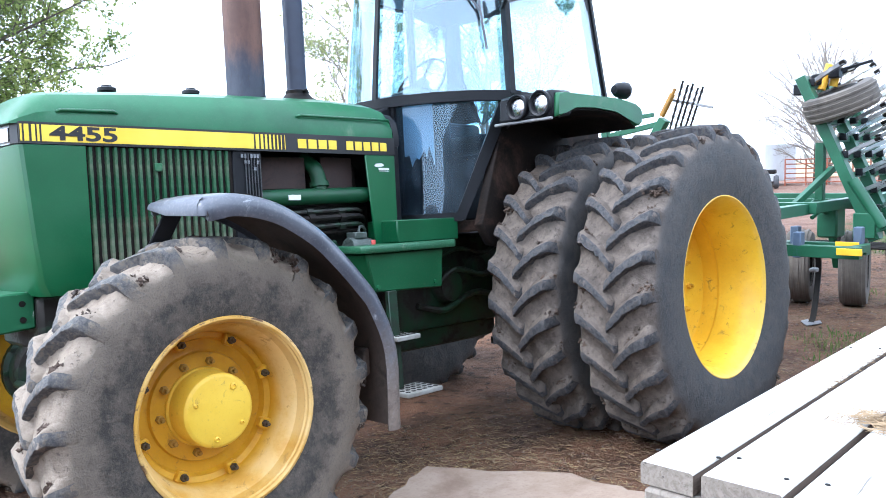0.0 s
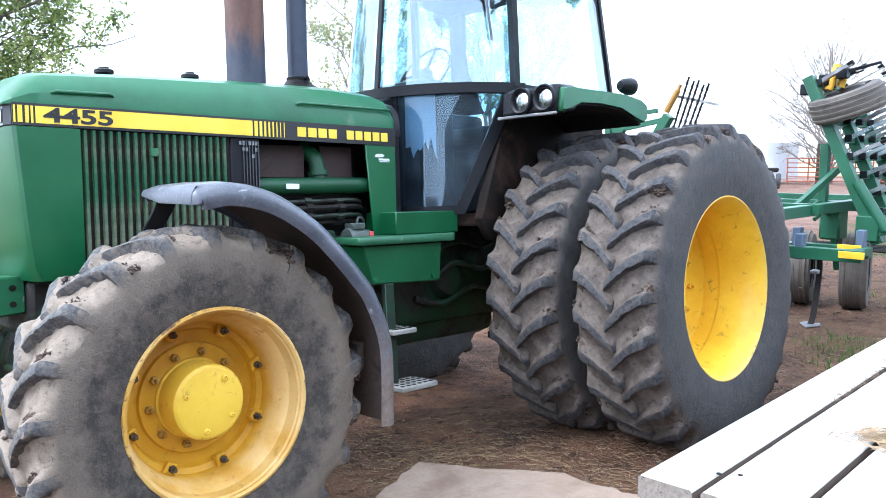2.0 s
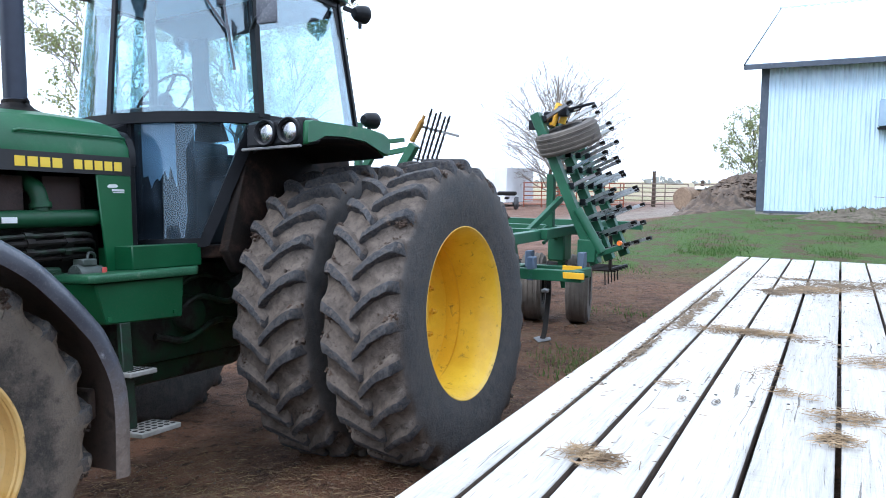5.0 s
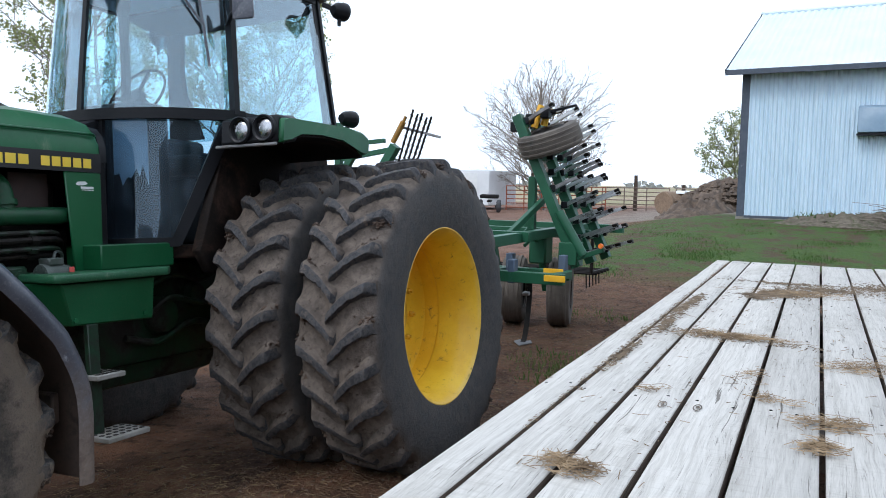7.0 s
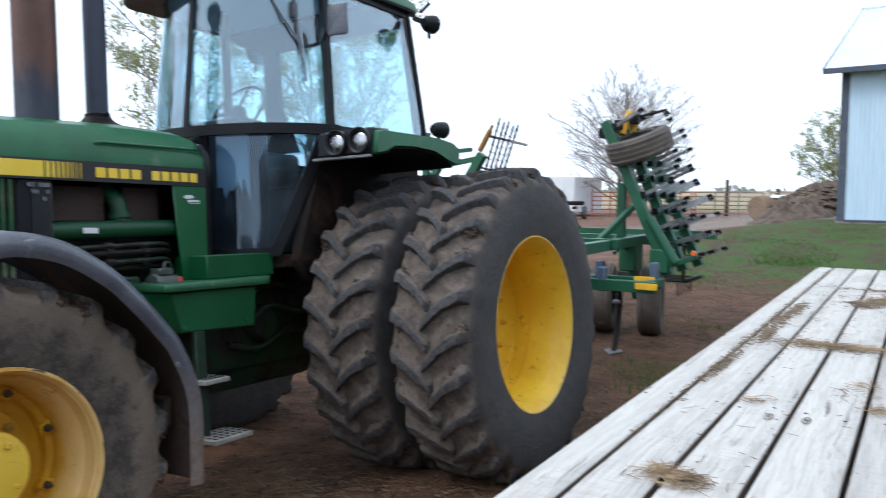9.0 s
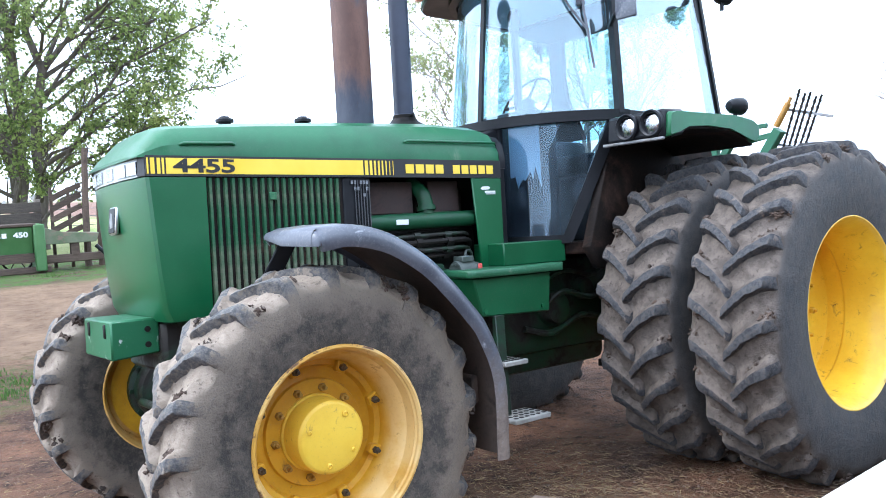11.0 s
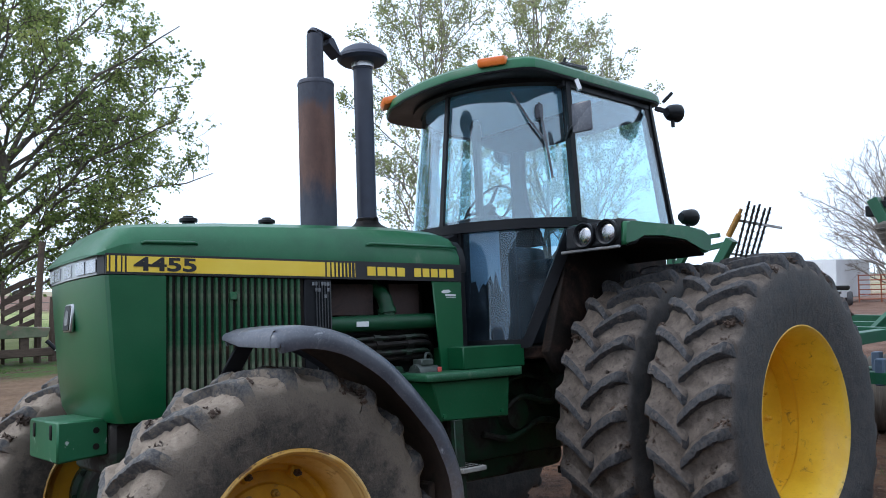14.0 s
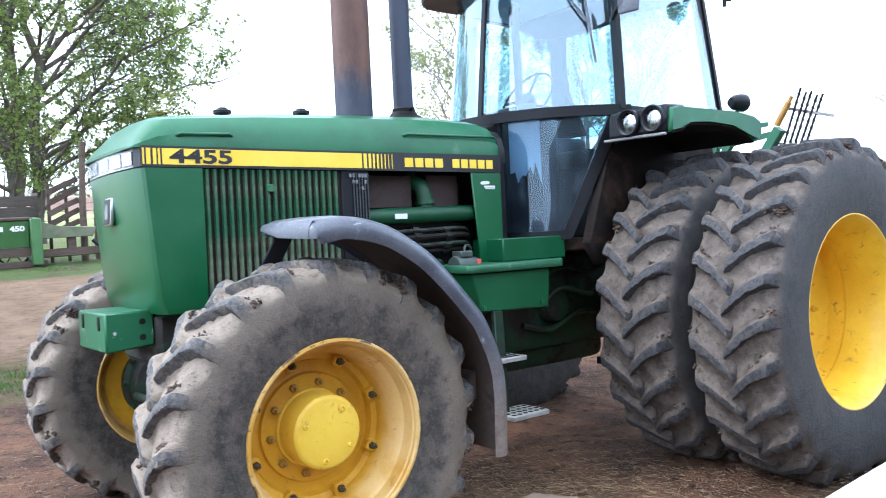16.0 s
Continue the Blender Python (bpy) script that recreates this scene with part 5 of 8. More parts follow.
for z, x0, x1, yo in ((0.42, 1.12, 1.36, -0.80), (0.69, 1.14, 1.30, -0.72)):
    bm = bmesh.new()
    box(bm, (x0, yo, z - 0.012), (x1, yo + 0.19, z + 0.012), 0.004)
    tread = part("step", bm, surf("worn_step_metal_%d" % int(z * 100), (0.22, 0.22, 0.20), (0.33, 0.32, 0.30), 0.6, 15.0, (0.2, 0.16, 0.12), (0.5, 0.75), 8.0, 0.2, 90), tractor, "worn pale metal step tread")
    hole = None
    for i in range(6):
        for j in range(4):
            if hole is None:
                bm = bmesh.new()
                lathe(bm, [(0.013, 0.0), (0.013, 0.0015), (0.0, 0.0016)], 8, "z")
                hole = part("tread_hole", bm, IRON, tread)
            else:
                hole = shared("tread_hole", hole.data, tread)
            hole.location = (x0 + 0.025 + i * (x1 - x0 - 0.05) / 5, yo + 0.03 + j * 0.043, z + 0.0122)
bm = bmesh.new()
bar(bm, (1.18, -0.64, 0.93), (1.18, -0.66, 0.40), 0.03, 0.06, up=(1, 0, 0))
part("step_hanger", bm, GREEN_DIRTY_SHADED, tractor, "green step hanger")

# cab: a round front, straight sides
XC, RC = 2.39, 0.72


def cab_at(theta, z, grow=0.0):
    """A point on the rounded front; theta 0 is dead ahead, plus to the left. The glass leans inwards above the beam."""
    r = RC - 0.085 * max(0.0, (z - 2.02) / 0.8) + grow
    xc = XC + 0.012 * max(0.0, (z - 2.02) / 0.8)
    return Vector((xc - r * math.cos(theta), -r * math.sin(theta), z))


def cab_sheet(bm, t0, t1, z0, z1, thick, grow=0.0, steps=10, t0b=None, t1b=None, mi=0):
    grid = []
    for i in range(steps + 1):
        f = i / steps
        row = []
        for k in range(5):
            g = k / 4
            a = (t0b if t0b is not None else t0) * (1 - g) + t0 * g
            b = (t1b if t1b is not None else t1) * (1 - g) + t1 * g
            row.append(cab_at(a + (b - a) * f, z0 + (z1 - z0) * g, grow))
        grid.append(row)
    return slab(bm, grid, thick, mi)


rad = radians
A_POST, B_POST = rad(4), rad(72)
Z0, Z1 = 2.0, 2.84
cab = part("cab", prism(bmesh.new(), [(1.72, -0.30), (1.9, -0.50), (2.1, -0.62), (3.05, -0.66), (3.05, 0.66), (2.1, 0.62), (1.9, 0.50), (1.72, 0.30)], 1.20, 1.27, 0.01, plane="xy"), BLACK_GRIME, tractor, "rounded tractor cab with tinted glass and dark frame")
for name, a, b, lab in (("windshield", A_POST - rad(2), rad(-78), "curved windshield"), ("door_glass", A_POST + rad(1), B_POST - rad(2.5), "curved upper door glass")):
    bm = bmesh.new()
    cab_sheet(bm, a, b, Z0, Z1, 0.005, 0.0, 16)
    pane = part(name, bm, GLASS, cab, lab)
    pane.visible_shadow = False
bm = bmesh.new()
cab_sheet(bm, rad(15.5), rad(66), 1.30, 1.965, 0.005, 0.0, 14, rad(14.5), rad(42))
pane = part("lower_door_glass", bm, GLASS_DUSTY, cab, "dusty lower door glass")
pane.visible_shadow = False
bm = bmesh.new()
cab_sheet(bm, rad(-8), rad(-72), 1.27, 1.97, 0.02, 0.0, 14)
part("far_lower_panel", bm, BLACK_GRIME, cab, "dark lower panel on the far side")
# Pale sheet added inside the lower door to stand in for a reflection.
bm = bmesh.new()
rows = []
for k in range(13):
    a = rad(17.5 + 1.3 * k)
    low = 1.66 + 0.14 * noise.noise(Vector((k * 0.45, 3.0, 0))) - 0.02 * (k % 2)
    rows.append([cab_at(a, low + (1.955 - low) * g, -0.03) for g in (0, 0.5, 1)])
slab(bm, rows, 0.003)
part("reflection_sheet", bm, DOOR_REFLECTION, cab, "added pale ragged sheet standing in for a reflection in the door glass")
for s in (-1, 1):
    bm = bmesh.new()
    slab(bm, [[(2.15, s * 0.70, Z0), (2.15, s * 0.635, Z1)], [(3.08, s * 0.71, Z0), (3.02, s * 0.63, Z1)]], 0.005)
    pane = part("side_glass", bm, GLASS, cab, "rear side window")
    pane.visible_shadow = False
bm = bmesh.new()
slab(bm, [[(3.10, -0.66, Z0), (3.03, -0.60, Z1)], [(3.10, 0.66, Z0), (3.03, 0.60, Z1)]], 0.005)
pane = part("rear_glass", bm, GLASS, cab, "rear window")
pane.visible_shadow = False
# beams and posts
bm = bmesh.new()
cab_sheet(bm, rad(-80), rad(74), 1.948, 2.006, 0.05, 0.012, 30)
cab_sheet(bm, rad(-80), rad(74), Z1 - 0.005, Z1 + 0.03, 0.05, 0.010, 30)
part("cab_beam", bm, BLACK, cab, "black cab beam under the windows")
bm = bmesh.new()
cab_sheet(bm, A_POST - rad(1.2), A_POST + rad(1.2), Z0, Z1, 0.02, 0.006, 2)
part("door_edge", bm, BLACK, cab, "thin dark door edge")
for s in (-1, 1):
    bm = bmesh.new()
    t0, t1 = (rad(68.6), rad(71.0)) if s < 0 else (rad(-80), rad(-74))
    cab_sheet(bm, t0 + rad(1.6), t1 + rad(1.9), Z0 - 0.02, Z1 + 0.03, 0.06, 0.008, 4, t0, t1)
    part("door_post", bm, BLACK, cab, "black cab post")
    bm = bmesh.new()
    bar(bm, (3.10, s * 0.685, 1.95), (3.03, s * 0.615, Z1 + 0.02), 0.06, 0.045, up=(0, 1, 0))
    part("rear_post", bm, BLACK, cab, "slanting rear cab post")
    bm = bmesh.new()
    bar(bm, (3.135, s * 0.705, 1.97), (3.06, s * 0.635, Z1 + 0.02), 0.03, 0.03, up=(0, 1, 0))
    part("window_seal", bm, BLACK, cab)
    bm = bmesh.new()
    bar(bm, (2.14, s * 0.70, 1.977), (3.12, s * 0.705, 1.977), 0.05, 0.058)
    part("sill_beam", bm, BLACK, cab)
    bm = bmesh.new()
    bar(bm, (2.14, s * 0.63, Z1 + 0.005), (3.06, s * 0.62, Z1 + 0.005), 0.05, 0.05)
    part("roof_beam", bm, BLACK, cab)
bm = bmesh.new()
cab_sheet(bm, rad(65), rad(71), 1.27, 1.97, 0.03, 0.008, 3, rad(41), rad(46))
cab_sheet(bm, rad(12), rad(16), 1.27, 1.97, 0.03, 0.008, 2, rad(11), rad(15))
cab_sheet(bm, rad(12), rad(45), 1.265, 1.315, 0.03, 0.008, 8)
door = part("door_frame", bm, BLACK, cab, "black frame of the lower door")
bm = bmesh.new()
tube(bm, bend([cab_at(rad(13.5), 1.85, 0.005), cab_at(rad(13.5), 1.85, 0.03), cab_at(rad(13), 1.77, 0.03), cab_at(rad(13.5), 1.75, 0.005)], 3), 0.007, 8)
part("hinge", bm, BLACK, door)
bm = bmesh.new()
tube(bm, bend([cab_at(rad(20), 1.982, 0.012), cab_at(rad(21), 1.982, 0.04), cab_at(rad(32), 1.982, 0.045), cab_at(rad(33), 1.982, 0.012)], 4), 0.012, 10)
handle = part("door_handle", bm, BLACK, door, "black door handle with a bright button")
bm = bmesh.new()
lathe(bm, [(0.0, -0.008), (0.011, -0.006), (0.012, 0.0), (0.0, 0.001)], 12, "x", cab_at(rad(19.5), 1.982, 0.042))
part("button", bm, STEEL, handle)
# dark lower body and inner fender walls
for s in (-1, 1):
    bm = bmesh.new()
    prism(bm, [(1.87, 1.24), (2.15, 1.99), (3.08, 1.99), (3.15, 1.10), (2.2, 1.08), (1.95, 1.12)], s * 0.60, s * 0.665, 0.008)
    prism(bm, [(2.0, 1.08), (2.25, 1.12), (2.1, 0.98), (2.03, 0.98)], s * 0.66, s * 0.675, 0.004)
    part("lower_body", bm, BLACK_GRIME, cab, "grimy dark lower cab wall")
bm = bmesh.new()
prism(bm, [(1.50, 1.15), (1.68, 1.15), (1.66, 1.96), (1.50, 1.90)], -0.19, 0.19, 0.01)
loft(bm, [hood_ring(1.495, 1.70, 1.83, 1.905, 1.0), hood_ring(1.535, 1.70, 1.835, 1.912, 1.005)])
box(bm, (1.498, -0.366, 1.16), (1.535, -0.20, 1.72), 0.004)
box(bm, (1.498, 0.20, 1.16), (1.535, 0.366, 1.72), 0.004)
part("firewall", bm, BLACK, cab, "black firewall")


# roof
def roof_ring(z, f):
    pts = [(1.595, 0.0), (1.612, -0.22), (1.662, -0.42), (1.752, -0.585), (1.805, -0.655), (1.86, -0.69), (1.93, -0.697), (2.6, -0.69), (3.06, -0.69), (3.135, -0.67), (3.155, -0.62), (3.165, 0.0)]
    pts = pts + [(x, -y) for x, y in reversed(pts[1:-1])]
    return [(2.38 + (x - 2.38) * f, y * f, z) for x, y in pts]


bm = bmesh.new()
loft(bm, [roof_ring(2.868, 0.75), roof_ring(2.856, 0.955), roof_ring(2.858, 0.99), roof_ring(2.866, 0.996), roof_ring(2.872, 0.996)])
part("roof_underside", bm, BLACK, cab, "black roof underside")
bm = bmesh.new()
loft(bm, [roof_ring(2.872, 0.994), roof_ring(2.872, 1.002), roof_ring(2.886, 1.004), roof_ring(2.925, 0.992), roof_ring(2.945, 0.965), roof_ring(2.960, 0.90), roof_ring(2.985, 0.70), roof_ring(2.99, 0.3)])
roof = part("roof", bm, GREEN_FADED, cab, "faded green cab roof", sharp=25)
for y in (-0.53, 0.53):
    bm = bmesh.new()
    box(bm, (-0.05, -0.085, -0.03), (0.05, 0.085, 0.022), 0.014, seg=2)
    lens = part("marker_lamp", bm, ORANGE, roof, "orange roof marker lamp")
    lens.matrix_local = pose(1.715 if y < 0 else 1.70, y * 0.93, 2.935, 0, -16, 30 if y < 0 else -30)
bm = bmesh.new()
box(bm, (2.17, -0.64, 2.945), (2.27, -0.58, 2.985), 0.008)
bar(bm, (2.22, -0.61, 2.985), (2.50, -0.55, 3.03), 0.035, 0.022)
tube(bm, [(2.2, -0.61, 2.96), (2.22, -0.62, 3.02)], 0.01, 8)
part("antenna_base", bm, BLACK, roof, "black antenna base on the roof")
bm = bmesh.new()
bar(bm, (2.21, -0.70, 2.86), (2.225, -0.715, 2.79), 0.03, 0.03)
part("roof_catch", bm, STEEL, roof, "pale catch at the roof edge")


def round_lamp(name, at, r, yaw, label, parent, lens_mat=None):
    bm2 = bmesh.new()
    lathe(bm2, [(0.0, 0.085), (r * 0.5, 0.08), (r * 0.85, 0.05), (r, 0.0), (r, -0.02), (r * 0.93, -0.026), (r * 0.90, -0.018), (0.0, -0.014)], 24, "x")
    tube(bm2, [(0.03, 0, -r * 0.8), (0.03, 0, -r * 1.6)], 0.012, 8)
    ob = part(name, bm2, BLACK, parent, label)
    ob.matrix_local = pose(*at, 0, 0, yaw)
    return ob


bm = bmesh.new()
bar(bm, (3.05, -0.69, 2.82), (3.10, -0.80, 2.765), 0.03, 0.03)
bar(bm, (3.10, -0.72, 2.86), (3.13, -0.78, 2.92), 0.02, 0.02)
arm = part("lamp_arm", bm, BLACK, roof)
round_lamp("work_lamp", (3.07, -0.83, 2.755), 0.060, 165, "round black work lamp at the roof corner", roof)
round_lamp("work_lamp", (3.02, 0.70, 2.78), 0.085, 165, "round black work lamp at the roof corner", roof)
# mirror
bm = bmesh.new()
tube(bm, bend([cab_at(rad(71), 2.50, 0.0), (2.09, -0.74, 2.52), (2.075, -0.81, 2.56), (2.065, -0.842, 2.60)], 4), 0.014, 8)
arm = part("mirror_arm", bm, BLACK, cab)
bm = bmesh.new()
box(bm, (-0.012, -0.062, -0.088), (0.012, 0.062, 0.088), 0.012, seg=2)
mirror = part("mirror", bm, PLASTIC, cab, "grey cab mirror seen from behind")
mirror.matrix_local = pose(2.057, -0.85, 2.568, 0, 0, 12)
# wiper on the door glass
bm = bmesh.new()
a, b = cab_at(rad(56), 2.72, 0.03), cab_at(rad(60), 2.25, 0.03)
tube(bm, [a, b], 0.008, 6)
tube(bm, [cab_at(rad(42), 2.80, 0.01), cab_at(rad(50), 2.62, 0.03), cab_at(rad(58), 2.48, 0.03)], 0.007, 6)
box(bm, cab_at(rad(56), 2.66, 0.02) - Vector((0.02, 0.02, 0.04)), cab_at(rad(56), 2.66, 0.02) + Vector((0.02, 0.02, 0.05)), 0.006)
part("wiper", bm, PLASTIC, cab, "wiper arm and blade")
# inside
bm = bmesh.new()
lathe(bm, [(0.193, 0.0), (0.203, 0.010), (0.211, 0.0), (0.203, -0.010)], 40, "z", closed=True)
tube(bm, [(0, 0, -0.01), (0, 0, -0.16)], 0.03, 12)
tube(bm, [(-0.19, 0, 0), (0.19, 0, 0)], 0.011, 8)
tube(bm, [(0, 0, 0), (0, 0.19, 0)], 0.011, 8)
lathe(bm, [(0.0, 0.02), (0.05, 0.015), (0.055, -0.02), (0.0, -0.02)], 20, "z")
wheel = part("steering_wheel", bm, BLACK, cab, "black steering wheel")
wheel.matrix_local = pose(2.10, 0.0, 2.15, 0, -58, 0)
bm = bmesh.new()
box(bm, (2.38, -0.25, 1.70), (2.85, 0.25, 1.83), 0.05, seg=3)
cushion = part("seat", bm, SEAT, cab, "dark upholstered driver's seat")
bm = bmesh.new()
box(bm, (2.72, -0.24, 1.80), (2.86, 0.24, 2.45), 0.05, pose(0.28, 0, -0.03, 0, 7, 0), seg=3)
part("backrest", bm, SEAT, cushion)
bm = bmesh.new()
box(bm, (2.45, -0.20, 1.25), (2.8, 0.20, 1.705), 0.03)
part("pedestal", bm, SEAT, cushion)
bm = bmesh.new()
box(bm, (1.80, -0.30, 1.27), (2.06, 0.34, 2.07), 0.04, seg=2)
box(bm, (2.35, 0.30, 1.27), (3.0, 0.58, 1.98), 0.04, seg=2)
box(bm, (2.35, -0.58, 1.27), (3.02, -0.36, 1.85), 0.04, seg=2)
tagged(part("console", bm, BLACK, cab, "dark control consoles"), kind="stuff")
bm = bmesh.new()
tube(bm, bend([(1.93, -0.10, 2.02), (1.935, -0.10, 2.3), (1.93, -0.10, 2.58)], 3), 0.026, 8)
lathe(bm, [(0.0, 2.55), (0.028, 2.565), (0.038, 2.61), (0.037, 2.66), (0.024, 2.70), (0.0, 2.71)], 14, "z", (1.93, -0.10, 0))
part("gauge_post", bm, BLACK, cab, "dark fan on a post behind the windshield")
arc = [(XC - 0.60 * math.cos(rad(q)), -0.60 * math.sin(rad(q))) for q in range(-72, 73, 8)]
bm = bmesh.new()
prism(bm, arc + [(2.60, -0.60), (2.60, 0.60)], 2.825, 2.853, 0.0, plane="xy")
part("headliner", bm, LINER, cab, "headliner cloth coloured for sky reflected in the glass")
bm = bmesh.new()
prism(bm, [(2.605, 2.853), (2.605, 2.80), (2.75, 2.765), (3.04, 2.76), (3.04, 2.853)], -0.60, 0.60, 0.0)
part("rear_header", bm, BLACK_GRIME, cab, "dark rear roof lining")
bm = bmesh.new()
prism(bm, [(0.60, 2.0), (0.30, 2.0), (0.36, 2.15), (0.455, 2.32), (0.47, 2.50), (0.46, 2.76), (0.58, 2.76)], 2.96, 3.0, 0.004, plane="yz")
part("corner_trim", bm, BLACK_GRIME, cab, "dark trim in the far rear corner")

# rear fenders with lamps
for s in (-1, 1):
    bm = bmesh.new()
    prof = [(1.90, 1.90), (1.95, 1.912), (2.2, 1.918), (2.47, 1.918), (2.62, 1.912), (2.70, 1.898), (2.735, 1.873), (2.742, 1.83)]
    rows = []
    for x, z in prof:
        rows.append([(max(x, 2.16) if y < 0.8 else x, s * y, z + d) for y, d in ((0.67, 0.03), (0.84, 0.022), (1.05, 0.012), (1.14, 0.002), (1.175, -0.010), (1.19, -0.032))])
    slab(bm, rows if s < 0 else [r[::-1] for r in rows], 0.016)
    fender = part("rear_fender", bm, GREEN_FADED, tractor, "faded green rear fender")
    bm = bmesh.new()
    arch = [(1.92, 1.785), (1.98, 1.818), (2.1, 1.84), (2.3, 1.848), (2.5, 1.838), (2.62, 1.80), (2.68, 1.765)]
    rows = [[(max(x, 2.12) if y < 0.8 else x, s * y, z) for y in (0.66, 0.84, 1.19)] for x, z in arch]
    slab(bm, rows if s < 0 else [r[::-1] for r in rows], 0.012)
    part("fender_liner", bm, BLACK_GRIME, fender, "dark fender underside")
    bm = bmesh.new()
    prism(bm, [(1.885, 1.922), (2.06, 1.93), (2.06, 1.80), (1.92, 1.775), (1.872, 1.785)], s * 0.82, s * 1.185, 0.014)
    pod = part("lamp_housing", bm, BLACK, fender, "black twin lamp housing")
    for y in (0.965, 1.118):
        bm = bmesh.new()
        lathe(bm, [(0.068, 0.012), (0.070, -0.014), (0.064, -0.02), (0.054, -0.014), (0.051, 0.004)], 28, "x", closed=True)
        ring = part("lamp_ring", bm, BLACK, pod)
        bm = bmesh.new()
        lathe(bm, [(0.052, 0.004), (0.046, -0.002), (0.025, -0.007), (0.0, -0.008)], 28, "x")
        lens = part("lamp_lens", bm, CHROME, pod, "clear round fender lamp")
        for o in (ring, lens):
            o.matrix_local = pose(1.870, s * y, 1.855, 0, 0, 0)
    bm = bmesh.new()
    prism(bm, [(1.905, 1.905), (1.89, 1.79), (1.91, 1.775), (1.97, 1.815), (2.065, 1.837), (2.24, 1.847), (2.455, 1.838), (2.594, 1.811), (2.65, 1.772), (2.69, 1.768), (2.735, 1.787), (2.745, 1.85), (2.73, 1.88), (2.67, 1.905), (2.47, 1.914), (2.2, 1.912), (1.96, 1.909)], s * 1.165, s * 1.208, 0.012)
    part("cheek", bm, GREEN_FADED, fender, "faded green outer cheek of the fender")
    bm = bmesh.new()
    bar(bm, (1.87, s * 0.80, 1.777), (1.868, s * 1.19, 1.772), 0.02, 0.016, 0.004)
    part("trim", bm, DULL_STEEL, fender)
    round_lamp("fender_lamp", (2.66, s * 1.13, 1.985), 0.050, 170, "small round black lamp on the rear fender", fender)


# ---- hay wagon beside the tractor ----
def wood_material(name, c1, c2, crack, vary=0.12):
    m, n, l, p = node_mat(name)
    vec = n.new("ShaderNodeTexCoord").outputs["Object"]
    rnd = n.new("ShaderNodeObjectInfo").outputs["Random"]
    shift = n.new("ShaderNodeVectorMath")
    shift.operation = "MULTIPLY_ADD"
    comb = n.new("ShaderNodeCombineXYZ")
    for k in range(3):
        l.new(math_node(n, l, "MULTIPLY", rnd, 37.0 + 11 * k), comb.inputs[k])
    l.new(vec, shift.inputs[0])
    shift.inputs[1].default_value = (1, 1, 1)
    l.new(comb.outputs[0], shift.inputs[2])
    vec = shift.outputs[0]
    bend_grain = n.new("ShaderNodeVectorMath")
    bend_grain.operation = "ADD"
    curl = n.new("ShaderNodeCombineXYZ")
    l.new(math_node(n, l, "MULTIPLY", math_node(n, l, "SUBTRACT", noise_tex(n, l, stretch(n, l, vec, 1.4, 5, 5), 1.0, 3.0), 0.5), 0.05), curl.inputs[1])
    l.new(vec, bend_grain.inputs[0])
    l.new(curl.outputs[0], bend_grain.inputs[1])
    wavy = bend_grain.outputs[0]
    grain = noise_tex(n, l, stretch(n, l, wavy, 1.3, 30, 30), 2.4, 8.0, 0.75, 0.8)
    fine = noise_tex(n, l, stretch(n, l, wavy, 6, 150, 150), 1.5, 3.0)
    check = noise_tex(n, l, stretch(n, l, wavy, 7.0, 210, 210), 1.0, 5.0, 0.65, 0.5)
    saw = noise_tex(n, l, stretch(n, l, vec, 120, 5, 5), 1.0, 3.0)
    split = noise_tex(n, l, stretch(n, l, wavy, 1.6, 70, 70), 1.0, 4.0, 0.6, 0.4)
    blot = noise_tex(n, l, stretch(n, l, vec, 1.0, 2.6, 2.6), 1.6, 7.0, 0.65)
    spot = noise_tex(n, l, stretch(n, l, vec, 5, 14, 14), 1.0, 5.0, 0.6)
    col = mix_col(n, l, ramp(n, l, grain, 0.38, 0.66), c1, c2)
    stain = (c2[0] * 0.72, c2[1] * 0.70, c2[2] * 0.66)
    col = mix_col(n, l, ramp(n, l, blot, 0.50, 0.75, 0.0, 0.6), col, stain)
    col = mix_col(n, l, ramp(n, l, spot, 0.67, 0.75, 0.0, 0.35), col, crack)
    col = mix_col(n, l, math_node(n, l, "MULTIPLY", ramp(n, l, saw, 0.52, 0.64), ramp(n, l, blot, 0.40, 0.60, 0.05, 0.30)), col, stain)
    cracks = math_node(n, l, "MAXIMUM", math_node(n, l, "MULTIPLY", ramp(n, l, check, 0.59, 0.67, 0.0, 0.62), ramp(n, l, blot, 0.36, 0.58, 0.25, 1.0)), ramp(n, l, split, 0.665, 0.69, 0.0, 0.85))
    col = mix_col(n, l, cracks, col, crack)
    col = mix_col(n, l, ramp(n, l, fine, 0.56, 0.76, 0.0, 0.34), col, crack)
    hsv = n.new("ShaderNodeHueSaturation")
    l.new(ramp(n, l, rnd, 0.0, 1.0, 1 - vary, 1 + vary * 0.6), hsv.inputs["Value"])
    l.new(col, hsv.inputs["Color"])
    l.new(hsv.outputs[0], p.inputs["Base Color"])
    p.inputs["Roughness"].default_value = 0.8
    p.inputs["Specular IOR Level"].default_value = 0.3
    h = math_node(n, l, "SUBTRACT", math_node(n, l, "ADD", math_node(n, l, "MULTIPLY", grain, 0.6), math_node(n, l, "MULTIPLY", saw, 0.25)), cracks)
    bump_to(n, l, p, h, 0.5, 0.006)
    return m


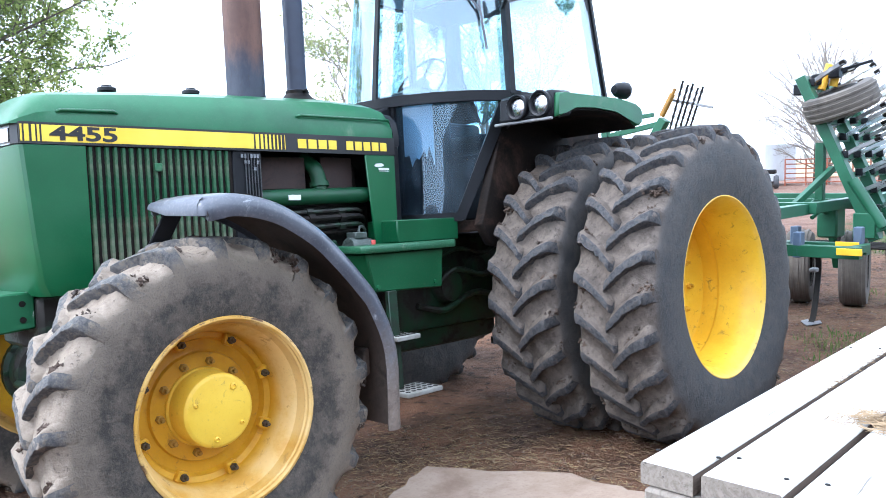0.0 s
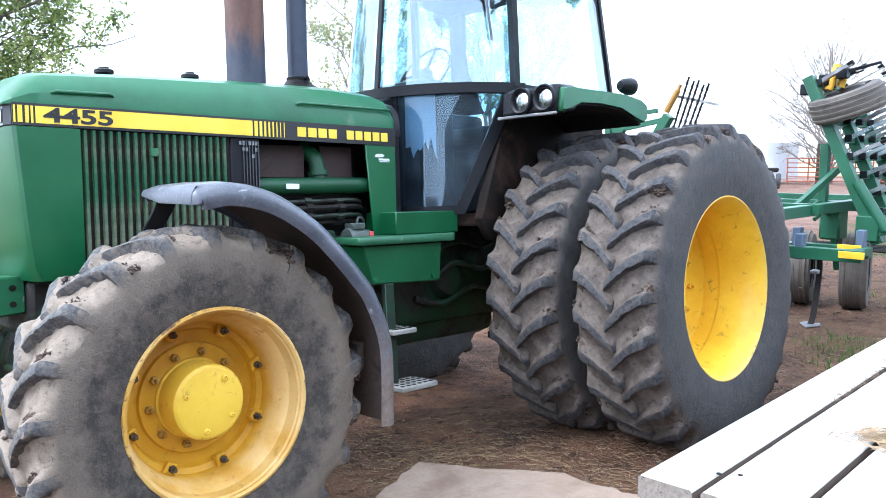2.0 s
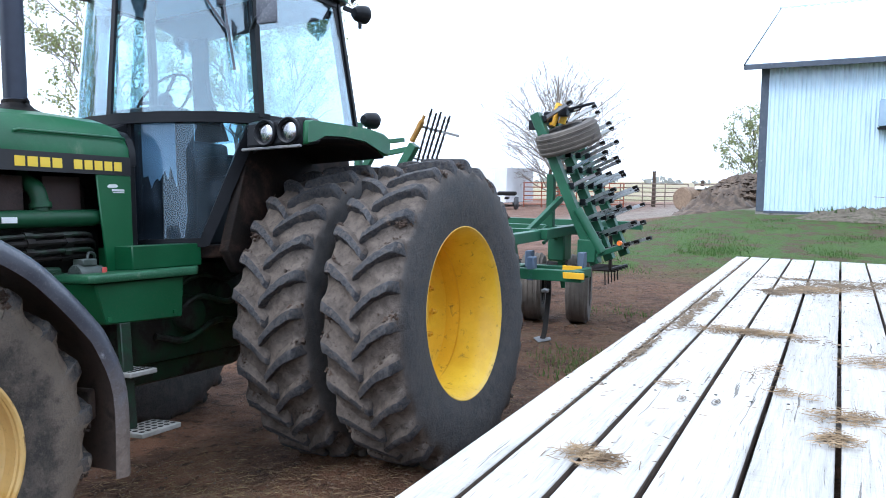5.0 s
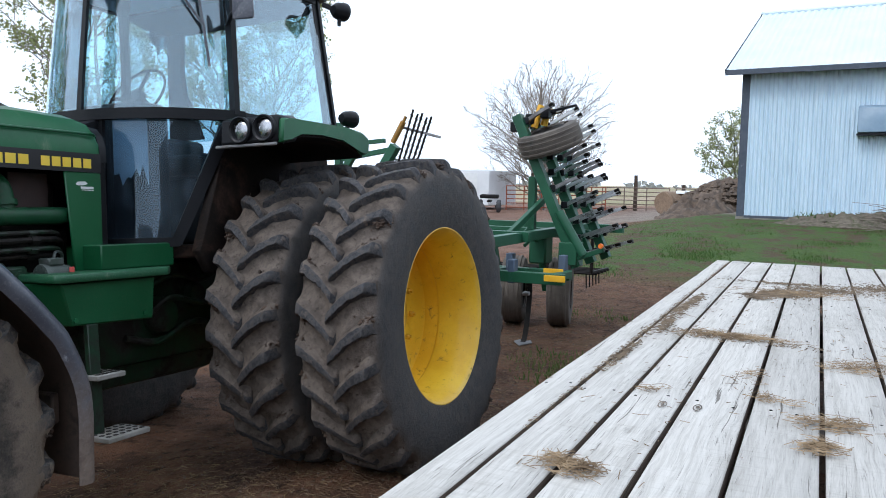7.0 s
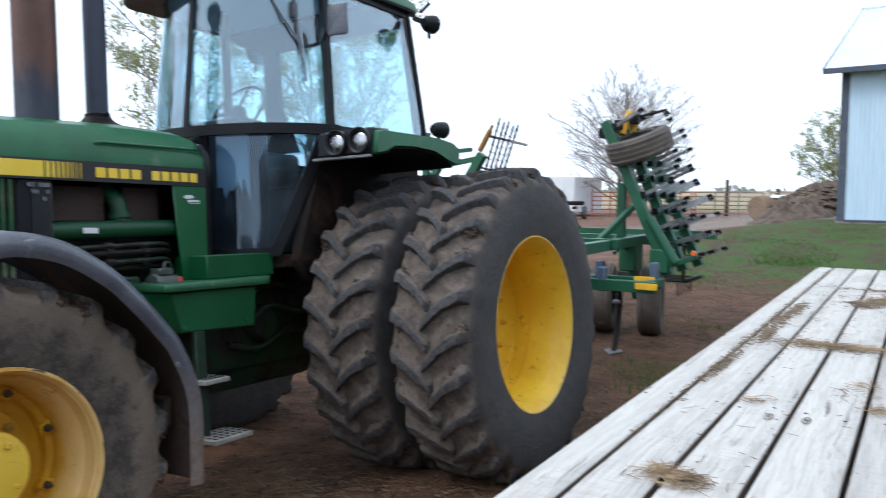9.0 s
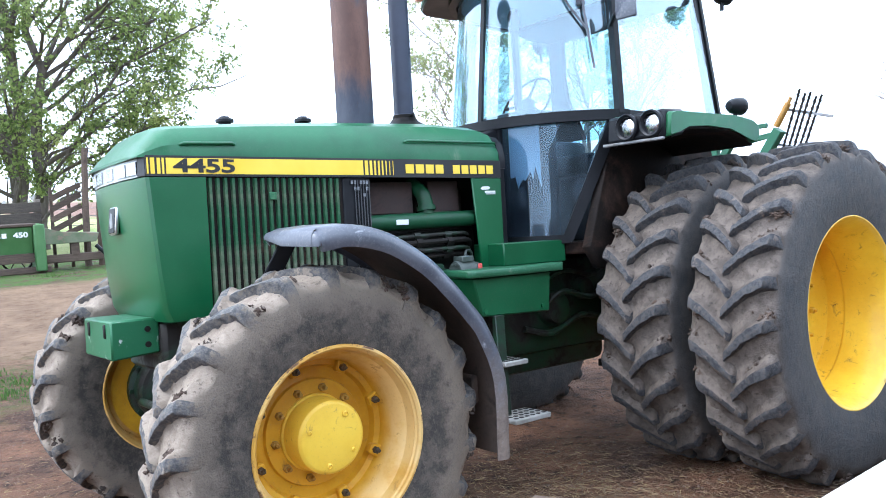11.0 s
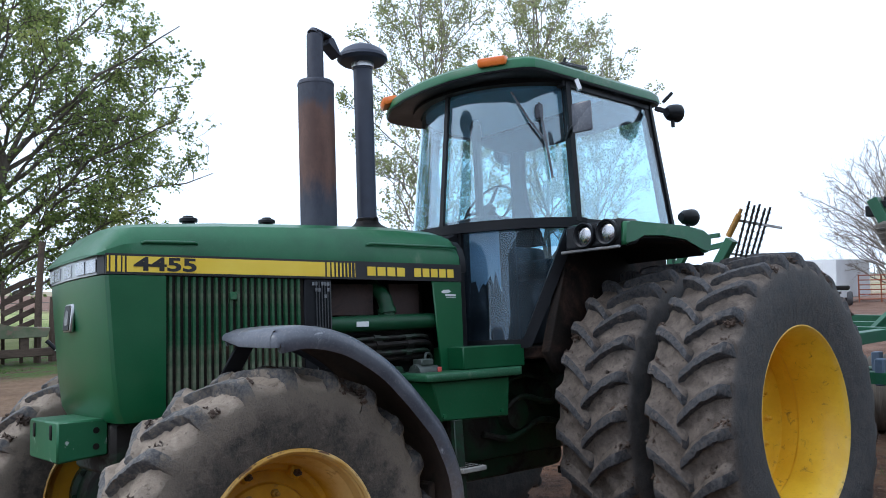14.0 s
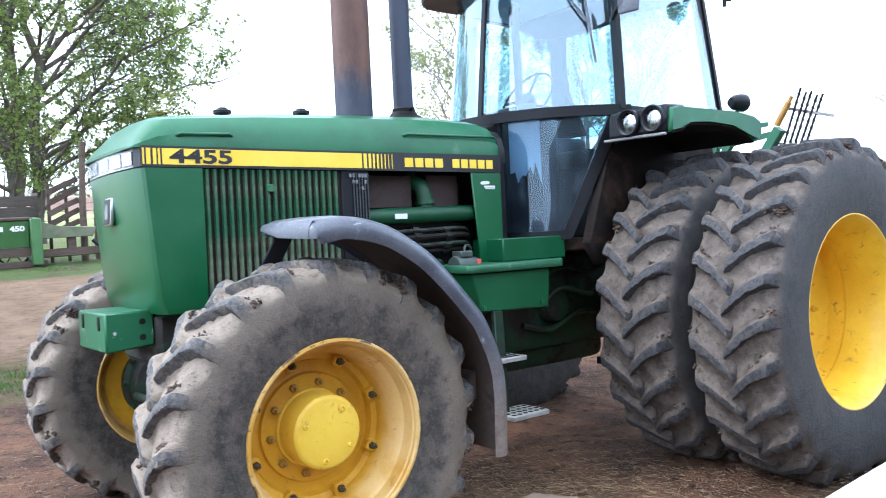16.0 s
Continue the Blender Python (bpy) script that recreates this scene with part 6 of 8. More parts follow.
WAGON_WOOD = wood_material("bleached_wagon_planks", (0.565, 0.543, 0.505), (0.425, 0.405, 0.372), (0.105, 0.092, 0.078))
OLD_WOOD = wood_material("old_grey_wood", (0.25, 0.215, 0.18), (0.16, 0.135, 0.11), (0.05, 0.04, 0.035), 0.2)
BROWN_WOOD = wood_material("brown_fence_wood", (0.105, 0.074, 0.055), (0.058, 0.042, 0.033), (0.035, 0.028, 0.022), 0.2)
STRAW = surf("dry_straw", (0.36, 0.255, 0.145), (0.15, 0.098, 0.055), 0.75, 12.0, (0.16, 0.11, 0.06), (0.55, 0.7), 9.0, bump=0)
GOLD_STRAW = surf("yellow_straw", (0.34, 0.235, 0.105), (0.19, 0.125, 0.055), 0.75, 12.0, (0.16, 0.11, 0.05), (0.55, 0.7), 9.0, bump=0)
STRAW_DARK = surf("old_wet_straw", (0.19, 0.125, 0.066), (0.11, 0.072, 0.040), 0.8, 12.0, (0.36, 0.26, 0.13), (0.55, 0.7), 9.0, bump=0)

DECK = 0.95
wagon_m = pose(-0.075, -2.762, 0, 0, 0, 0.7)
wagon = thing("hay_wagon", "flat hay wagon with bleached wooden plank deck", "wagon", wagon_m)
widths = [0.125, 0.165, 0.174, 0.187, 0.196, 0.19, 0.205, 0.19, 0.20, 0.195, 0.20, 0.15]
rng = random.Random(5)
edge = 0.0
LENGTH = 6.2
seams = []
for w in widths:
    bm = bmesh.new()
    gap = 0.014
    x0, x1 = rng.uniform(-0.025, 0.012), LENGTH + rng.uniform(-0.01, 0.02)
    ya, yb = -edge - w + gap / 2, -edge - gap / 2
    nseg = 14
    rings = []
    for k in range(nseg + 1):
        x = x0 + (x1 - x0) * k / nseg
        dz = 0.004 * noise.noise(Vector((x * 0.6, edge * 9, 0)))
        dy = 0.0025 * noise.noise(Vector((x * 1.1, edge * 5, 4)))
        b = 0.004
        rings.append([(x, ya + dy, DECK - 0.045), (x, ya + dy, DECK - b + dz), (x, ya + b + dy, DECK + dz), (x, yb - b + dy, DECK + dz), (x, yb + dy, DECK - b + dz), (x, yb + dy, DECK - 0.045)])
    loft(bm, rings)
    bm.normal_update()
    # Plank sides: weathered wood, darkened further to put shade into the gaps.
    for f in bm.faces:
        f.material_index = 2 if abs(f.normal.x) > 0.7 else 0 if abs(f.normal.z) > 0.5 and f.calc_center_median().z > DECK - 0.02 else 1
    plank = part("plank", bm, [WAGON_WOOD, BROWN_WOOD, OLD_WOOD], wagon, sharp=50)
    seams.append(edge + w / 2)
    edge += w
WIDE = edge
nail = None
for x in (0.10, 1.25, 2.45, 3.65, 4.85, 6.05):
    for y in seams:
        for off in (-0.045, 0.045):
            if nail is None:
                bm = bmesh.new()
                lathe(bm, [(0.0055, 0.0), (0.0045, 0.0016), (0.0, 0.002)], 8, "z")
                nail = part("nail", bm, IRON, wagon)
            else:
                nail = shared("nail", nail.data, wagon)
            nail.location = (x + rng.uniform(-0.03, 0.03), -y + off + rng.uniform(-0.015, 0.015), DECK + 0.001)
for x in (0.08, 1.25, 2.45, 3.65, 4.85, 6.08):
    bm = bmesh.new()
    box(bm, (x - 0.05, -WIDE + 0.02, DECK - 0.15), (x + 0.05, -0.03, DECK - 0.046), 0.006)
    part("cross_sill", bm, OLD_WOOD, wagon)
bm = bmesh.new()
box(bm, (-0.015, -WIDE, DECK - 0.17), (0.028, -0.02, DECK - 0.048), 0.006)
part("end_board", bm, OLD_WOOD, wagon, "grey wooden end board")
for y in (0.6, 1.75):
    bm = bmesh.new()
    box(bm, (0.04, -y - 0.06, DECK - 0.36), (6.1, -y + 0.06, DECK - 0.152), 0.008)
    part("long_sill", bm, OLD_WOOD, wagon)
for x in (1.3, 4.9):
    bm = bmesh.new()
    box(bm, (x - 0.06, -2.05, 0.36), (x + 0.06, -0.35, 0.46), 0.01)
    box(bm, (x - 0.05, -1.9, 0.45), (x + 0.05, -0.5, DECK - 0.355), 0.01)
    axle = part("axle", bm, IRON, wagon)
    for y in (-0.28, -2.12):
        bm = bmesh.new()
        lathe(bm, [(0.20, -0.07), (0.30, -0.09), (0.345, -0.06), (0.35, 0.0), (0.345, 0.06), (0.30, 0.09), (0.20, 0.07)], 28, "y", (x, y, 0.41), closed=True)
        lathe(bm, [(0.0, -0.03), (0.205, -0.05), (0.205, 0.05), (0.0, 0.03)], 28, "y", (x, y, 0.41))
        part("wheel", bm, RUBBER_SIDE, wagon)
for x, y in ((1.081, -3.161), (1.096, -3.26)):
    bm = bmesh.new()
    lathe(bm, [(0.030, 0.0), (0.029, 0.0016), (0.0245, 0.0016), (0.0235, 0.0)], 18, "z", closed=True)
    lathe(bm, [(0.012, 0.0), (0.011, 0.001), (0.0, 0.0012)], 10, "z", (0.004, 0.001, 0))
    bmesh.ops.scale(bm, vec=(1.25, 0.42, 0.6), verts=bm.verts)
    knot = part("knot", bm, OLD_WOOD, wagon, "grey wood knot")
    knot.matrix_world = Matrix.Translation((x, y, DECK + 0.004))


def strands(name, mat, spots, label, category, seed, length=(0.05, 0.2), lift=0.02, thick=0.0016, base=None):
    """Loose stalks, thrown down at random round each spot (x, y, spread x, spread y, count)."""
    r = random.Random(seed)
    verts, faces = [], []
    for sx, sy, ax, ay, count in spots:
        for _ in range(count):
            x, y = sx + r.gauss(0, ax), sy + r.gauss(0, ay)
            z = base if base is not None else ground_z(x, y)
            heap = math.exp(-((x - sx) / ax) ** 2 - ((y - sy) / ay) ** 2)
            z += r.random() ** 2 * lift * (0.3 + heap) + 0.003
            a, ln, t = r.uniform(0, math.tau), r.uniform(*length), r.uniform(-0.12, 0.12)
            d = Vector((math.cos(a), math.sin(a), t)) * ln / 2
            s = Vector((-math.sin(a), math.cos(a), 0)) * thick * r.uniform(0.7, 1.5)
            u = Vector((0, 0, thick * 1.2))
            c = Vector((x, y, z + abs(t) * ln / 2))
            k = len(verts)
            bow = Vector((-math.sin(a), math.cos(a), 0.2)) * ln * r.uniform(-0.12, 0.12)
            for q, o in ((-d, 0), (bow, 1), (d, 0)):
                verts += [c + q - s, c + q + s, c + q + u]
            for b in (k, k + 3):
                for i in range(3):
                    faces.append((b + i, b + (i + 1) % 3, b + 3 + (i + 1) % 3, b + 3 + i))
    ob = raw(name, [tuple(v) for v in verts], faces, mat)
    return tagged(ob, label, category, kind="stuff")


def ragged(r, spots):
    """Breaks each spot (x, y, spread x, spread y, count) into small uneven clumps."""
    out = []
    for x, y, ax, ay, count in spots:
        for _ in range(7):
            f = r.uniform(0.35, 0.8)
            out.append((x + r.gauss(0, ax * 0.75), y + r.gauss(0, ay * 0.75), ax * f, ay * f, int(count * r.uniform(0.06, 0.24))))
    return out


rng = random.Random(41)
strands("deck_straw", STRAW, ragged(rng, [(0.44, -3.08, 0.034, 0.042, 250), (2.33, -3.21, 0.055, 0.15, 430), (1.08, -3.60, 0.05, 0.055, 190), (0.86, -3.585, 0.022, 0.035, 130), (1.93, -3.74, 0.07, 0.07, 200),
                                              (4.0, -3.40, 0.10, 0.22, 420), (1.235, -3.066, 0.025, 0.025, 40), (1.54, -3.37, 0.07, 0.03, 60), (1.30, -3.46, 0.03, 0.04, 60)]) + [(2.2, -4.2, 0.5, 0.3, 120), (2.6, -3.5, 1.3, 0.4, 70)],
        "dry yellow straw lying on the wagon deck", "straw", 3, (0.012, 0.060), 0.018, 0.0010, DECK + 0.003)
CHAFF = surf("grey_brown_chaff", (0.22, 0.165, 0.11), (0.125, 0.092, 0.062), 0.9, 14.0, (0.10, 0.075, 0.05), (0.52, 0.7), 9.0, bump=0)
strands("deck_chaff", CHAFF, ragged(rng, [(3.95, -3.32, 0.13, 0.09, 1300), (3.75, -3.22, 0.06, 0.06, 500), (4.25, -3.62, 0.09, 0.18, 1000), (4.6, -3.9, 0.14, 0.15, 700), (4.55, -3.45, 0.05, 0.25, 450), (3.3, -2.915, 0.22, 0.030, 420), (2.55, -2.90, 0.25, 0.022, 330), (1.8, -2.892, 0.30, 0.013, 260), (2.33, -3.22, 0.05, 0.16, 300)]),
        "trodden grey-brown chaff in patches on the deck", "chaff", 37, (0.006, 0.022), 0.004, 0.0022, DECK + 0.002)

strands("seam_litter", STRAW_DARK, [(0.9 + 0.32 * k, -2.876 + 0.004 * k, 0.14, 0.007, 42) for k in range(16)] + [(1.0 + 0.5 * k, -3.04, 0.2, 0.012, 14) for k in range(9)]
        + [(0.8 + 0.7 * k, -3.21, 0.25, 0.012, 12) for k in range(7)] + [(2.4, -3.3, 1.2, 0.4, 70), (4.2, -3.4, 0.9, 0.5, 120)],
        "brown chaff caught along the deck seams", "chaff", 31, (0.005, 0.020), 0.003, 0.0011, DECK + 0.001)


def strap(bm2, line, wide, thick, side):
    """A flat bar swept along a line; side is the direction across it."""
    side = Vector(side).normalized()
    rings = []
    for i, p2 in enumerate(line):
        d = (line[min(i + 1, len(line) - 1)] - line[max(i - 1, 0)]).normalized()
        s2 = (side - d * side.dot(d)).normalized()
        u = d.cross(s2)
        rings.append([p2 + s2 * a * wide / 2 + u * b * thick / 2 for a, b in ((-1, -1), (1, -1), (1, 1), (-1, 1))])
    return loft(bm2, rings)


# ---- field cultivator behind the tractor ----
CULT_GREEN = surf("cultivator_green", (0.007, 0.070, 0.032), (0.012, 0.098, 0.048), 0.45, 3.0, (0.12, 0.1, 0.08), (0.62, 0.85), 3.0, 0.08, 120, grit=0.15)
CULT_BLUE = surf("clamp_blue_grey", (0.05, 0.08, 0.13), (0.08, 0.11, 0.16), 0.5, 6.0, bump=0.1)
TYRE_GREY = surf("weathered_grey_tyre", (0.085, 0.072, 0.062), (0.14, 0.12, 0.10), 0.85, 5.0, (0.06, 0.052, 0.048), (0.5, 0.7), 4.0, 0.3, 60)
cult = thing("field_cultivator", "green folding field cultivator with raised wings and steel shanks", "cultivator")


def cult_part(name, bm, mat, label=""):
    return part(name, bm, mat, cult, label)


# centre frame
CY = 0.55
for z, x0, x1, y in ((1.06, 4.6, 8.9, -0.78), (1.06, 4.6, 8.9, 1.9)):
    bm = bmesh.new()
    bar(bm, (x0, y, z), (x1, y, z), 0.10, 0.10)
    cult_part("side_beam", bm, CULT_GREEN)
for x, z, y0, y1 in ((6.2, 1.07, -0.9, 2.0), (7.5, 1.04, -1.15, 2.2), (8.9, 1.04, -1.2, 2.25), (5.6, 0.74, -1.45, 2.5), (6.3, 0.70, -1.30, 2.4)):
    bm = bmesh.new()
    bar(bm, (x, y0, z), (x, y1, z), 0.10, 0.10)
    cult_part("cross_beam", bm, CULT_GREEN, "green square cross beam")
for y in (-1.28, -0.62, 0.4, 1.6):
    bm = bmesh.new()
    bar(bm, (5.6, y, 0.74), (6.3, y, 0.71), 0.07, 0.07)
    cult_part("link_beam", bm, CULT_GREEN)
for x, y, z in ((5.56, -1.39, 0.755), (6.2, -1.17, 0.745)):
    bm = bmesh.new()
    box(bm, (x - 0.062, y - 0.10, z - 0.028), (x - 0.052, y + 0.10, z + 0.03), 0.003)
    cult_part("reflector", bm, surf("yellow_reflector_%d" % int(x * 10), (0.75, 0.40, 0.02), (0.85, 0.48, 0.03), 0.4, 8.0, bump=0), "amber reflector plate")
for y, x in ((-0.95, 5.6), (-1.22, 6.3), (-0.7, 6.2), (-0.5, 5.6)):
    bm = bmesh.new()
    box(bm, (x - 0.05, y - 0.035, 0.68), (x + 0.05, y + 0.035, 0.90), 0.008)
    cult_part("clamp", bm, CULT_BLUE, "blue-grey clamp")
bm = bmesh.new()
bar(bm, (3.85, 0.2, 0.50), (5.6, -0.3, 0.72), 0.09, 0.09)
bar(bm, (3.85, 0.2, 0.50), (5.6, 1.3, 0.72), 0.09, 0.09)
cult_part("hitch", bm, CULT_GREEN, "green drawbar hitch")
# mast with brace
bm = bmesh.new()
bar(bm, (7.0, -0.63, 1.05), (7.0, -0.63, 1.68), 0.08, 0.08, up=(1, 0, 0))
bar(bm, (6.5, -0.55, 1.06), (7.0, -0.75, 1.42), 0.06, 0.06)
cult_part("mast", bm, CULT_GREEN, "upright mast with a brace")
bm = bmesh.new()
box(bm, (7.0, -0.80, 0.72), (7.25, -0.60, 1.05), 0.02)
tube(bm, bend([(6.6, -0.7, 0.95), (6.8, -0.72, 1.02), (7.0, -0.7, 0.98), (7.3, -0.75, 1.08)]), 0.02, 8)
tube(bm, bend([(6.7, -0.6, 1.0), (6.9, -0.62, 1.10), (7.2, -0.6, 1.02)]), 0.018, 8)
cult_part("cylinder_block", bm, CULT_GREEN, "hydraulic block with hoses")


def cult_wheel(m, R=0.36, w=0.24):
    bm = bmesh.new()
    lathe(bm, [(R * 0.52, -w * 0.42), (R * 0.75, -w * 0.5), (R * 0.93, -w * 0.46), (R * 0.99, -w * 0.3), (R, 0), (R * 0.99, w * 0.3), (R * 0.93, w * 0.46), (R * 0.75, w * 0.5), (R * 0.52, w * 0.42)], 36, "y", closed=True)
    for k in (-0.3, -0.1, 0.1, 0.3):
        lathe(bm, [(R * 0.985, w * (k - 0.05)), (R * 1.012, w * (k - 0.035)), (R * 1.012, w * (k + 0.035)), (R * 0.985, w * (k + 0.05))], 36, "y", closed=True)
    ob = cult_part("wheel", bm, TYRE_GREY, "ribbed transport tyre")
    ob.matrix_local = m
    bm = bmesh.new()
    lathe(bm, [(0.0, -w * 0.2), (R * 0.2, -w * 0.25), (R * 0.5, -w * 0.3), (R * 0.54, -w * 0.45), (R * 0.54, w * 0.45), (0.0, w * 0.3)], 28, "y")
    part("rim", bm, IRON, ob)
    return ob


for x, y in ((7.55, -0.24), (7.6, -0.79), (7.55, 1.3), (7.6, 1.85)):
    cult_wheel(pose(x, y, ground_z(x, y) + 0.395, 0, 0, 13), 0.40, 0.27)
    bm = bmesh.new()
    bar(bm, (x, y + 0.18, 0.36), (x - 0.3, y + 0.18, 1.02), 0.06, 0.08)
    cult_part("wheel_arm", bm, CULT_GREEN)


def shank(root, out, along, length, mat=STEEL):
    """A sprung steel shank from root, reaching out and hooked at its end, with a sweep point."""
    root, out, along = Vector(root), Vector(out).normalized(), Vector(along).normalized()
    hook = out.cross(along).normalized()
    bm2 = bmesh.new()
    line = bend([root - out * 0.10 - hook * 0.02, root + out * 0.05, root + out * length * 0.5 + hook * 0.006, root + out * length * 0.85 + hook * 0.004, root + out * length], 4)
    strap(bm2, line, 0.05, 0.036, along)
    ob = cult_part("shank", bm2, mat, "bright steel cultivator shank")
    bm2 = bmesh.new()
    tip = line[-1]
    prism(bm2, [(0, 0.022), (0.022, 0.016), (0.04, -0.02), (0.025, -0.026), (0, -0.018), (-0.025, -0.026), (-0.04, -0.02), (-0.022, 0.016)], -0.045, 0.01, 0.005, plane="xy")
    sw = part("sweep_point", bm2, IRON, ob)
    zax = out
    yax = -hook
    xax = yax.cross(zax)
    sw.matrix_local = Matrix(((xax.x, yax.x, zax.x, tip.x), (xax.y, yax.y, zax.y, tip.y), (xax.z, yax.z, zax.z, tip.z), (0, 0, 0, 1)))
    bm2 = bmesh.new()
    box(bm2, root - Vector((0.035, 0.035, 0.035)), root + Vector((0.035, 0.035, 0.035)), 0.008)
    part("clamp", bm2, BLACK, ob)
    return ob


def wing(side):
    """A folded wing: side -1 stands over the left edge, +1 over the right."""
    def at(u, x):
        """u runs from the hinge up the wing."""
        y = -1.235 + 0.71 * u
        z = 0.74 + 1.58 * u
        if side > 0:
            y = 2 * CY - y
        return Vector((x, y, z))
    out = Vector((0, side * 0.90, 0.42))
    for x in (6.75, 7.3, 7.95):
        bm = bmesh.new()
        bar(bm, at(0, x), at(1.0 if x < 7.5 else 0.9, x), 0.10, 0.12, up=(1, 0, 0))
        cult_part("wing_beam", bm, CULT_GREEN, "tilted green wing beam")
    for i, u in enumerate((0.06, 0.17, 0.28, 0.39, 0.50, 0.61, 0.72, 0.83, 0.95)):
        bm = bmesh.new()
        bar(bm, at(u, 6.70), at(u, 7.95), 0.05, 0.05)
        cult_part("wing_cross_beam", bm, CULT_GREEN)
        for k in range(4):
            x = 6.78 + 0.36 * k + 0.18 * (i % 2)
            r = at(u, x) + out * 0.06
            shank(r, out + Vector((0.05 * (k - 0.5), 0, 0.025 * (i - 5))), (1, 0, 0), (0.34, 0.24, 0.32, 0.28)[k] + 0.035 * ((k * 7 + i * 3) % 4), STEEL if (i + k) % 4 else DULL_STEEL)
    bm = bmesh.new()
    tube(bm, [at(0.05, 6.7) + out * 0.12, at(0.35, 6.7) + out * 0.05], 0.05, 12)
    cult_part("hinge_cylinder", bm, CULT_GREEN)
    bm = bmesh.new()
    tube(bm, [at(0.93, 7.0) + Vector((0, -0.16 * 1, 0.02)), at(1.0, 7.0) + Vector((0, -0.26, 0.10))], 0.04, 12)
    cult_part("orange_cylinder", bm, YELLOW_RUSTY, "orange-yellow hydraulic cylinder")
    return at, out


at, out = wing(-1)
bm = bmesh.new()
lathe(bm, [(0.0, -0.03), (0.024, -0.025), (0.027, 0.0), (0.024, 0.02), (0.0, 0.03)], 16, "x")
lamp = cult_part("warning_lamp", bm, ORANGE, "orange warning lamp")
lamp.matrix_local = pose(6.66, -1.50, 0.98)
bm = bmesh.new()
box(bm, (6.66, -1.25, 0.76), (6.9, -1.05, 1.0), 0.01)
bar(bm, (6.7, -1.14, 0.80), (6.7, -1.52, 0.94), 0.05, 0.05)
cult_part("hinge_plate", bm, CULT_GREEN)
wheel = cult_wheel(pose(6.85, -0.86, 2.07, 74, -14, 8), 0.34, 0.25)
for y, z in ((-0.45, 2.22), (-0.62, 2.30), (-0.78, 2.36)):
    bm = bmesh.new()
    bar(bm, (6.9, y, z), (7.2, y - 0.25, z + 0.10), 0.04, 0.03)
    box(bm, (6.86, y - 0.05, z - 0.06), (6.98, y + 0.05, z + 0.05), 0.01)
    cult_part("top_bracket", bm, BLACK, "dark bracket at the wing's top")
bm = bmesh.new()
tube(bm, [(6.9, -0.66, 2.20), (6.95, -0.72, 2.44)], 0.038, 12)
cult_part("orange_cylinder", bm, surf("amber_cylinder", (0.72, 0.36, 0.02), (0.8, 0.44, 0.03), 0.4, 8.0, bump=0), "amber hydraulic cylinder")
# right wing end, seen above the fender, with the folded tine harrow
bm = bmesh.new()
bar(bm, (7.0, 1.62, 1.2), (7.0, 1.10, 2.02), 0.10, 0.12, up=(1, 0, 0))
bar(bm, (7.0, 1.85, 1.86), (7.0, 1.12, 1.98), 0.06, 0.06, up=(1, 0, 0))
bar(bm, (7.0, 2.0, 2.02), (7.0, 1.25, 2.08), 0.05, 0.05, up=(1, 0, 0))
bar(bm, (7.0, 2.1, 1.3), (7.0, 1.7, 1.9), 0.08, 0.08, up=(1, 0, 0))
bar(bm, (7.0, 1.9, 1.1), (7.0, 1.9, 2.3), 0.08, 0.08, up=(1, 0, 0))
cult_part("wing_end_frame", bm, CULT_GREEN, "green arms of the far wing")
bm = bmesh.new()
tube(bm, [(7.0, 1.14, 2.06), (7.0, 1.0, 2.30)], 0.035, 12)
tube(bm, [(7.0, 1.0, 2.30), (7.0, 0.97, 2.36)], 0.02, 10)
cult_part("orange_cylinder", bm, surf("dull_orange_cylinder", (0.30, 0.15, 0.03), (0.38, 0.20, 0.04), 0.5, 8.0, (0.15, 0.09, 0.04), (0.5, 0.7), 8.0, 0.1), "yellow hydraulic cylinder")
for k in range(5):
    y = 0.90 - 0.05 * k
    bm = bmesh.new()
    a, b = Vector((7.0 + 0.02 * k, y + 0.20, 1.70)), Vector((7.0 + 0.02 * k, y - 0.03, 2.44 - 0.03 * (k % 2) - 0.02 * k))
    tube(bm, [a, b], 0.013, 8)
    for j in range(7):
        q = a + (b - a) * (0.25 + 0.11 * j)
        tube(bm, [q + Vector((0, 0.014, 0.012)), q - Vector((0, 0.016, 0.012))], 0.011, 6)
    cult_part("harrow_tine_bar", bm, IRON, "black folded harrow tine bar")
bm = bmesh.new()
bar(bm, (7.05, 1.05, 2.24), (7.1, 0.56, 2.12), 0.03, 0.03)
bar(bm, (7.05, 1.14, 1.86), (7.1, 0.75, 1.78), 0.025, 0.025)
cult_part("harrow_bar", bm, DULL_STEEL)
# lower shanks standing on the ground, and the rear basket
for x, y in ((6.0, -0.42), (6.45, -0.78), (5.6, 0.1), (6.3, 0.9), (6.9, 1.5)):
    bm = bmesh.new()
    gz = ground_z(x, y)
    line = bend([(x, y, 0.70), (x + 0.10, y, 0.60), (x + 0.12, y, 0.40), (x + 0.02, y, gz + 0.10), (x - 0.08, y, gz - 0.01)], 4)
    strap(bm, line, 0.05, 0.02, (0, 1, 0))
    sh = cult_part("shank", bm, IRON, "lowered shank touching the ground")
    bm = bmesh.new()
    prism(bm, [(-0.14, 0.0), (-0.02, 0.10), (0.05, 0.06), (0.0, 0.0), (0.05, -0.06), (-0.02, -0.10)], 0.02, 0.03, 0.002, plane="xy")
    sw = part("sweep_point", bm, DULL_STEEL, sh)
    sw.matrix_local = pose(x - 0.02, y, gz + 0.0, 0, -8, 0)
    bm = bmesh.new()
    box(bm, (x - 0.03, y - 0.035, 0.44), (x + 0.05, y + 0.035, 0.48), 0.01)
    part("bolt_plate", bm, DULL_STEEL, sh)
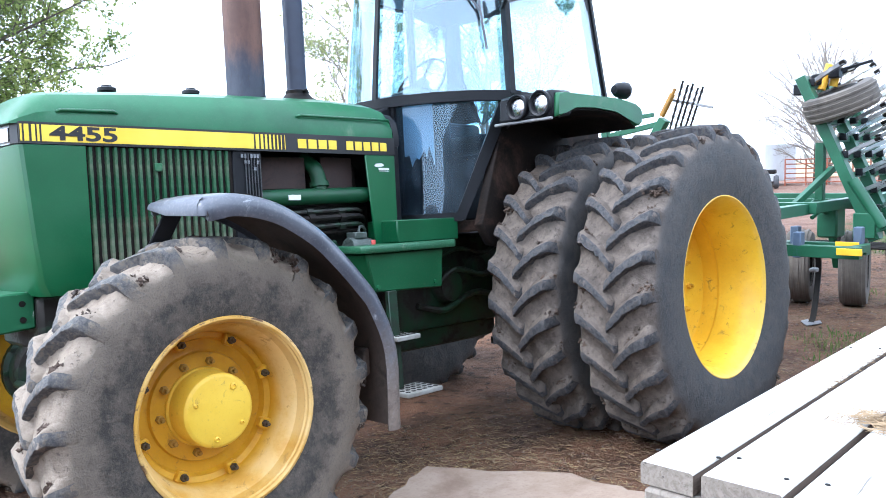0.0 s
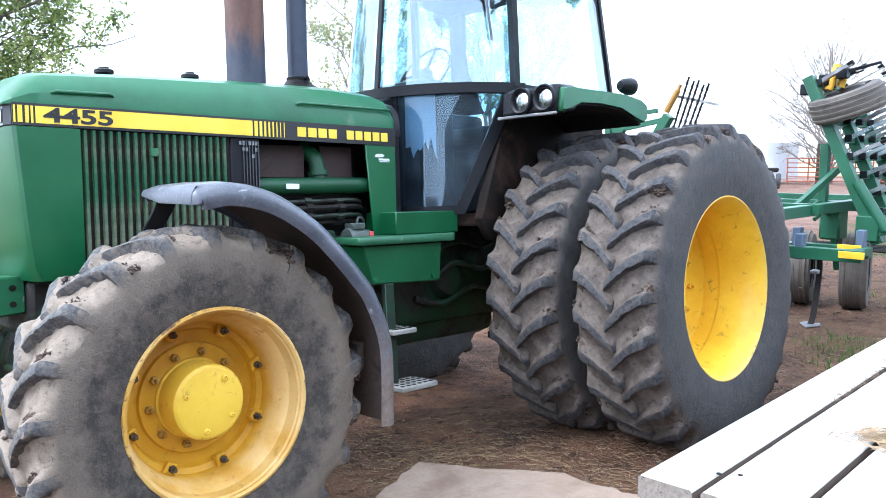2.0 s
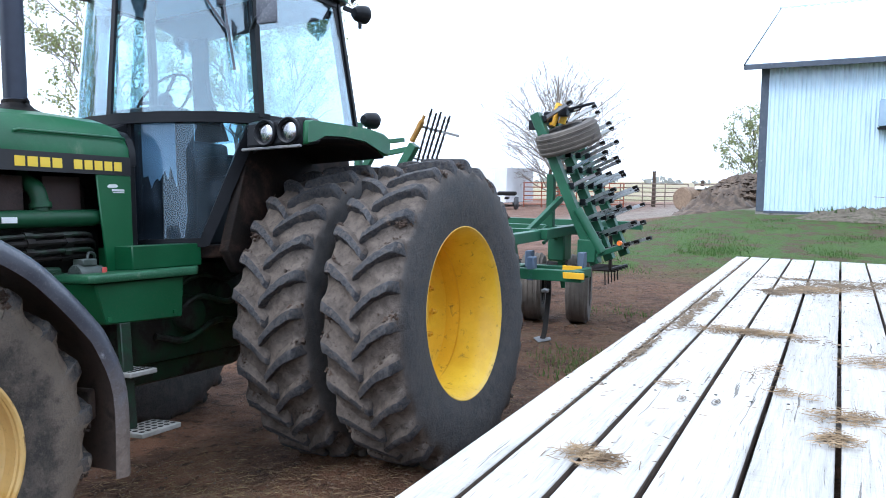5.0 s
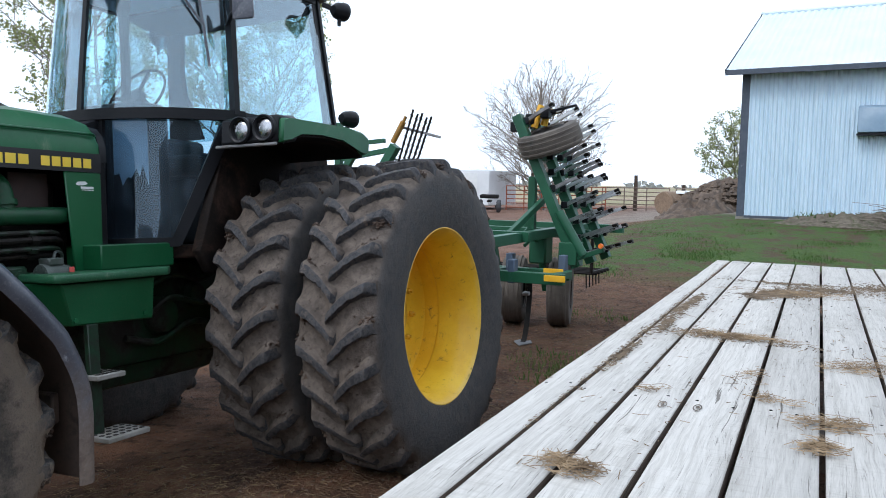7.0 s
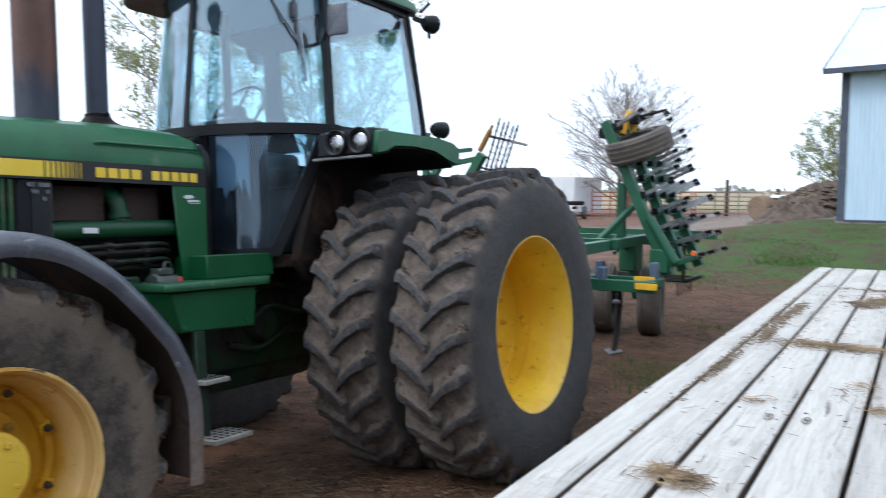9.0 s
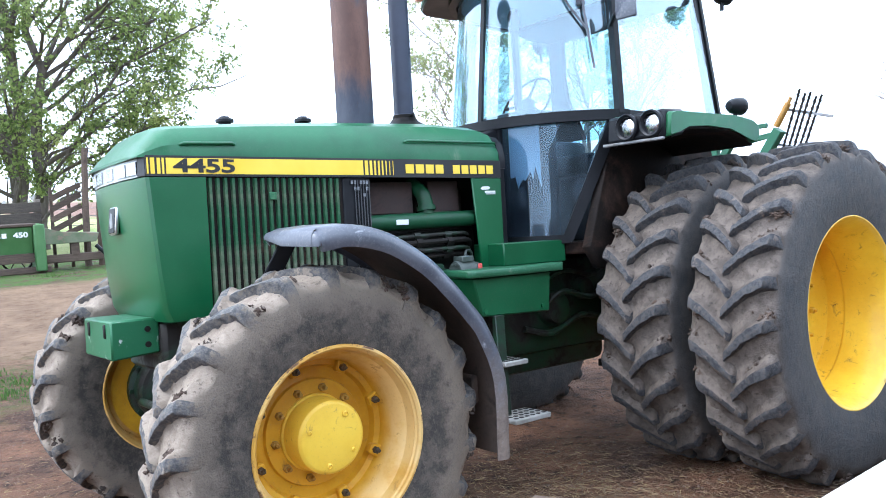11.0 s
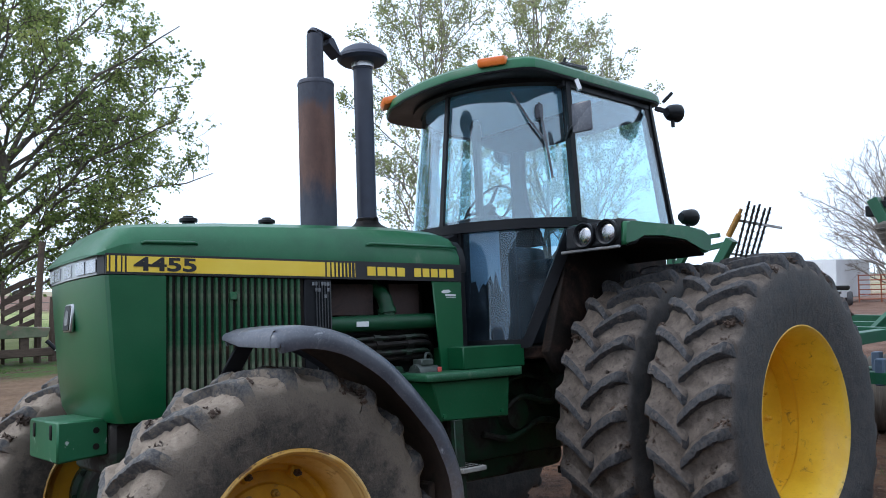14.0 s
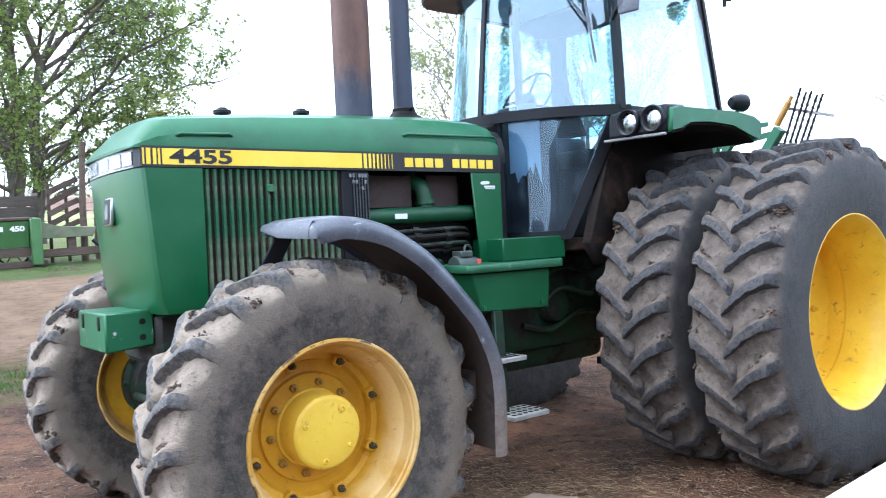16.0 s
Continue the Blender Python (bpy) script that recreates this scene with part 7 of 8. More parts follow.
bm = bmesh.new()
for k in range(5):
    tube(bm, [(9.0 + 0.16 * k, -0.85, 0.42), (9.0 + 0.16 * k, 2.4, 0.42)], 0.016, 6)
for y in (-0.8, -0.2, 0.6, 1.6, 2.3):
    bar(bm, (8.9, y, 0.45), (9.75, y, 0.43), 0.03, 0.03)
    bar(bm, (8.9, y, 0.46), (8.9, y, 1.05), 0.04, 0.04, up=(1, 0, 0))
    for k in range(5):
        tube(bm, [(9.0 + 0.16 * k, y + 0.1, 0.43), (9.04 + 0.16 * k, y + 0.1, 0.22)], 0.009, 5)
cult_part("rear_harrow", bm, IRON, "dark rear harrow bars")


# ---- corrugated shed ----
METAL_WHITE = surf("pale_galvanised_sheet", (0.56, 0.70, 0.80), (0.63, 0.76, 0.85), 0.45, 1.2, (0.42, 0.46, 0.48), (0.60, 0.9), 0.8, 0.05, 40, squash=(3, 3, 0.5))
METAL_ROOF = surf("galvanised_roof_sheet", (0.55, 0.66, 0.72), (0.63, 0.72, 0.77), 0.4, 0.8, (0.45, 0.47, 0.47), (0.62, 0.9), 0.6, 0.05, 40)
TRIM = surf("weathered_blue_grey_trim", (0.050, 0.066, 0.092), (0.085, 0.10, 0.13), 0.75, 5.0, (0.34, 0.36, 0.38), (0.60, 0.74), 7.0, 0.2, 60)
shed = thing("shed", "white corrugated metal shed with weathered dark trim", "shed", pose(25.2, -0.96, 0.0, 0, 0, -4.5))
BASE, TOPW, RISE, DEEP, SPAN = 0.72, 5.34, 2.55, 11.0, 16.0


def corrugated(u0, u1, v0, v1, put, pitch, depth):
    """A wavy sheet; put(u, v, d) gives the place."""
    bm2 = bmesh.new()
    n2 = max(2, int(round((u1 - u0) / pitch * 8)))
    a = []
    for i in range(n2 + 1):
        u = u0 + (u1 - u0) * i / n2
        d = depth * max(-1.0, min(1.0, 1.8 * math.sin(math.tau * (u - u0) / pitch)))
        a.append((bm2.verts.new(put(u, v0, d)), bm2.verts.new(put(u, v1, d))))
    for p2, q2 in zip(a, a[1:]):
        bm2.faces.new((p2[0], q2[0], q2[1], p2[1]))
    return bm2


k = 0
while k * 1.0 < SPAN - 0.01:
    u0, u1 = k * 1.0, (k + 1) * 1.0
    part("wall_sheet", corrugated(u0, u1, BASE, TOPW, lambda u, v, d: (-0.035 + d - 0.004 * (k % 2), -u, v), 0.125, 0.028), METAL_WHITE, shed, sharp=20)
    k += 1
bm = bmesh.new()
box(bm, (0.0, -SPAN, BASE), (0.10, 0.0, TOPW), 0)
box(bm, (DEEP - 0.1, -SPAN, BASE), (DEEP, 0.0, TOPW), 0)
prism(bm, [(0.0, BASE), (0.0, TOPW), (DEEP / 2, TOPW + RISE), (DEEP, TOPW), (DEEP, BASE)], -0.1, 0.0, 0.0)
prism(bm, [(0.0, BASE), (0.0, TOPW), (DEEP / 2, TOPW + RISE), (DEEP, TOPW), (DEEP, BASE)], -SPAN, -SPAN + 0.1, 0.0)
part("wall", bm, METAL_WHITE, shed)
bm = bmesh.new()
box(bm, (-0.06, -SPAN - 0.05, 0.35), (DEEP + 0.05, 0.05, BASE), 0.01)
part("foundation", bm, surf("concrete_footing", (0.22, 0.21, 0.19), (0.30, 0.28, 0.25), 0.9, 4.0, (0.1, 0.09, 0.07), (0.5, 0.7), 3.0, 0.3, 40), shed, "grey footing")
bm = bmesh.new()
box(bm, (-0.075, -0.20, BASE - 0.02), (-0.045, 0.03, TOPW), 0.006)
part("corner_board", bm, TRIM, shed, "dark corner board")
bm = bmesh.new()
box(bm, (-0.075, -SPAN, BASE - 0.06), (-0.05, -0.2, BASE + 0.01), 0.006)
part("base_board", bm, TRIM, shed)
slope = math.atan2(RISE, DEEP / 2)
for s in (0, 1):
    def put_roof(u, v, d):
        x = -0.55 + v * (DEEP / 2 + 0.55)
        z = TOPW + 0.06 + (x / (DEEP / 2)) * RISE + d
        return ((x if s == 0 else DEEP - x), 0.45 - u, z)
    for j in range(int((SPAN + 0.9) / 1.3)):
        part("roof_sheet", corrugated(j * 1.3, (j + 1) * 1.3, 0.0, 1.0, put_roof, 0.2168, 0.02), METAL_ROOF, shed, sharp=80)
bm = bmesh.new()
box(bm, (-0.56, -SPAN - 0.4, TOPW - 0.36), (-0.51, 0.46, TOPW - 0.20), 0.006)
bmesh.ops.translate(bm, verts=bm.verts, vec=(0, 0, 0.02))
part("fascia_board", bm, TRIM, shed, "peeling fascia board under the eave")
bm = bmesh.new()
box(bm, (-0.52, -SPAN - 0.4, TOPW - 0.22), (0.0, 0.42, TOPW - 0.19), 0.0)
part("soffit", bm, TRIM, shed)
bm = bmesh.new()
for s in (-1, 1):
    bar(bm, (-0.55, 0.45, TOPW - 0.24), (DEEP / 2, 0.45, TOPW + RISE), 0.04, 0.14, 0.004)
    bar(bm, (DEEP + 0.55, 0.45, TOPW - 0.24), (DEEP / 2, 0.45, TOPW + RISE), 0.04, 0.14, 0.004)
part("rake_board", bm, TRIM, shed)
bm = bmesh.new()
tube(bm, [(DEEP / 2, 0.5, TOPW + RISE + 0.08), (DEEP / 2, -SPAN - 0.4, TOPW + RISE + 0.08)], 0.07, 8)
part("ridge_cap", bm, METAL_ROOF, shed)
bm = bmesh.new()
prism(bm, [(-0.05, 4.02), (-0.35, 3.95), (-0.42, 3.22), (-0.05, 3.18)], -4.9, -3.22, 0.02)
hood_box = part("fan_hood", bm, surf("blue_grey_metal", (0.16, 0.25, 0.34), (0.22, 0.31, 0.40), 0.4, 2.0, (0.12, 0.13, 0.13), (0.6, 0.8), 3.0, 0.1, 50), shed, "blue-grey metal fan hood on the wall")
bm = bmesh.new()
box(bm, (-0.43, -4.92, 3.14), (-0.04, -3.20, 3.19), 0.01)
part("hood_lip", bm, BLACK, hood_box)


# ---- trees ----
BARK = surf("grey_brown_bark", (0.13, 0.105, 0.085), (0.07, 0.056, 0.046), 0.9, 6.0, (0.19, 0.17, 0.14), (0.55, 0.75), 8.0, 0.7, 25, squash=(1, 1, 0.25))


def leaf_material(name, c1, c2, c3):
    m, n, l, p = node_mat(name)
    rnd = n.new("ShaderNodeNewGeometry").outputs["Random Per Island"]
    pos = n.new("ShaderNodeTexCoord").outputs["Object"]
    col = mix_col(n, l, ramp(n, l, rnd, 0.0, 0.8), c1, c2)
    col = mix_col(n, l, ramp(n, l, noise_tex(n, l, pos, 0.5, 3.0), 0.5, 0.7), col, c3)
    l.new(col, p.inputs["Base Color"])
    p.inputs["Roughness"].default_value = 0.55
    tl = n.new("ShaderNodeBsdfTranslucent")
    l.new(col, tl.inputs[0])
    mx = n.new("ShaderNodeMixShader")
    mx.inputs[0].default_value = 0.55
    l.new(p.outputs[0], mx.inputs[1])
    l.new(tl.outputs[0], mx.inputs[2])
    l.new(mx.outputs[0], n["Material Output"].inputs["Surface"])
    return m


LEAF = leaf_material("spring_leaves", (0.10, 0.145, 0.042), (0.27, 0.34, 0.10), (0.40, 0.43, 0.15))
BARK_MID = surf("grey_tree_bark", (0.21, 0.18, 0.15), (0.13, 0.11, 0.09), 0.9, 6.0, (0.25, 0.23, 0.19), (0.55, 0.75), 8.0, 0.6, 25, squash=(1, 1, 0.25))
BARK_PALE = surf("pale_grey_bark", (0.30, 0.26, 0.225), (0.21, 0.18, 0.15), 0.9, 6.0, bump=0.4)
LEAF_PALE = leaf_material("pale_new_leaves", (0.26, 0.30, 0.13), (0.38, 0.42, 0.19), (0.44, 0.43, 0.22))
BUDS = leaf_material("brown_buds", (0.16, 0.14, 0.09), (0.22, 0.20, 0.12), (0.20, 0.21, 0.12))


def limb(rng2, start, target, radius, tip, bow, wob, n2):
    """A bowed, uneven limb as a line of points with radii."""
    a, c = Vector(start), Vector(target)
    size = (c - a).length
    b = a.lerp(c, 0.45) + Vector((0, 0, bow * size))
    pts, rad2 = [], []
    for i in range(n2 + 1):
        f = i / n2
        p2 = a * (1 - f) ** 2 + b * 2 * f * (1 - f) + c * f * f
        if i:
            p2 += Vector((rng2.gauss(0, 1), rng2.gauss(0, 1), rng2.gauss(0, 1))) * wob * size
        pts.append(p2)
        rad2.append(radius + (tip - radius) * f ** 0.8)
    return pts, rad2


def along(pts, f):
    k2 = min(len(pts) - 2, int(f * (len(pts) - 1)))
    g = f * (len(pts) - 1) - k2
    return pts[k2].lerp(pts[k2 + 1], g), (pts[k2 + 1] - pts[k2]).normalized(), k2


def tree(name, at, trunks, middle, reach, radius, counts, leaves, leaf_size, leaf_mat, bark, label, seed, fork=(0.15, 0.5), low=-0.9, thin=0.008, upward=0.25, spray=0.07, bow=0.10):
    """A tree whose limbs reach towards the skin of an uneven crown; leaves sit along the twigs."""
    rng2 = random.Random(seed)
    x, y = at
    root = thing(name, label, "tree", Matrix.Translation((x, y, ground_z(x, y) - 0.1)))
    mid, ext = Vector(middle), Vector(reach)

    def inside(p2):
        q2 = Vector(((p2.x - mid.x) / ext.x, (p2.y - mid.y) / ext.y, (p2.z - mid.z) / ext.z))
        return q2.length < 0.93 + 0.30 * noise.noise(q2 * 2.2 + Vector((seed, 0, 0)))
    lines, twigs = [], []
    stems = []
    for s in range(trunks):
        a = s * math.tau / trunks + rng2.uniform(0, 0.7)
        lean = 0.0 if trunks == 1 else rng2.uniform(0.05, 0.18)
        top = Vector((mid.x * 0.8 + lean * ext.x * 1.4 * math.cos(a), mid.y * 0.8 + lean * ext.y * 1.4 * math.sin(a), mid.z + ext.z * rng2.uniform(0.35, 0.7)))
        o = 0.0 if trunks == 1 else radius * 1.1
        pts, rad2 = limb(rng2, (o * math.cos(a), o * math.sin(a), 0), top, radius, radius * 0.22, 0.03, 0.012, 9)
        rad2[0] *= 1.35
        lines.append((pts, rad2, 9))
        stems.append((pts, rad2))
    n1, n2, n3, n4 = counts
    for k in range(n1):
        h = low + (1 - low) * (k + 0.5) / n1
        a = k * 2.39996 + rng2.uniform(-0.3, 0.3)
        q2 = math.sqrt(max(0.0, 1 - h * h))
        target = mid + Vector((ext.x * q2 * math.cos(a), ext.y * q2 * math.sin(a), ext.z * h)) * rng2.uniform(0.72, 0.98)
        stem, srad = min(stems, key=lambda s: (along(s[0], 0.6)[0] - target).length + rng2.uniform(0, 2))
        f = min(0.97, fork[0] + (fork[1] - fork[0]) * (h - low) / (1 - low) * 1.5 + rng2.uniform(-0.06, 0.08))
        start, d, i = along(stem, max(0.05, f))
        size = (target - start).length
        r1 = min(srad[i] * 0.6, 0.011 * size + 0.010)
        pts, rad2 = limb(rng2, start, target, r1, thin * 1.5, bow, 0.016, 7)
        lines.append((pts, rad2, 6))
        for j in range(n2):
            f = 0.22 + 0.78 * (j + rng2.random()) / n2
            p2, d, i = along(pts, min(f, 0.999))
            side = d.orthogonal().normalized()
            side.rotate(Matrix.Rotation(rng2.uniform(0, math.tau), 3, d))
            way = (d * 0.75 + side * rng2.uniform(0.6, 1.1) + Vector((0, 0, upward))).normalized()
            l2 = size * rng2.uniform(0.22, 0.42) * (1.15 - 0.6 * f)
            if not inside(p2 + way * l2):
                l2 *= 0.5
                if not inside(p2 + way * l2):
                    continue
            pts2, rad3 = limb(rng2, p2, p2 + way * l2, max(thin, rad2[i] * 0.6), thin, 0.05, 0.03, 4)
            lines.append((pts2, rad3, 4))
            for m2 in range(n3):
                f2 = 0.15 + 0.85 * (m2 + rng2.random()) / n3
                p3, d3, i3 = along(pts2, min(f2, 0.999))
                side = d3.orthogonal().normalized()
                side.rotate(Matrix.Rotation(rng2.uniform(0, math.tau), 3, d3))
                way3 = (d3 * 0.8 + side * rng2.uniform(0.5, 1.0) + Vector((0, 0, upward * 0.8))).normalized()
                l3 = l2 * rng2.uniform(0.3, 0.6)
                end = p3 + way3 * l3
                if not inside(end):
                    continue
                pts3, rad4 = limb(rng2, p3, end, thin * 0.9, thin * 0.6, 0.04, 0.04, 3)
                lines.append((pts3, rad4, 3))
                twigs.append(pts3)
                for q3 in range(n4):
                    p4, d4, i4 = along(pts3, rng2.uniform(0.2, 0.95))
                    side = d4.orthogonal().normalized()
                    side.rotate(Matrix.Rotation(rng2.uniform(0, math.tau), 3, d4))
                    end = p4 + (d4 * 0.9 + side * 0.8).normalized() * l3 * rng2.uniform(0.4, 0.7)
                    pts4, rad5 = limb(rng2, p4, end, thin * 0.65, thin * 0.5, 0.02, 0.03, 2)
                    lines.append((pts4, rad5, 3))
                    twigs.append(pts4)
    verts, faces = [], []
    for pts, rad2, dep in lines:
        n5 = 9 if dep == 9 else 6 if dep == 6 else 4 if dep == 4 else 3
        side = None
        base = len(verts)
        for i, p2 in enumerate(pts):
            d = (pts[min(i + 1, len(pts) - 1)] - pts[max(i - 1, 0)]).normalized()
            side = d.orthogonal().normalized() if side is None else (side - d * side.dot(d)).normalized()
            up = d.cross(side)
            for k2 in range(n5):
                a = k2 * math.tau / n5
                verts.append(p2 + (side * math.cos(a) + up * math.sin(a)) * rad2[i])
        for i in range(len(pts) - 1):
            for k2 in range(n5):
                a, b = base + i * n5 + k2, base + i * n5 + (k2 + 1) % n5
                faces.append((a, b, b + n5, a + n5))
    raw("trunk", [tuple(v) for v in verts], faces, bark, root, "branching trunk", smooth=True)
    verts, faces = [], []
    full = [rng2.uniform(0.2, 1.6) for _ in twigs]
    for pts, share in zip(twigs, full):
        for k2 in range(int(leaves * share / len(twigs) + rng2.random())):
            c, d, i = along(pts, rng2.uniform(0.15, 0.999))
            c = c + Vector((rng2.gauss(0, spray), rng2.gauss(0, spray), rng2.gauss(-0.3 * spray, spray)))
            u = (Vector((rng2.gauss(0, 1), rng2.gauss(0, 1), rng2.gauss(-0.35, 0.7))) + d * 0.6).normalized()
            v = u.orthogonal().normalized()
            v.rotate(Matrix.Rotation(rng2.uniform(0, math.tau), 3, u))
            s2 = leaf_size * rng2.uniform(0.6, 1.3)
            w2 = u.cross(v) * s2 * 0.12
            i = len(verts)
            verts += [c, c + u * s2 * 0.5 + v * s2 * 0.36 + w2, c + u * s2, c + u * s2 * 0.5 - v * s2 * 0.36 + w2]
            faces.append((i, i + 1, i + 2, i + 3))
    raw("crown", [tuple(v) for v in verts], faces, leaf_mat, root, "crown of small leaves")
    return root


tree("tree", (3.8, 24.0), 3, (0.2, 0, 7.2), (7.6, 6.2, 6.4), 0.26, (46, 10, 8, 1), 70000, 0.125, LEAF, BARK, "large spreading spring tree behind the old grain drill", 4, (0.08, 0.5), -0.75, 0.009)
tree("tree", (-4.5, 28.0), 3, (0, 0, 6.4), (6.0, 5.5, 5.4), 0.25, (28, 10, 8, 1), 34000, 0.15, LEAF, BARK_MID, "leafy spring tree beyond the wooden fence", 9, (0.1, 0.5), -0.8, 0.009)
tree("tree", (16.6, 17.5), 2, (0, 0, 8.6), (3.4, 3.2, 6.0), 0.09, (34, 9, 6, 1), 15000, 0.11, LEAF_PALE, BARK_PALE, "tall tree with thin new leaves behind the tractor", 14, (0.15, 0.6), -0.9, 0.008, 0.45)
tree("tree", (21.4, 16.6), 2, (0, 0, 8.8), (3.8, 3.4, 6.4), 0.10, (36, 9, 6, 1), 17000, 0.11, LEAF_PALE, BARK_PALE, "tall tree with thin new leaves behind the tractor cab", 15, (0.15, 0.6), -0.9, 0.008, 0.45)
tree("tree", (25.8, 17.6), 1, (0, 0, 8.0), (3.0, 3.0, 5.4), 0.09, (28, 9, 6, 1), 10000, 0.11, LEAF_PALE, BARK_PALE, "tall tree with sparse new leaves in the far row", 16, (0.2, 0.6), -0.9, 0.008, 0.45)
tree("tree", (45.0, 12.2), 2, (0, 0, 4.9), (5.2, 5.3, 4.8), 0.13, (50, 11, 7, 1), 2600, 0.06, BUDS, BARK_PALE, "bare round-crowned tree beyond the cultivator", 23, (0.06, 0.4), -0.6, 0.0075, 0.35, 0.06)
tree("tree", (41.0, 0.6), 4, (0, 0, 2.8), (2.2, 2.4, 2.7), 0.06, (26, 8, 6, 1), 9000, 0.10, LEAF_PALE, BARK, "small budding tree beside the shed", 31, (0.04, 0.4), -0.9, 0.008, 0.4, 0.06)


# ---- grain drill, old fence and posts on the far side of the yard ----
DRILL_GREEN = surf("faded_drill_green", (0.045, 0.125, 0.036), (0.070, 0.160, 0.055), 0.55, 2.0, (0.15, 0.14, 0.08), (0.60, 0.85), 2.5, 0.1, 60)
drill = thing("grain_drill", "old faded green grain drill parked by the fence", "grain drill", pose(0, 15.9, 0, 0, 0, -4))
bm = bmesh.new()
prism(bm, [(-0.35, 1.02), (0.35, 1.02), (0.22, 0.42), (-0.22, 0.42)], -2.6, 2.28, 0.02, plane="yz")
hopper = part("hopper", bm, DRILL_GREEN, drill, "faded green seed hopper")
bm = bmesh.new()
box(bm, (-2.65, -0.40, 1.02), (2.35, 0.40, 1.08), 0.015)
part("lid", bm, BROWN_WOOD, hopper, "weathered grey lid")
x = 1.05
for k in range(6):
    if k == 4:
        x += 0.06
    bm = bmesh.new()
    box(bm, (x, -0.365, 0.80), (x + 0.085, -0.30, 0.90), 0.0)
    part("name_block", bm, DECAL_WHITE, hopper)
    x += 0.115
lettering("model_number", "450", 0.15, 1.25, DECAL_WHITE, hopper, Matrix.Translation((x + 0.10, -0.352, 0.80)) @ Matrix.Rotation(radians(90), 4, "X"), 0.006)
bm = bmesh.new()
box(bm, (2.28, -0.45, 0.05), (2.50, 0.45, 1.06), 0.02)
part("end_plate", bm, DRILL_GREEN, drill, "green end plate")
bm = bmesh.new()
box(bm, (-2.6, -0.30, 0.24), (2.3, -0.2, 0.44), 0.01)
box(bm, (-2.6, -0.32, 0.0), (2.6, -0.18, 0.14), 0.02)
part("lower_frame", bm, BROWN_WOOD, drill, "grey lower frame")
bm = bmesh.new()
prism(bm, [(2.50, 0.60), (3.55, 0.60), (3.62, 0.80), (2.9, 0.84), (2.50, 0.98)], -0.30, 0.2, 0.01)
part("side_chute", bm, surf("peeling_chute_paint", (0.15, 0.155, 0.10), (0.085, 0.12, 0.06), 0.7, 3.0, (0.19, 0.13, 0.10), (0.48, 0.62), 4.0, 0.2, 60), drill, "peeling green side chute")
bm = bmesh.new()
box(bm, (2.5, -0.25, 0.18), (3.7, -0.12, 0.36), 0.02)
box(bm, (3.02, -0.25, 0.3), (3.2, -0.1, 0.62), 0.01)
part("skid", bm, BROWN_WOOD, drill)
bm = bmesh.new()
tube(bm, [(3.52, -0.35, 0.52), (3.85, -0.45, 0.16)], 0.045, 10)
tube(bm, [(3.80, -0.44, 0.20), (3.95, -0.46, 0.05)], 0.07, 10)
part("lever", bm, BLACK, drill, "dark lever")
bm = bmesh.new()
tube(bm, [(3.70, -0.405, 0.33), (3.76, -0.42, 0.27)], 0.049, 10)
part("white_band", bm, DECAL_WHITE, drill)
for x in (-1.8, 0.2, 2.0):
    bm = bmesh.new()
    lathe(bm, [(0.30, -0.05), (0.34, -0.05), (0.34, 0.05), (0.30, 0.05)], 28, "y", (x, 0.25, 0.34), closed=True)
    lathe(bm, [(0.0, -0.05), (0.06, -0.05), (0.06, 0.05), (0.0, 0.05)], 12, "y", (x, 0.25, 0.34))
    for k in range(6):
        a = k * math.tau / 6
        tube(bm, [(x, 0.25, 0.34), (x + 0.31 * math.cos(a), 0.25, 0.34 + 0.31 * math.sin(a))], 0.012, 5)
    part("wheel", bm, IRON, drill)

OLD_DARK = wood_material("dark_old_boards", (0.085, 0.070, 0.056), (0.050, 0.041, 0.034), (0.03, 0.025, 0.02), 0.25)
crib = thing("wooden_bin", "old grey plank bin behind the drill", "bin", pose(0.4, 16.9, 0))
for k in range(4):
    bm = bmesh.new()
    box(bm, (-3.4, -0.03, 0.55 + 0.25 * k), (2.35, 0.03, 0.78 + 0.25 * k), 0.006)
    part("board", bm, OLD_DARK, crib)
for x in (-3.3, -1.4, 0.5, 2.3):
    bm = bmesh.new()
    box(bm, (x - 0.06, 0.03, ground_z(x, 16.9) - 0.1), (x + 0.06, 0.15, 1.6), 0.01)
    part("post", bm, OLD_WOOD, crib)


def post(x, y, h, r, label, lean=0.0):
    bm2 = bmesh.new()
    z = ground_z(x, y)
    tube(bm2, [(0, 0, -0.15), (lean * 0.3, 0, h * 0.5), (lean, 0.02, h)], [r * 1.1, r, r * 0.9], 9)
    clouded(bm2, 0.012, 3.0, x)
    ob = part("fence_post", bm2, BROWN_WOOD)
    ob.location = (x, y, z)
    return tagged(ob, label, "post", "fence posts")


post(3.48, 16.0, 2.72, 0.075, "tall weathered round wooden post", 0.10)
post(3.84, 16.1, 1.46, 0.10, "thick short wooden post", 0.03)
gate = thing("wooden_gate", "weathered wooden stock gate with slanting boards", "gate", pose(2.80, 16.15, 0))
for k in range(5):
    bm = bmesh.new()
    z = 0.62 + 0.24 * k
    bar(bm, (0, 0, z), (0.42, -0.01, z + 0.21), 0.03, 0.13, 0.006)
    bar(bm, (0.40, -0.01, z + 0.20), (0.66, -0.02, z + 0.31 + 0.02 * (k % 2)), 0.03, 0.12, 0.006)
    part("board", bm, BROWN_WOOD, gate)
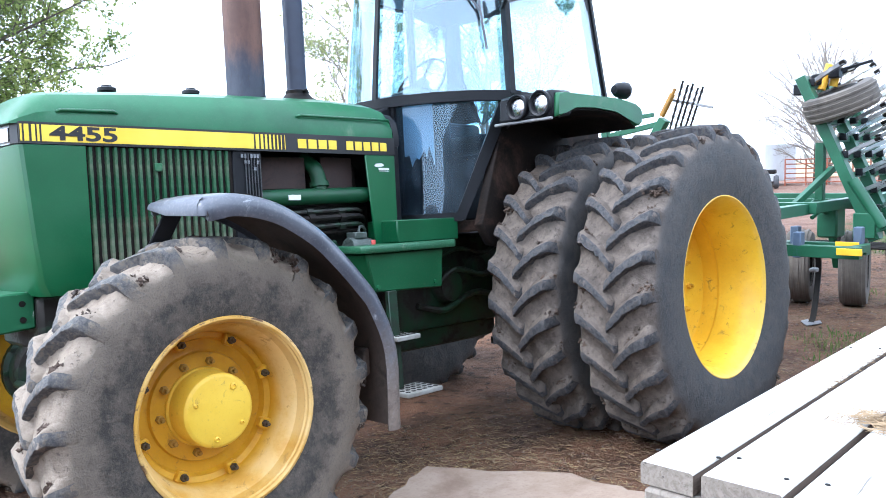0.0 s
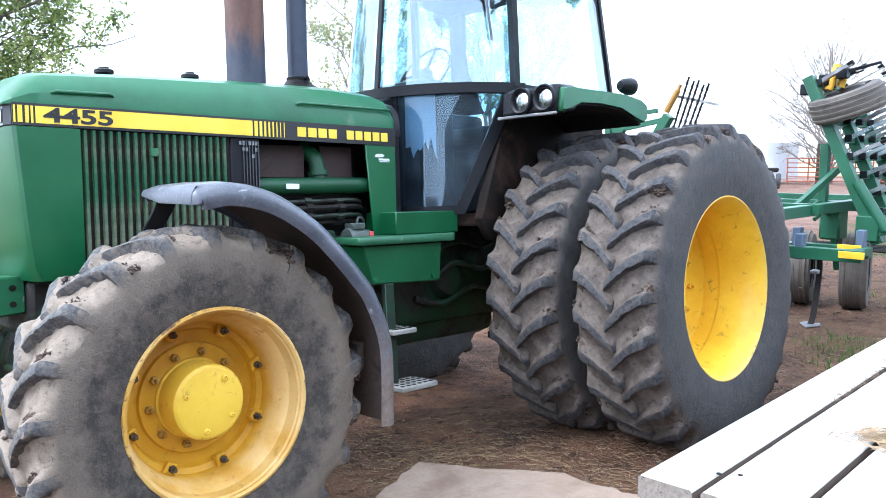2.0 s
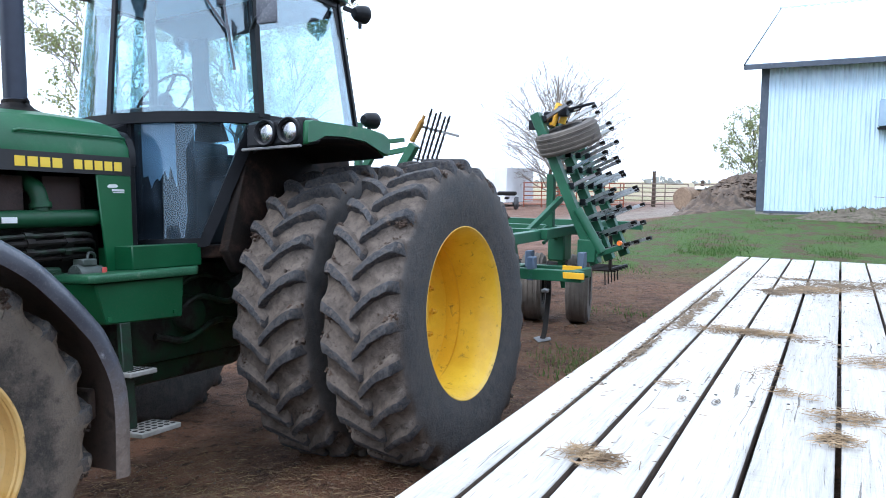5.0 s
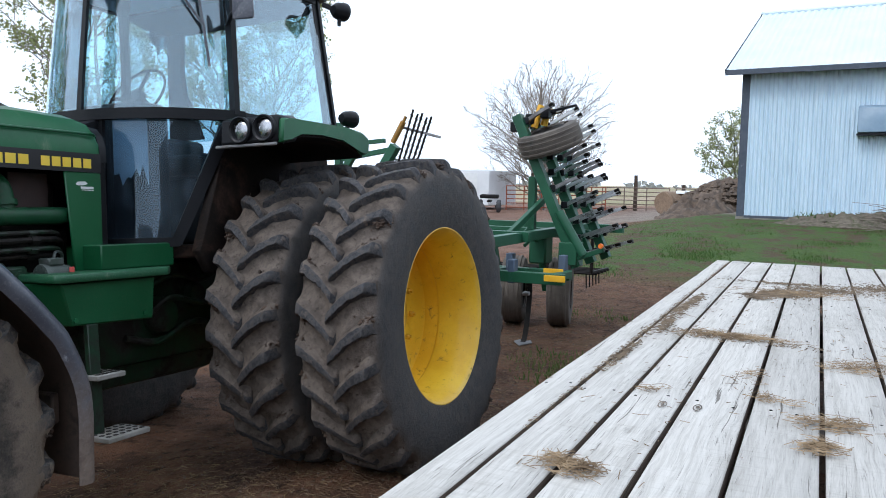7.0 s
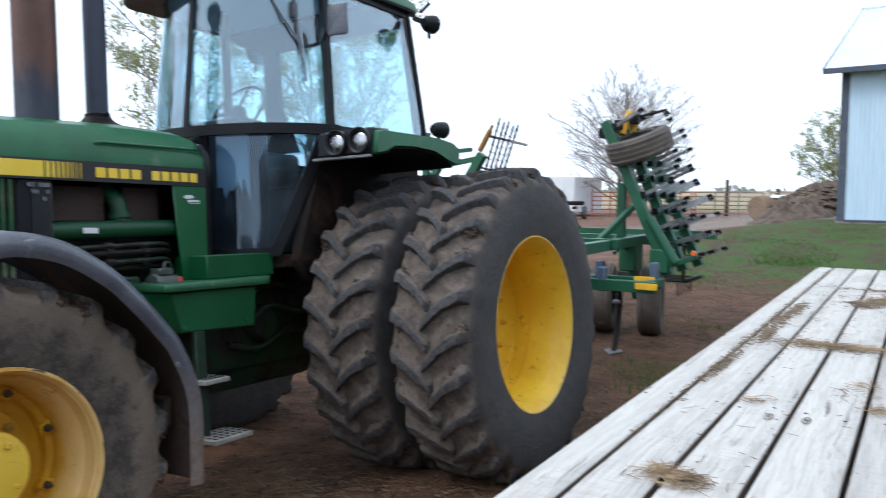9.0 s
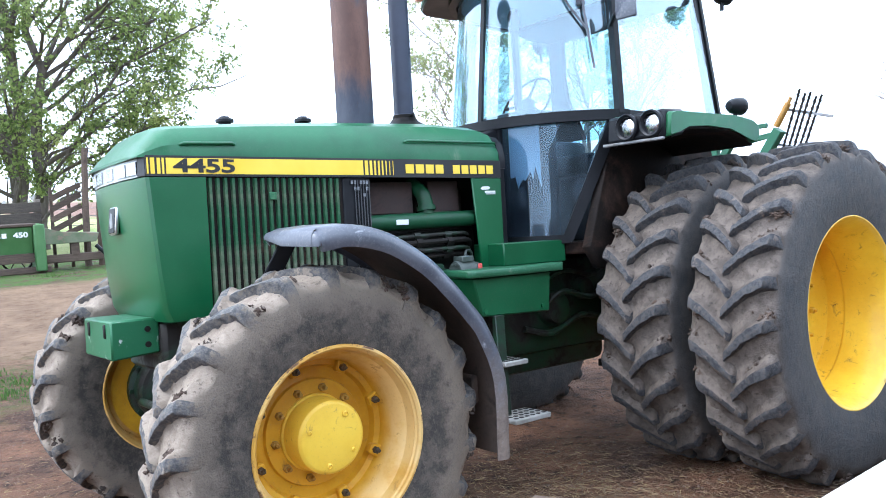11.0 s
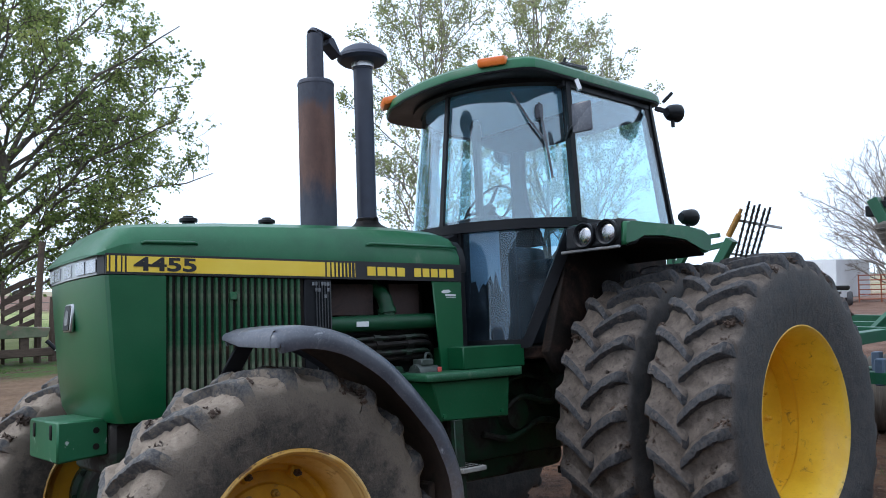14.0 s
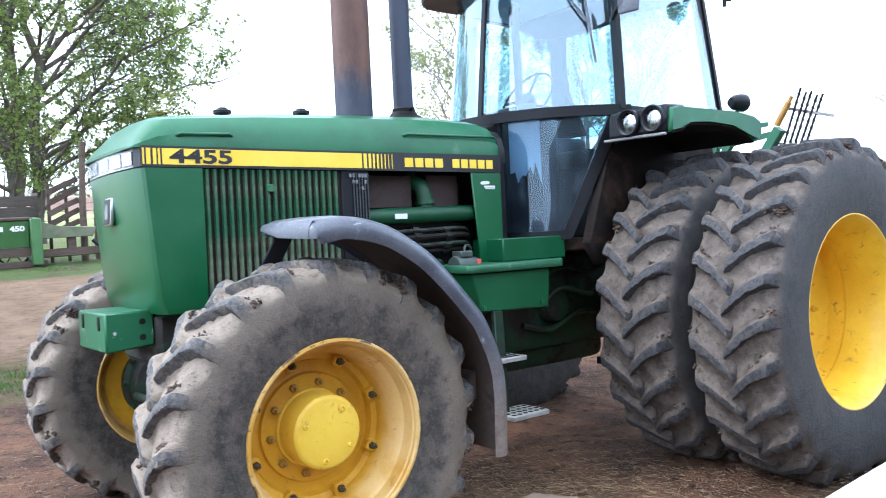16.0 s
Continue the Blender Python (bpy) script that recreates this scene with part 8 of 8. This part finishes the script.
for x in (0.03, 0.40):
    bm = bmesh.new()
    box(bm, (x - 0.04, 0.015, 0.0), (x + 0.03, 0.06, 1.85), 0.006)
    part("upright", bm, BROWN_WOOD, gate)
fence = thing("pasture_fence", "distant wooden pasture fence", "fence", pose(0, 30, 0))
for k in range(16):
    x = -14 + 3.0 * k
    bm = bmesh.new()
    tube(bm, [(x, 0, -0.1), (x, 0, 1.3)], 0.06, 7)
    part("post", bm, BROWN_WOOD, fence)
for z in (0.5, 0.85, 1.15):
    bm = bmesh.new()
    tube(bm, [(-14, 0, z), (31, 0, z)], 0.012, 5)
    part("rail", bm, DULL_STEEL, fence)

# ---- things in the distance behind the cultivator ----
RED_PIPE = surf("rusty_red_pipe", (0.25, 0.06, 0.03), (0.32, 0.10, 0.05), 0.6, 3.0, bump=0.1)


def pipe_gate(at, length, yaw, mat, label):
    g2 = thing("pipe_gate", label, "gate", pose(*at, ground_z(*at) + 0.02, 0, 0, yaw), "pipe gates")
    for z in (0.15, 0.4, 0.65, 0.9, 1.15, 1.4):
        bm2 = bmesh.new()
        tube(bm2, [(0, 0, z), (length, 0, z)], 0.03, 6)
        part("rail", bm2, mat, g2)
    for x2 in (0, length / 3, 2 * length / 3, length):
        bm2 = bmesh.new()
        tube(bm2, [(x2, 0, -0.05), (x2, 0, 1.42)], 0.035, 6)
        part("upright", bm2, mat, g2)


GREY_PIPE = surf("grey_brown_pipe", (0.16, 0.11, 0.09), (0.22, 0.16, 0.13), 0.6, 3.0, bump=0.1)
pipe_gate((42.5, 13.6), 3.2, -55, RED_PIPE, "rusty red pipe gate in the yard")
pipe_gate((44.5, 10.8), 2.6, -60, RED_PIPE, "rusty red pipe gate in the yard")
pipe_gate((47.5, 9.2), 4.0, -80, GREY_PIPE, "grey-brown pipe gate beyond the yard")
pipe_gate((49.0, 5.0), 4.0, -86, GREY_PIPE, "grey-brown pipe gate beyond the yard")
for x, y, h in ((43.6, 12.4, 2.2), (46.5, 10.0, 1.9), (48.6, 7.4, 2.2), (49.2, 4.6, 1.6)):
    post(x, y, h, 0.12, "dark wooden yard post", 0.08)
van = thing("box_trailer", "plain white box trailer in the far yard", "trailer", pose(42.5, 15.2, 0, 0, 0, 0))
bm = bmesh.new()
box(bm, (-1.0, -0.9, 0.25), (3.4, 1.9, 2.3), 0.03)
body = part("body", bm, surf("white_trailer_paint", (0.72, 0.74, 0.76), (0.66, 0.68, 0.7), 0.5, 1.0, (0.5, 0.5, 0.5), (0.6, 0.9), 1.0, 0.03), van)
bm = bmesh.new()
box(bm, (-1.02, -0.15, 0.3), (-0.99, 1.7, 2.15), 0.01)
part("door", bm, DECAL_WHITE, body, "bright white door")
for y in (-0.6, 1.6):
    bm = bmesh.new()
    lathe(bm, [(0.0, -0.1), (0.30, -0.1), (0.33, 0.0), (0.30, 0.1), (0.0, 0.1)], 20, "y", (1.2, y, 0.30))
    part("wheel", bm, RUBBER_SIDE, van)
cart = thing("utility_cart", "small dark utility cart in the far yard", "cart", pose(38.5, 13.0, 0, 0, 0, 20))
bm = bmesh.new()
box(bm, (-0.7, -0.5, 0.75), (0.7, 0.5, 0.95), 0.05)
bar(bm, (-0.9, 0, 0.6), (0.9, 0, 0.6), 0.2, 0.1)
part("bed", bm, IRON, cart)
for x in (-0.55, 0.55):
    for y in (-0.5, 0.5):
        bm = bmesh.new()
        lathe(bm, [(0.0, -0.08), (0.30, -0.1), (0.34, 0.0), (0.30, 0.1), (0.0, 0.08)], 18, "y", (x, y, 0.34))
        part("wheel", bm, RUBBER_SIDE, cart)
bm = bmesh.new()
lathe(bm, [(0.0, -0.6), (0.54, -0.6), (0.60, -0.54), (0.60, 0.54), (0.54, 0.6), (0.0, 0.6)], 28, "y")
clouded(bm, 0.04, 3.0)
bale = part("round_bale", bm, surf("bale_brown", (0.26, 0.18, 0.12), (0.19, 0.13, 0.09), 0.9, 8.0, (0.12, 0.08, 0.06), (0.55, 0.75), 5.0, 0.6, 30))
bale.matrix_world = pose(41.0, 3.9, ground_z(41.0, 3.9) + 0.57, 0, 0, 60)
tagged(bale, "old round hay bale beside the manure pile", "bale")
bm = bmesh.new()
slab(bm, [[(41.0 + 0.75 * math.cos(a) * 0.85 + 0.3, 3.55 + q, ground_z(41, 4) + 0.57 + 0.66 * math.sin(a)) for q in (-0.6, -0.2, 0.1)] for a in [0.5 + 0.25 * k for k in range(8)]], 0.02)
cover = part("bale_cover", bm, DECAL_WHITE)
tagged(cover, "white plastic sheet over the bale", "cover")


def heap(name, at, sx, sy, h, mat, label, seed, count):
    rng2 = random.Random(seed)
    verts, faces = [], []
    n2 = 46
    def top(u, v):
        r = math.hypot(u, v)
        b = max(0.0, 1 - r * r)
        lump = noise.noise(Vector((u * 2.3 + seed, v * 2.3, 0))) * 0.5 + noise.noise(Vector((u * 6 + seed, v * 6, 4))) * 0.55 + abs(noise.noise(Vector((u * 13, v * 13, 8 + seed)))) * 0.6
        return h * (b ** 0.8) * (0.75 + lump) - (0.12 if r > 0.97 else 0.0)
    for j in range(n2 + 1):
        for i in range(n2 + 1):
            u, v = 2.2 * i / n2 - 1.1, 2.2 * j / n2 - 1.1
            x2, y2 = at[0] + u * sx, at[1] + v * sy
            verts.append((x2, y2, ground_z(x2, y2) - 0.05 + top(u, v)))
    for j in range(n2):
        for i in range(n2):
            a = j * (n2 + 1) + i
            faces.append((a, a + 1, a + n2 + 2, a + n2 + 1))
    ob = raw(name, verts, faces, mat, smooth=True)
    return tagged(ob, label, "pile")


PILE = surf("manure_brown", (0.070, 0.048, 0.034), (0.165, 0.118, 0.085), 0.95, 2.5, (0.055, 0.04, 0.03), (0.5, 0.68), 3.5, 1.0, 14)
heap("manure_mound", (36.5, 0.7), 5.0, 2.0, 1.3, PILE, "lumpy brown manure and straw pile", 2, 0)
heap("manure_mound", (31.0, 1.2), 3.0, 1.5, 0.65, PILE, "low brown pile beside the shed", 6, 0)
heap("brush_tangle", (23.6, -4.6), 1.0, 2.6, 0.35, surf("grey_twigs", (0.15, 0.125, 0.095), (0.09, 0.075, 0.055), 0.95, 9.0, (0.06, 0.07, 0.03), (0.5, 0.65), 5.0, 1.0, 25), "grey brush and weeds against the shed", 8, 0)
strands("brush_twigs", surf("dead_twigs", (0.20, 0.165, 0.13), (0.12, 0.10, 0.08), 0.9, 9.0, bump=0), [(23.4, -4.8, 0.4, 0.9, 160), (23.6, -6.6, 0.4, 0.9, 160)],
        "dead grey twigs heaped against the shed", "brush", 44, (0.3, 1.3), 0.45, 0.010)
heap("dirt_mound", (6.5, 4.2), 2.6, 1.3, 0.42, surf("reddish_dirt", (0.20, 0.12, 0.085), (0.27, 0.17, 0.125), 0.95, 3.0, (0.10, 0.065, 0.05), (0.5, 0.7), 4.0, 0.9, 20), "low mound of reddish dirt behind the tractor", 11, 0)

# chunks on the pile
rng = random.Random(41)
verts, faces = [], []
for k in range(2600):
    u, v = rng.gauss(0, 0.46), rng.gauss(0, 0.55)
    if u * u + v * v > 1.1:
        continue
    x, y = 36.5 + 5.0 * u, 0.7 + 2.2 * v
    z = ground_z(x, y) + 1.3 * max(0.0, 1 - u * u - v * v) ** 0.8 * rng.uniform(0.7, 1.05)
    s = rng.uniform(0.04, 0.20) * (1.5 if rng.random() < 0.12 else 1.0)
    i = len(verts)
    for dx, dy, dz in ((1, 0, 0), (-1, 0, 0), (0, 1, 0), (0, -1, 0), (0, 0, 0.7), (0, 0, -0.7)):
        verts.append((x + s * dx * rng.uniform(0.6, 1.5), y + s * dy * rng.uniform(0.6, 1.5), z + s * dz * rng.uniform(0.6, 1.2)))
    for a, b, c in ((0, 2, 4), (2, 1, 4), (1, 3, 4), (3, 0, 4), (2, 0, 5), (1, 2, 5), (3, 1, 5), (0, 3, 5)):
        faces.append((i + a, i + b, i + c))
tagged(raw("manure_chunks", verts, faces, PILE), "dark chunks on the manure pile", "manure", kind="stuff")

# far woods along the horizon, one object
rng = random.Random(77)
verts, faces = [], []
for k in range(110):
    a = rng.uniform(-0.35, 1.75)
    d = rng.uniform(330, 420)
    x, y = d * math.cos(a), d * math.sin(a)
    s = rng.uniform(0.8, 2.2) * (1.0 if math.sin(a * 9) > -0.2 else 0.45)
    for j in range(9):
        c = Vector((x + rng.gauss(0, s), y + rng.gauss(0, s), rng.uniform(0.2, 1.3) * s))
        u = Vector((rng.gauss(0, 1), rng.gauss(0, 1), rng.gauss(0, 1))).normalized() * s * 0.8
        v = u.orthogonal().normalized() * s * 0.8
        i = len(verts)
        verts += [tuple(c - u), tuple(c + v), tuple(c + u), tuple(c - v)]
        faces.append((i, i + 1, i + 2, i + 3))
woods = raw("far_woods", verts, faces, leaf_material("hazy_far_woods", (0.30, 0.30, 0.28), (0.36, 0.36, 0.33), (0.32, 0.34, 0.30)))
tagged(woods, "hazy far woods along the horizon", "woods", kind="stuff")

# unseen wall added behind the camera to darken the tractor's near side
bm = bmesh.new()
box(bm, (-16, -11.2, -0.2), (12, -11.0, 5.2), 0.01)
tagged(part("shade_wall", bm, surf("shade_wall_boards", (0.10, 0.085, 0.075), (0.16, 0.14, 0.12), 0.9, 1.5, (0.06, 0.05, 0.045), (0.5, 0.7), 2.0, 0.2, 30, squash=(6, 6, 0.4))), "added unseen wall that cuts light from behind the camera", "wall", kind="structure")

# ---- concrete slab, straw, clods and grass near the tractor ----
bm = bmesh.new()
rough_edge = random.Random(19)
corners = [(1.10, -0.92), (1.47, -1.50), (1.45, -1.95), (1.2, -2.6), (0.3, -2.6), (0.1, -2.0), (0.58, -1.12)]
pts = []
for (xa, ya), (xb, yb) in zip(corners, corners[1:] + corners[:1]):
    for k in range(7):
        f = k / 7
        pts.append((xa + (xb - xa) * f + rough_edge.uniform(-0.022, 0.022), ya + (yb - ya) * f + rough_edge.uniform(-0.022, 0.022)))
zc = 0.135
lo = [bm.verts.new((x, y, 0.0)) for x, y in pts]
hi = [bm.verts.new((x, y, zc + 0.03 * (-y - 1.5))) for x, y in pts]
bm.faces.new(hi)
for i in range(len(pts)):
    bm.faces.new((lo[i], lo[(i + 1) % len(pts)], hi[(i + 1) % len(pts)], hi[i]))
bmesh.ops.triangulate(bm, faces=bm.faces)
bmesh.ops.subdivide_edges(bm, edges=bm.edges, cuts=2, use_grid_fill=True)
clouded(bm, 0.012, 4.0, 2.0)
slab_ob = part("concrete_slab", bm, surf("dusty_concrete", (0.30, 0.222, 0.165), (0.25, 0.178, 0.128), 0.9, 4.0, (0.17, 0.108, 0.072), (0.45, 0.70), 2.2, 0.4, 60, grit=0.35))
tagged(slab_ob, "broken dusty concrete slab half buried in dirt", "slab")

strands("ground_straw", STRAW_DARK, [(1.5, -1.25, 0.35, 0.2, 300), (1.0, -1.0, 0.25, 0.25, 220), (2.1, -1.75, 0.4, 0.2, 300), (0.7, -1.6, 0.3, 0.3, 300), (2.3, -2.35, 0.9, 0.2, 500), (1.3, -0.4, 0.5, 0.4, 520), (1.8, -0.9, 0.9, 0.7, 800), (1.2, -0.9, 0.4, 0.3, 420), (3.6, -1.9, 1.2, 0.4, 700), (5.5, -1.4, 1.5, 0.7, 600), (-0.8, 1.5, 0.8, 0.8, 500), (9.0, 0.5, 2.5, 2.0, 1600), (8.0, -1.5, 2.2, 0.7, 1800), (5.0, -1.7, 0.9, 0.4, 1200), (0.2, -2.2, 0.5, 0.4, 400)],
        "trampled straw lying on the muddy ground", "straw", 12, (0.015, 0.085), 0.015, 0.0011)
strands("pale_ground_straw", GOLD_STRAW, [(1.5, -1.5, 0.45, 0.28, 120), (2.1, -2.2, 0.6, 0.2, 460), (1.0, -1.2, 0.5, 0.4, 60), (1.75, -1.85, 0.16, 0.12, 130), (1.25, -1.42, 0.14, 0.10, 70), (0.85, -1.35, 0.16, 0.10, 50), (1.45, -0.75, 0.25, 0.15, 110), (1.0, -0.95, 0.22, 0.16, 120), (1.1, -0.45, 0.3, 0.2, 90), (1.9, -1.2, 0.4, 0.25, 160), (2.55, -2.05, 0.25, 0.14, 120), (4.5, -1.6, 1.3, 0.5, 420), (7.5, -1.4, 1.6, 0.7, 500), (1.35, -0.95, 0.18, 0.10, 160), (1.48, -1.55, 0.05, 0.3, 160), (0.85, -1.05, 0.22, 0.06, 120), (1.7, -0.35, 0.5, 0.3, 420), (1.5, -0.7, 0.35, 0.25, 260), (-0.9, 1.6, 0.5, 0.7, 300), (-0.6, 1.2, 0.5, 0.5, 150), (16, -3.5, 3.0, 1.4, 300)],
        "scattered pale straw on the ground", "straw", 13, (0.010, 0.055), 0.016, 0.0011)

rng = random.Random(8)
verts, faces = [], []
for k in range(6500):
    if k < 1500:
        x, y = rng.uniform(0.3, 5.0), rng.uniform(-2.4, 1.2)
    elif k < 1900:
        x, y = rng.uniform(-2.5, 1.0), rng.uniform(0.5, 5.0)
    else:
        x, y = 4.0 + 10.0 * rng.random() ** 1.3, rng.uniform(-2.5, 6.0)
    s = rng.uniform(0.003, 0.011) * (1.0 if k < 1900 else 1.2 + x * 0.07)
    z = ground_z(x, y) + s * 0.3
    i = len(verts)
    for dx, dy, dz in ((1, 0, 0), (-1, 0, 0), (0, 1, 0), (0, -1, 0), (0, 0, 0.8), (0, 0, -0.8)):
        verts.append((x + s * dx * rng.uniform(0.7, 1.4), y + s * dy * rng.uniform(0.7, 1.4), z + s * dz * rng.uniform(0.7, 1.2)))
    for a, b, c in ((0, 2, 4), (2, 1, 4), (1, 3, 4), (3, 0, 4), (2, 0, 5), (1, 2, 5), (3, 1, 5), (0, 3, 5)):
        faces.append((i + a, i + b, i + c))
CHIP = surf("brown_wood_chip", (0.19, 0.11, 0.068), (0.10, 0.058, 0.038), 0.85, 12.0, (0.24, 0.17, 0.11), (0.55, 0.7), 9.0, bump=0)
strands("wood_chips", CHIP, [(1.5, -1.2, 0.7, 0.5, 900), (2.2, -0.6, 0.9, 0.6, 500), (0.6, -1.3, 0.5, 0.4, 400), (-0.9, 1.8, 0.7, 1.0, 700), (4.5, -1.6, 1.2, 0.5, 1500), (8.0, -1.2, 2.0, 0.8, 2200)],
        "short brown bark and wood chips trodden into the dirt", "wood chips", 23, (0.008, 0.035), 0.010, 0.0022)
clods = raw("dirt_clods", verts, faces, surf("dirt_clod", (0.10, 0.065, 0.047), (0.16, 0.11, 0.08), 0.95, 3.0, (0.05, 0.035, 0.028), (0.5, 0.7), 6.0, 0.5, 60))
tagged(clods, "small dirt clods over the muddy yard", "clods", kind="stuff")


def grass(name, areas, label, seed, tall, mat, bare=-0.12):
    rng2 = random.Random(seed)
    verts2, faces2 = [], []
    for x0, x1, y0, y1, count in areas:
        for _ in range(count):
            u2, v2 = rng2.random(), rng2.random()
            x2, y2 = x0 + (x1 - x0) * u2, y0 + (y1 - y0) * v2
            if rng2.random() > (1 - abs(2 * u2 - 1) ** 3) * (1 - abs(2 * v2 - 1) ** 3):
                continue
            if noise.noise(Vector((x2 * 0.5, y2 * 0.5, seed))) < bare + 0.2 * rng2.random():
                continue
            z2 = ground_z(x2, y2)
            h, a = tall * rng2.uniform(0.4, 1.2), rng2.uniform(0, math.tau)
            lean = Vector((math.cos(a), math.sin(a), 0)) * h * rng2.uniform(0.1, 0.6)
            w = Vector((-math.sin(a), math.cos(a), 0)) * (0.004 + 0.06 * tall * rng2.uniform(0.5, 1))
            c = Vector((x2, y2, z2 - 0.01))
            i = len(verts2)
            verts2 += [tuple(c - w), tuple(c + w), tuple(c + lean * 0.4 + Vector((0, 0, h * 0.6)) + w * 0.6), tuple(c + lean + Vector((0, 0, h)))]
            faces2 += [(i, i + 1, i + 2), (i, i + 2, i + 3)]
    return tagged(raw(name, verts2, faces2, mat), label, "grass", kind="stuff")


BLADE = leaf_material("grass_blades", (0.042, 0.095, 0.016), (0.075, 0.145, 0.028), (0.12, 0.135, 0.045))
grass("yard_grass", [(11.5, 17.5, -12, 1.0, 60000), (17, 24, -12, 1.5, 26000), (-6, 9, 12.6, 15.4, 22000), (4.5, 9, -2.8, -0.6, 9000)], "patchy green yard grass", 5, 0.07, BLADE, 0.06)
grass("short_grass", [(-2.8, 1.2, 3.2, 5.8, 22000), (2.1, 3.6, -2.6, -2.05, 900)], "short patch of grass beside the front wheel", 7, 0.045, BLADE)
grass("tall_weeds", [(23.3, 24.6, -9, -2.5, 2600)], "tall weeds along the shed wall", 6, 0.34, BLADE)
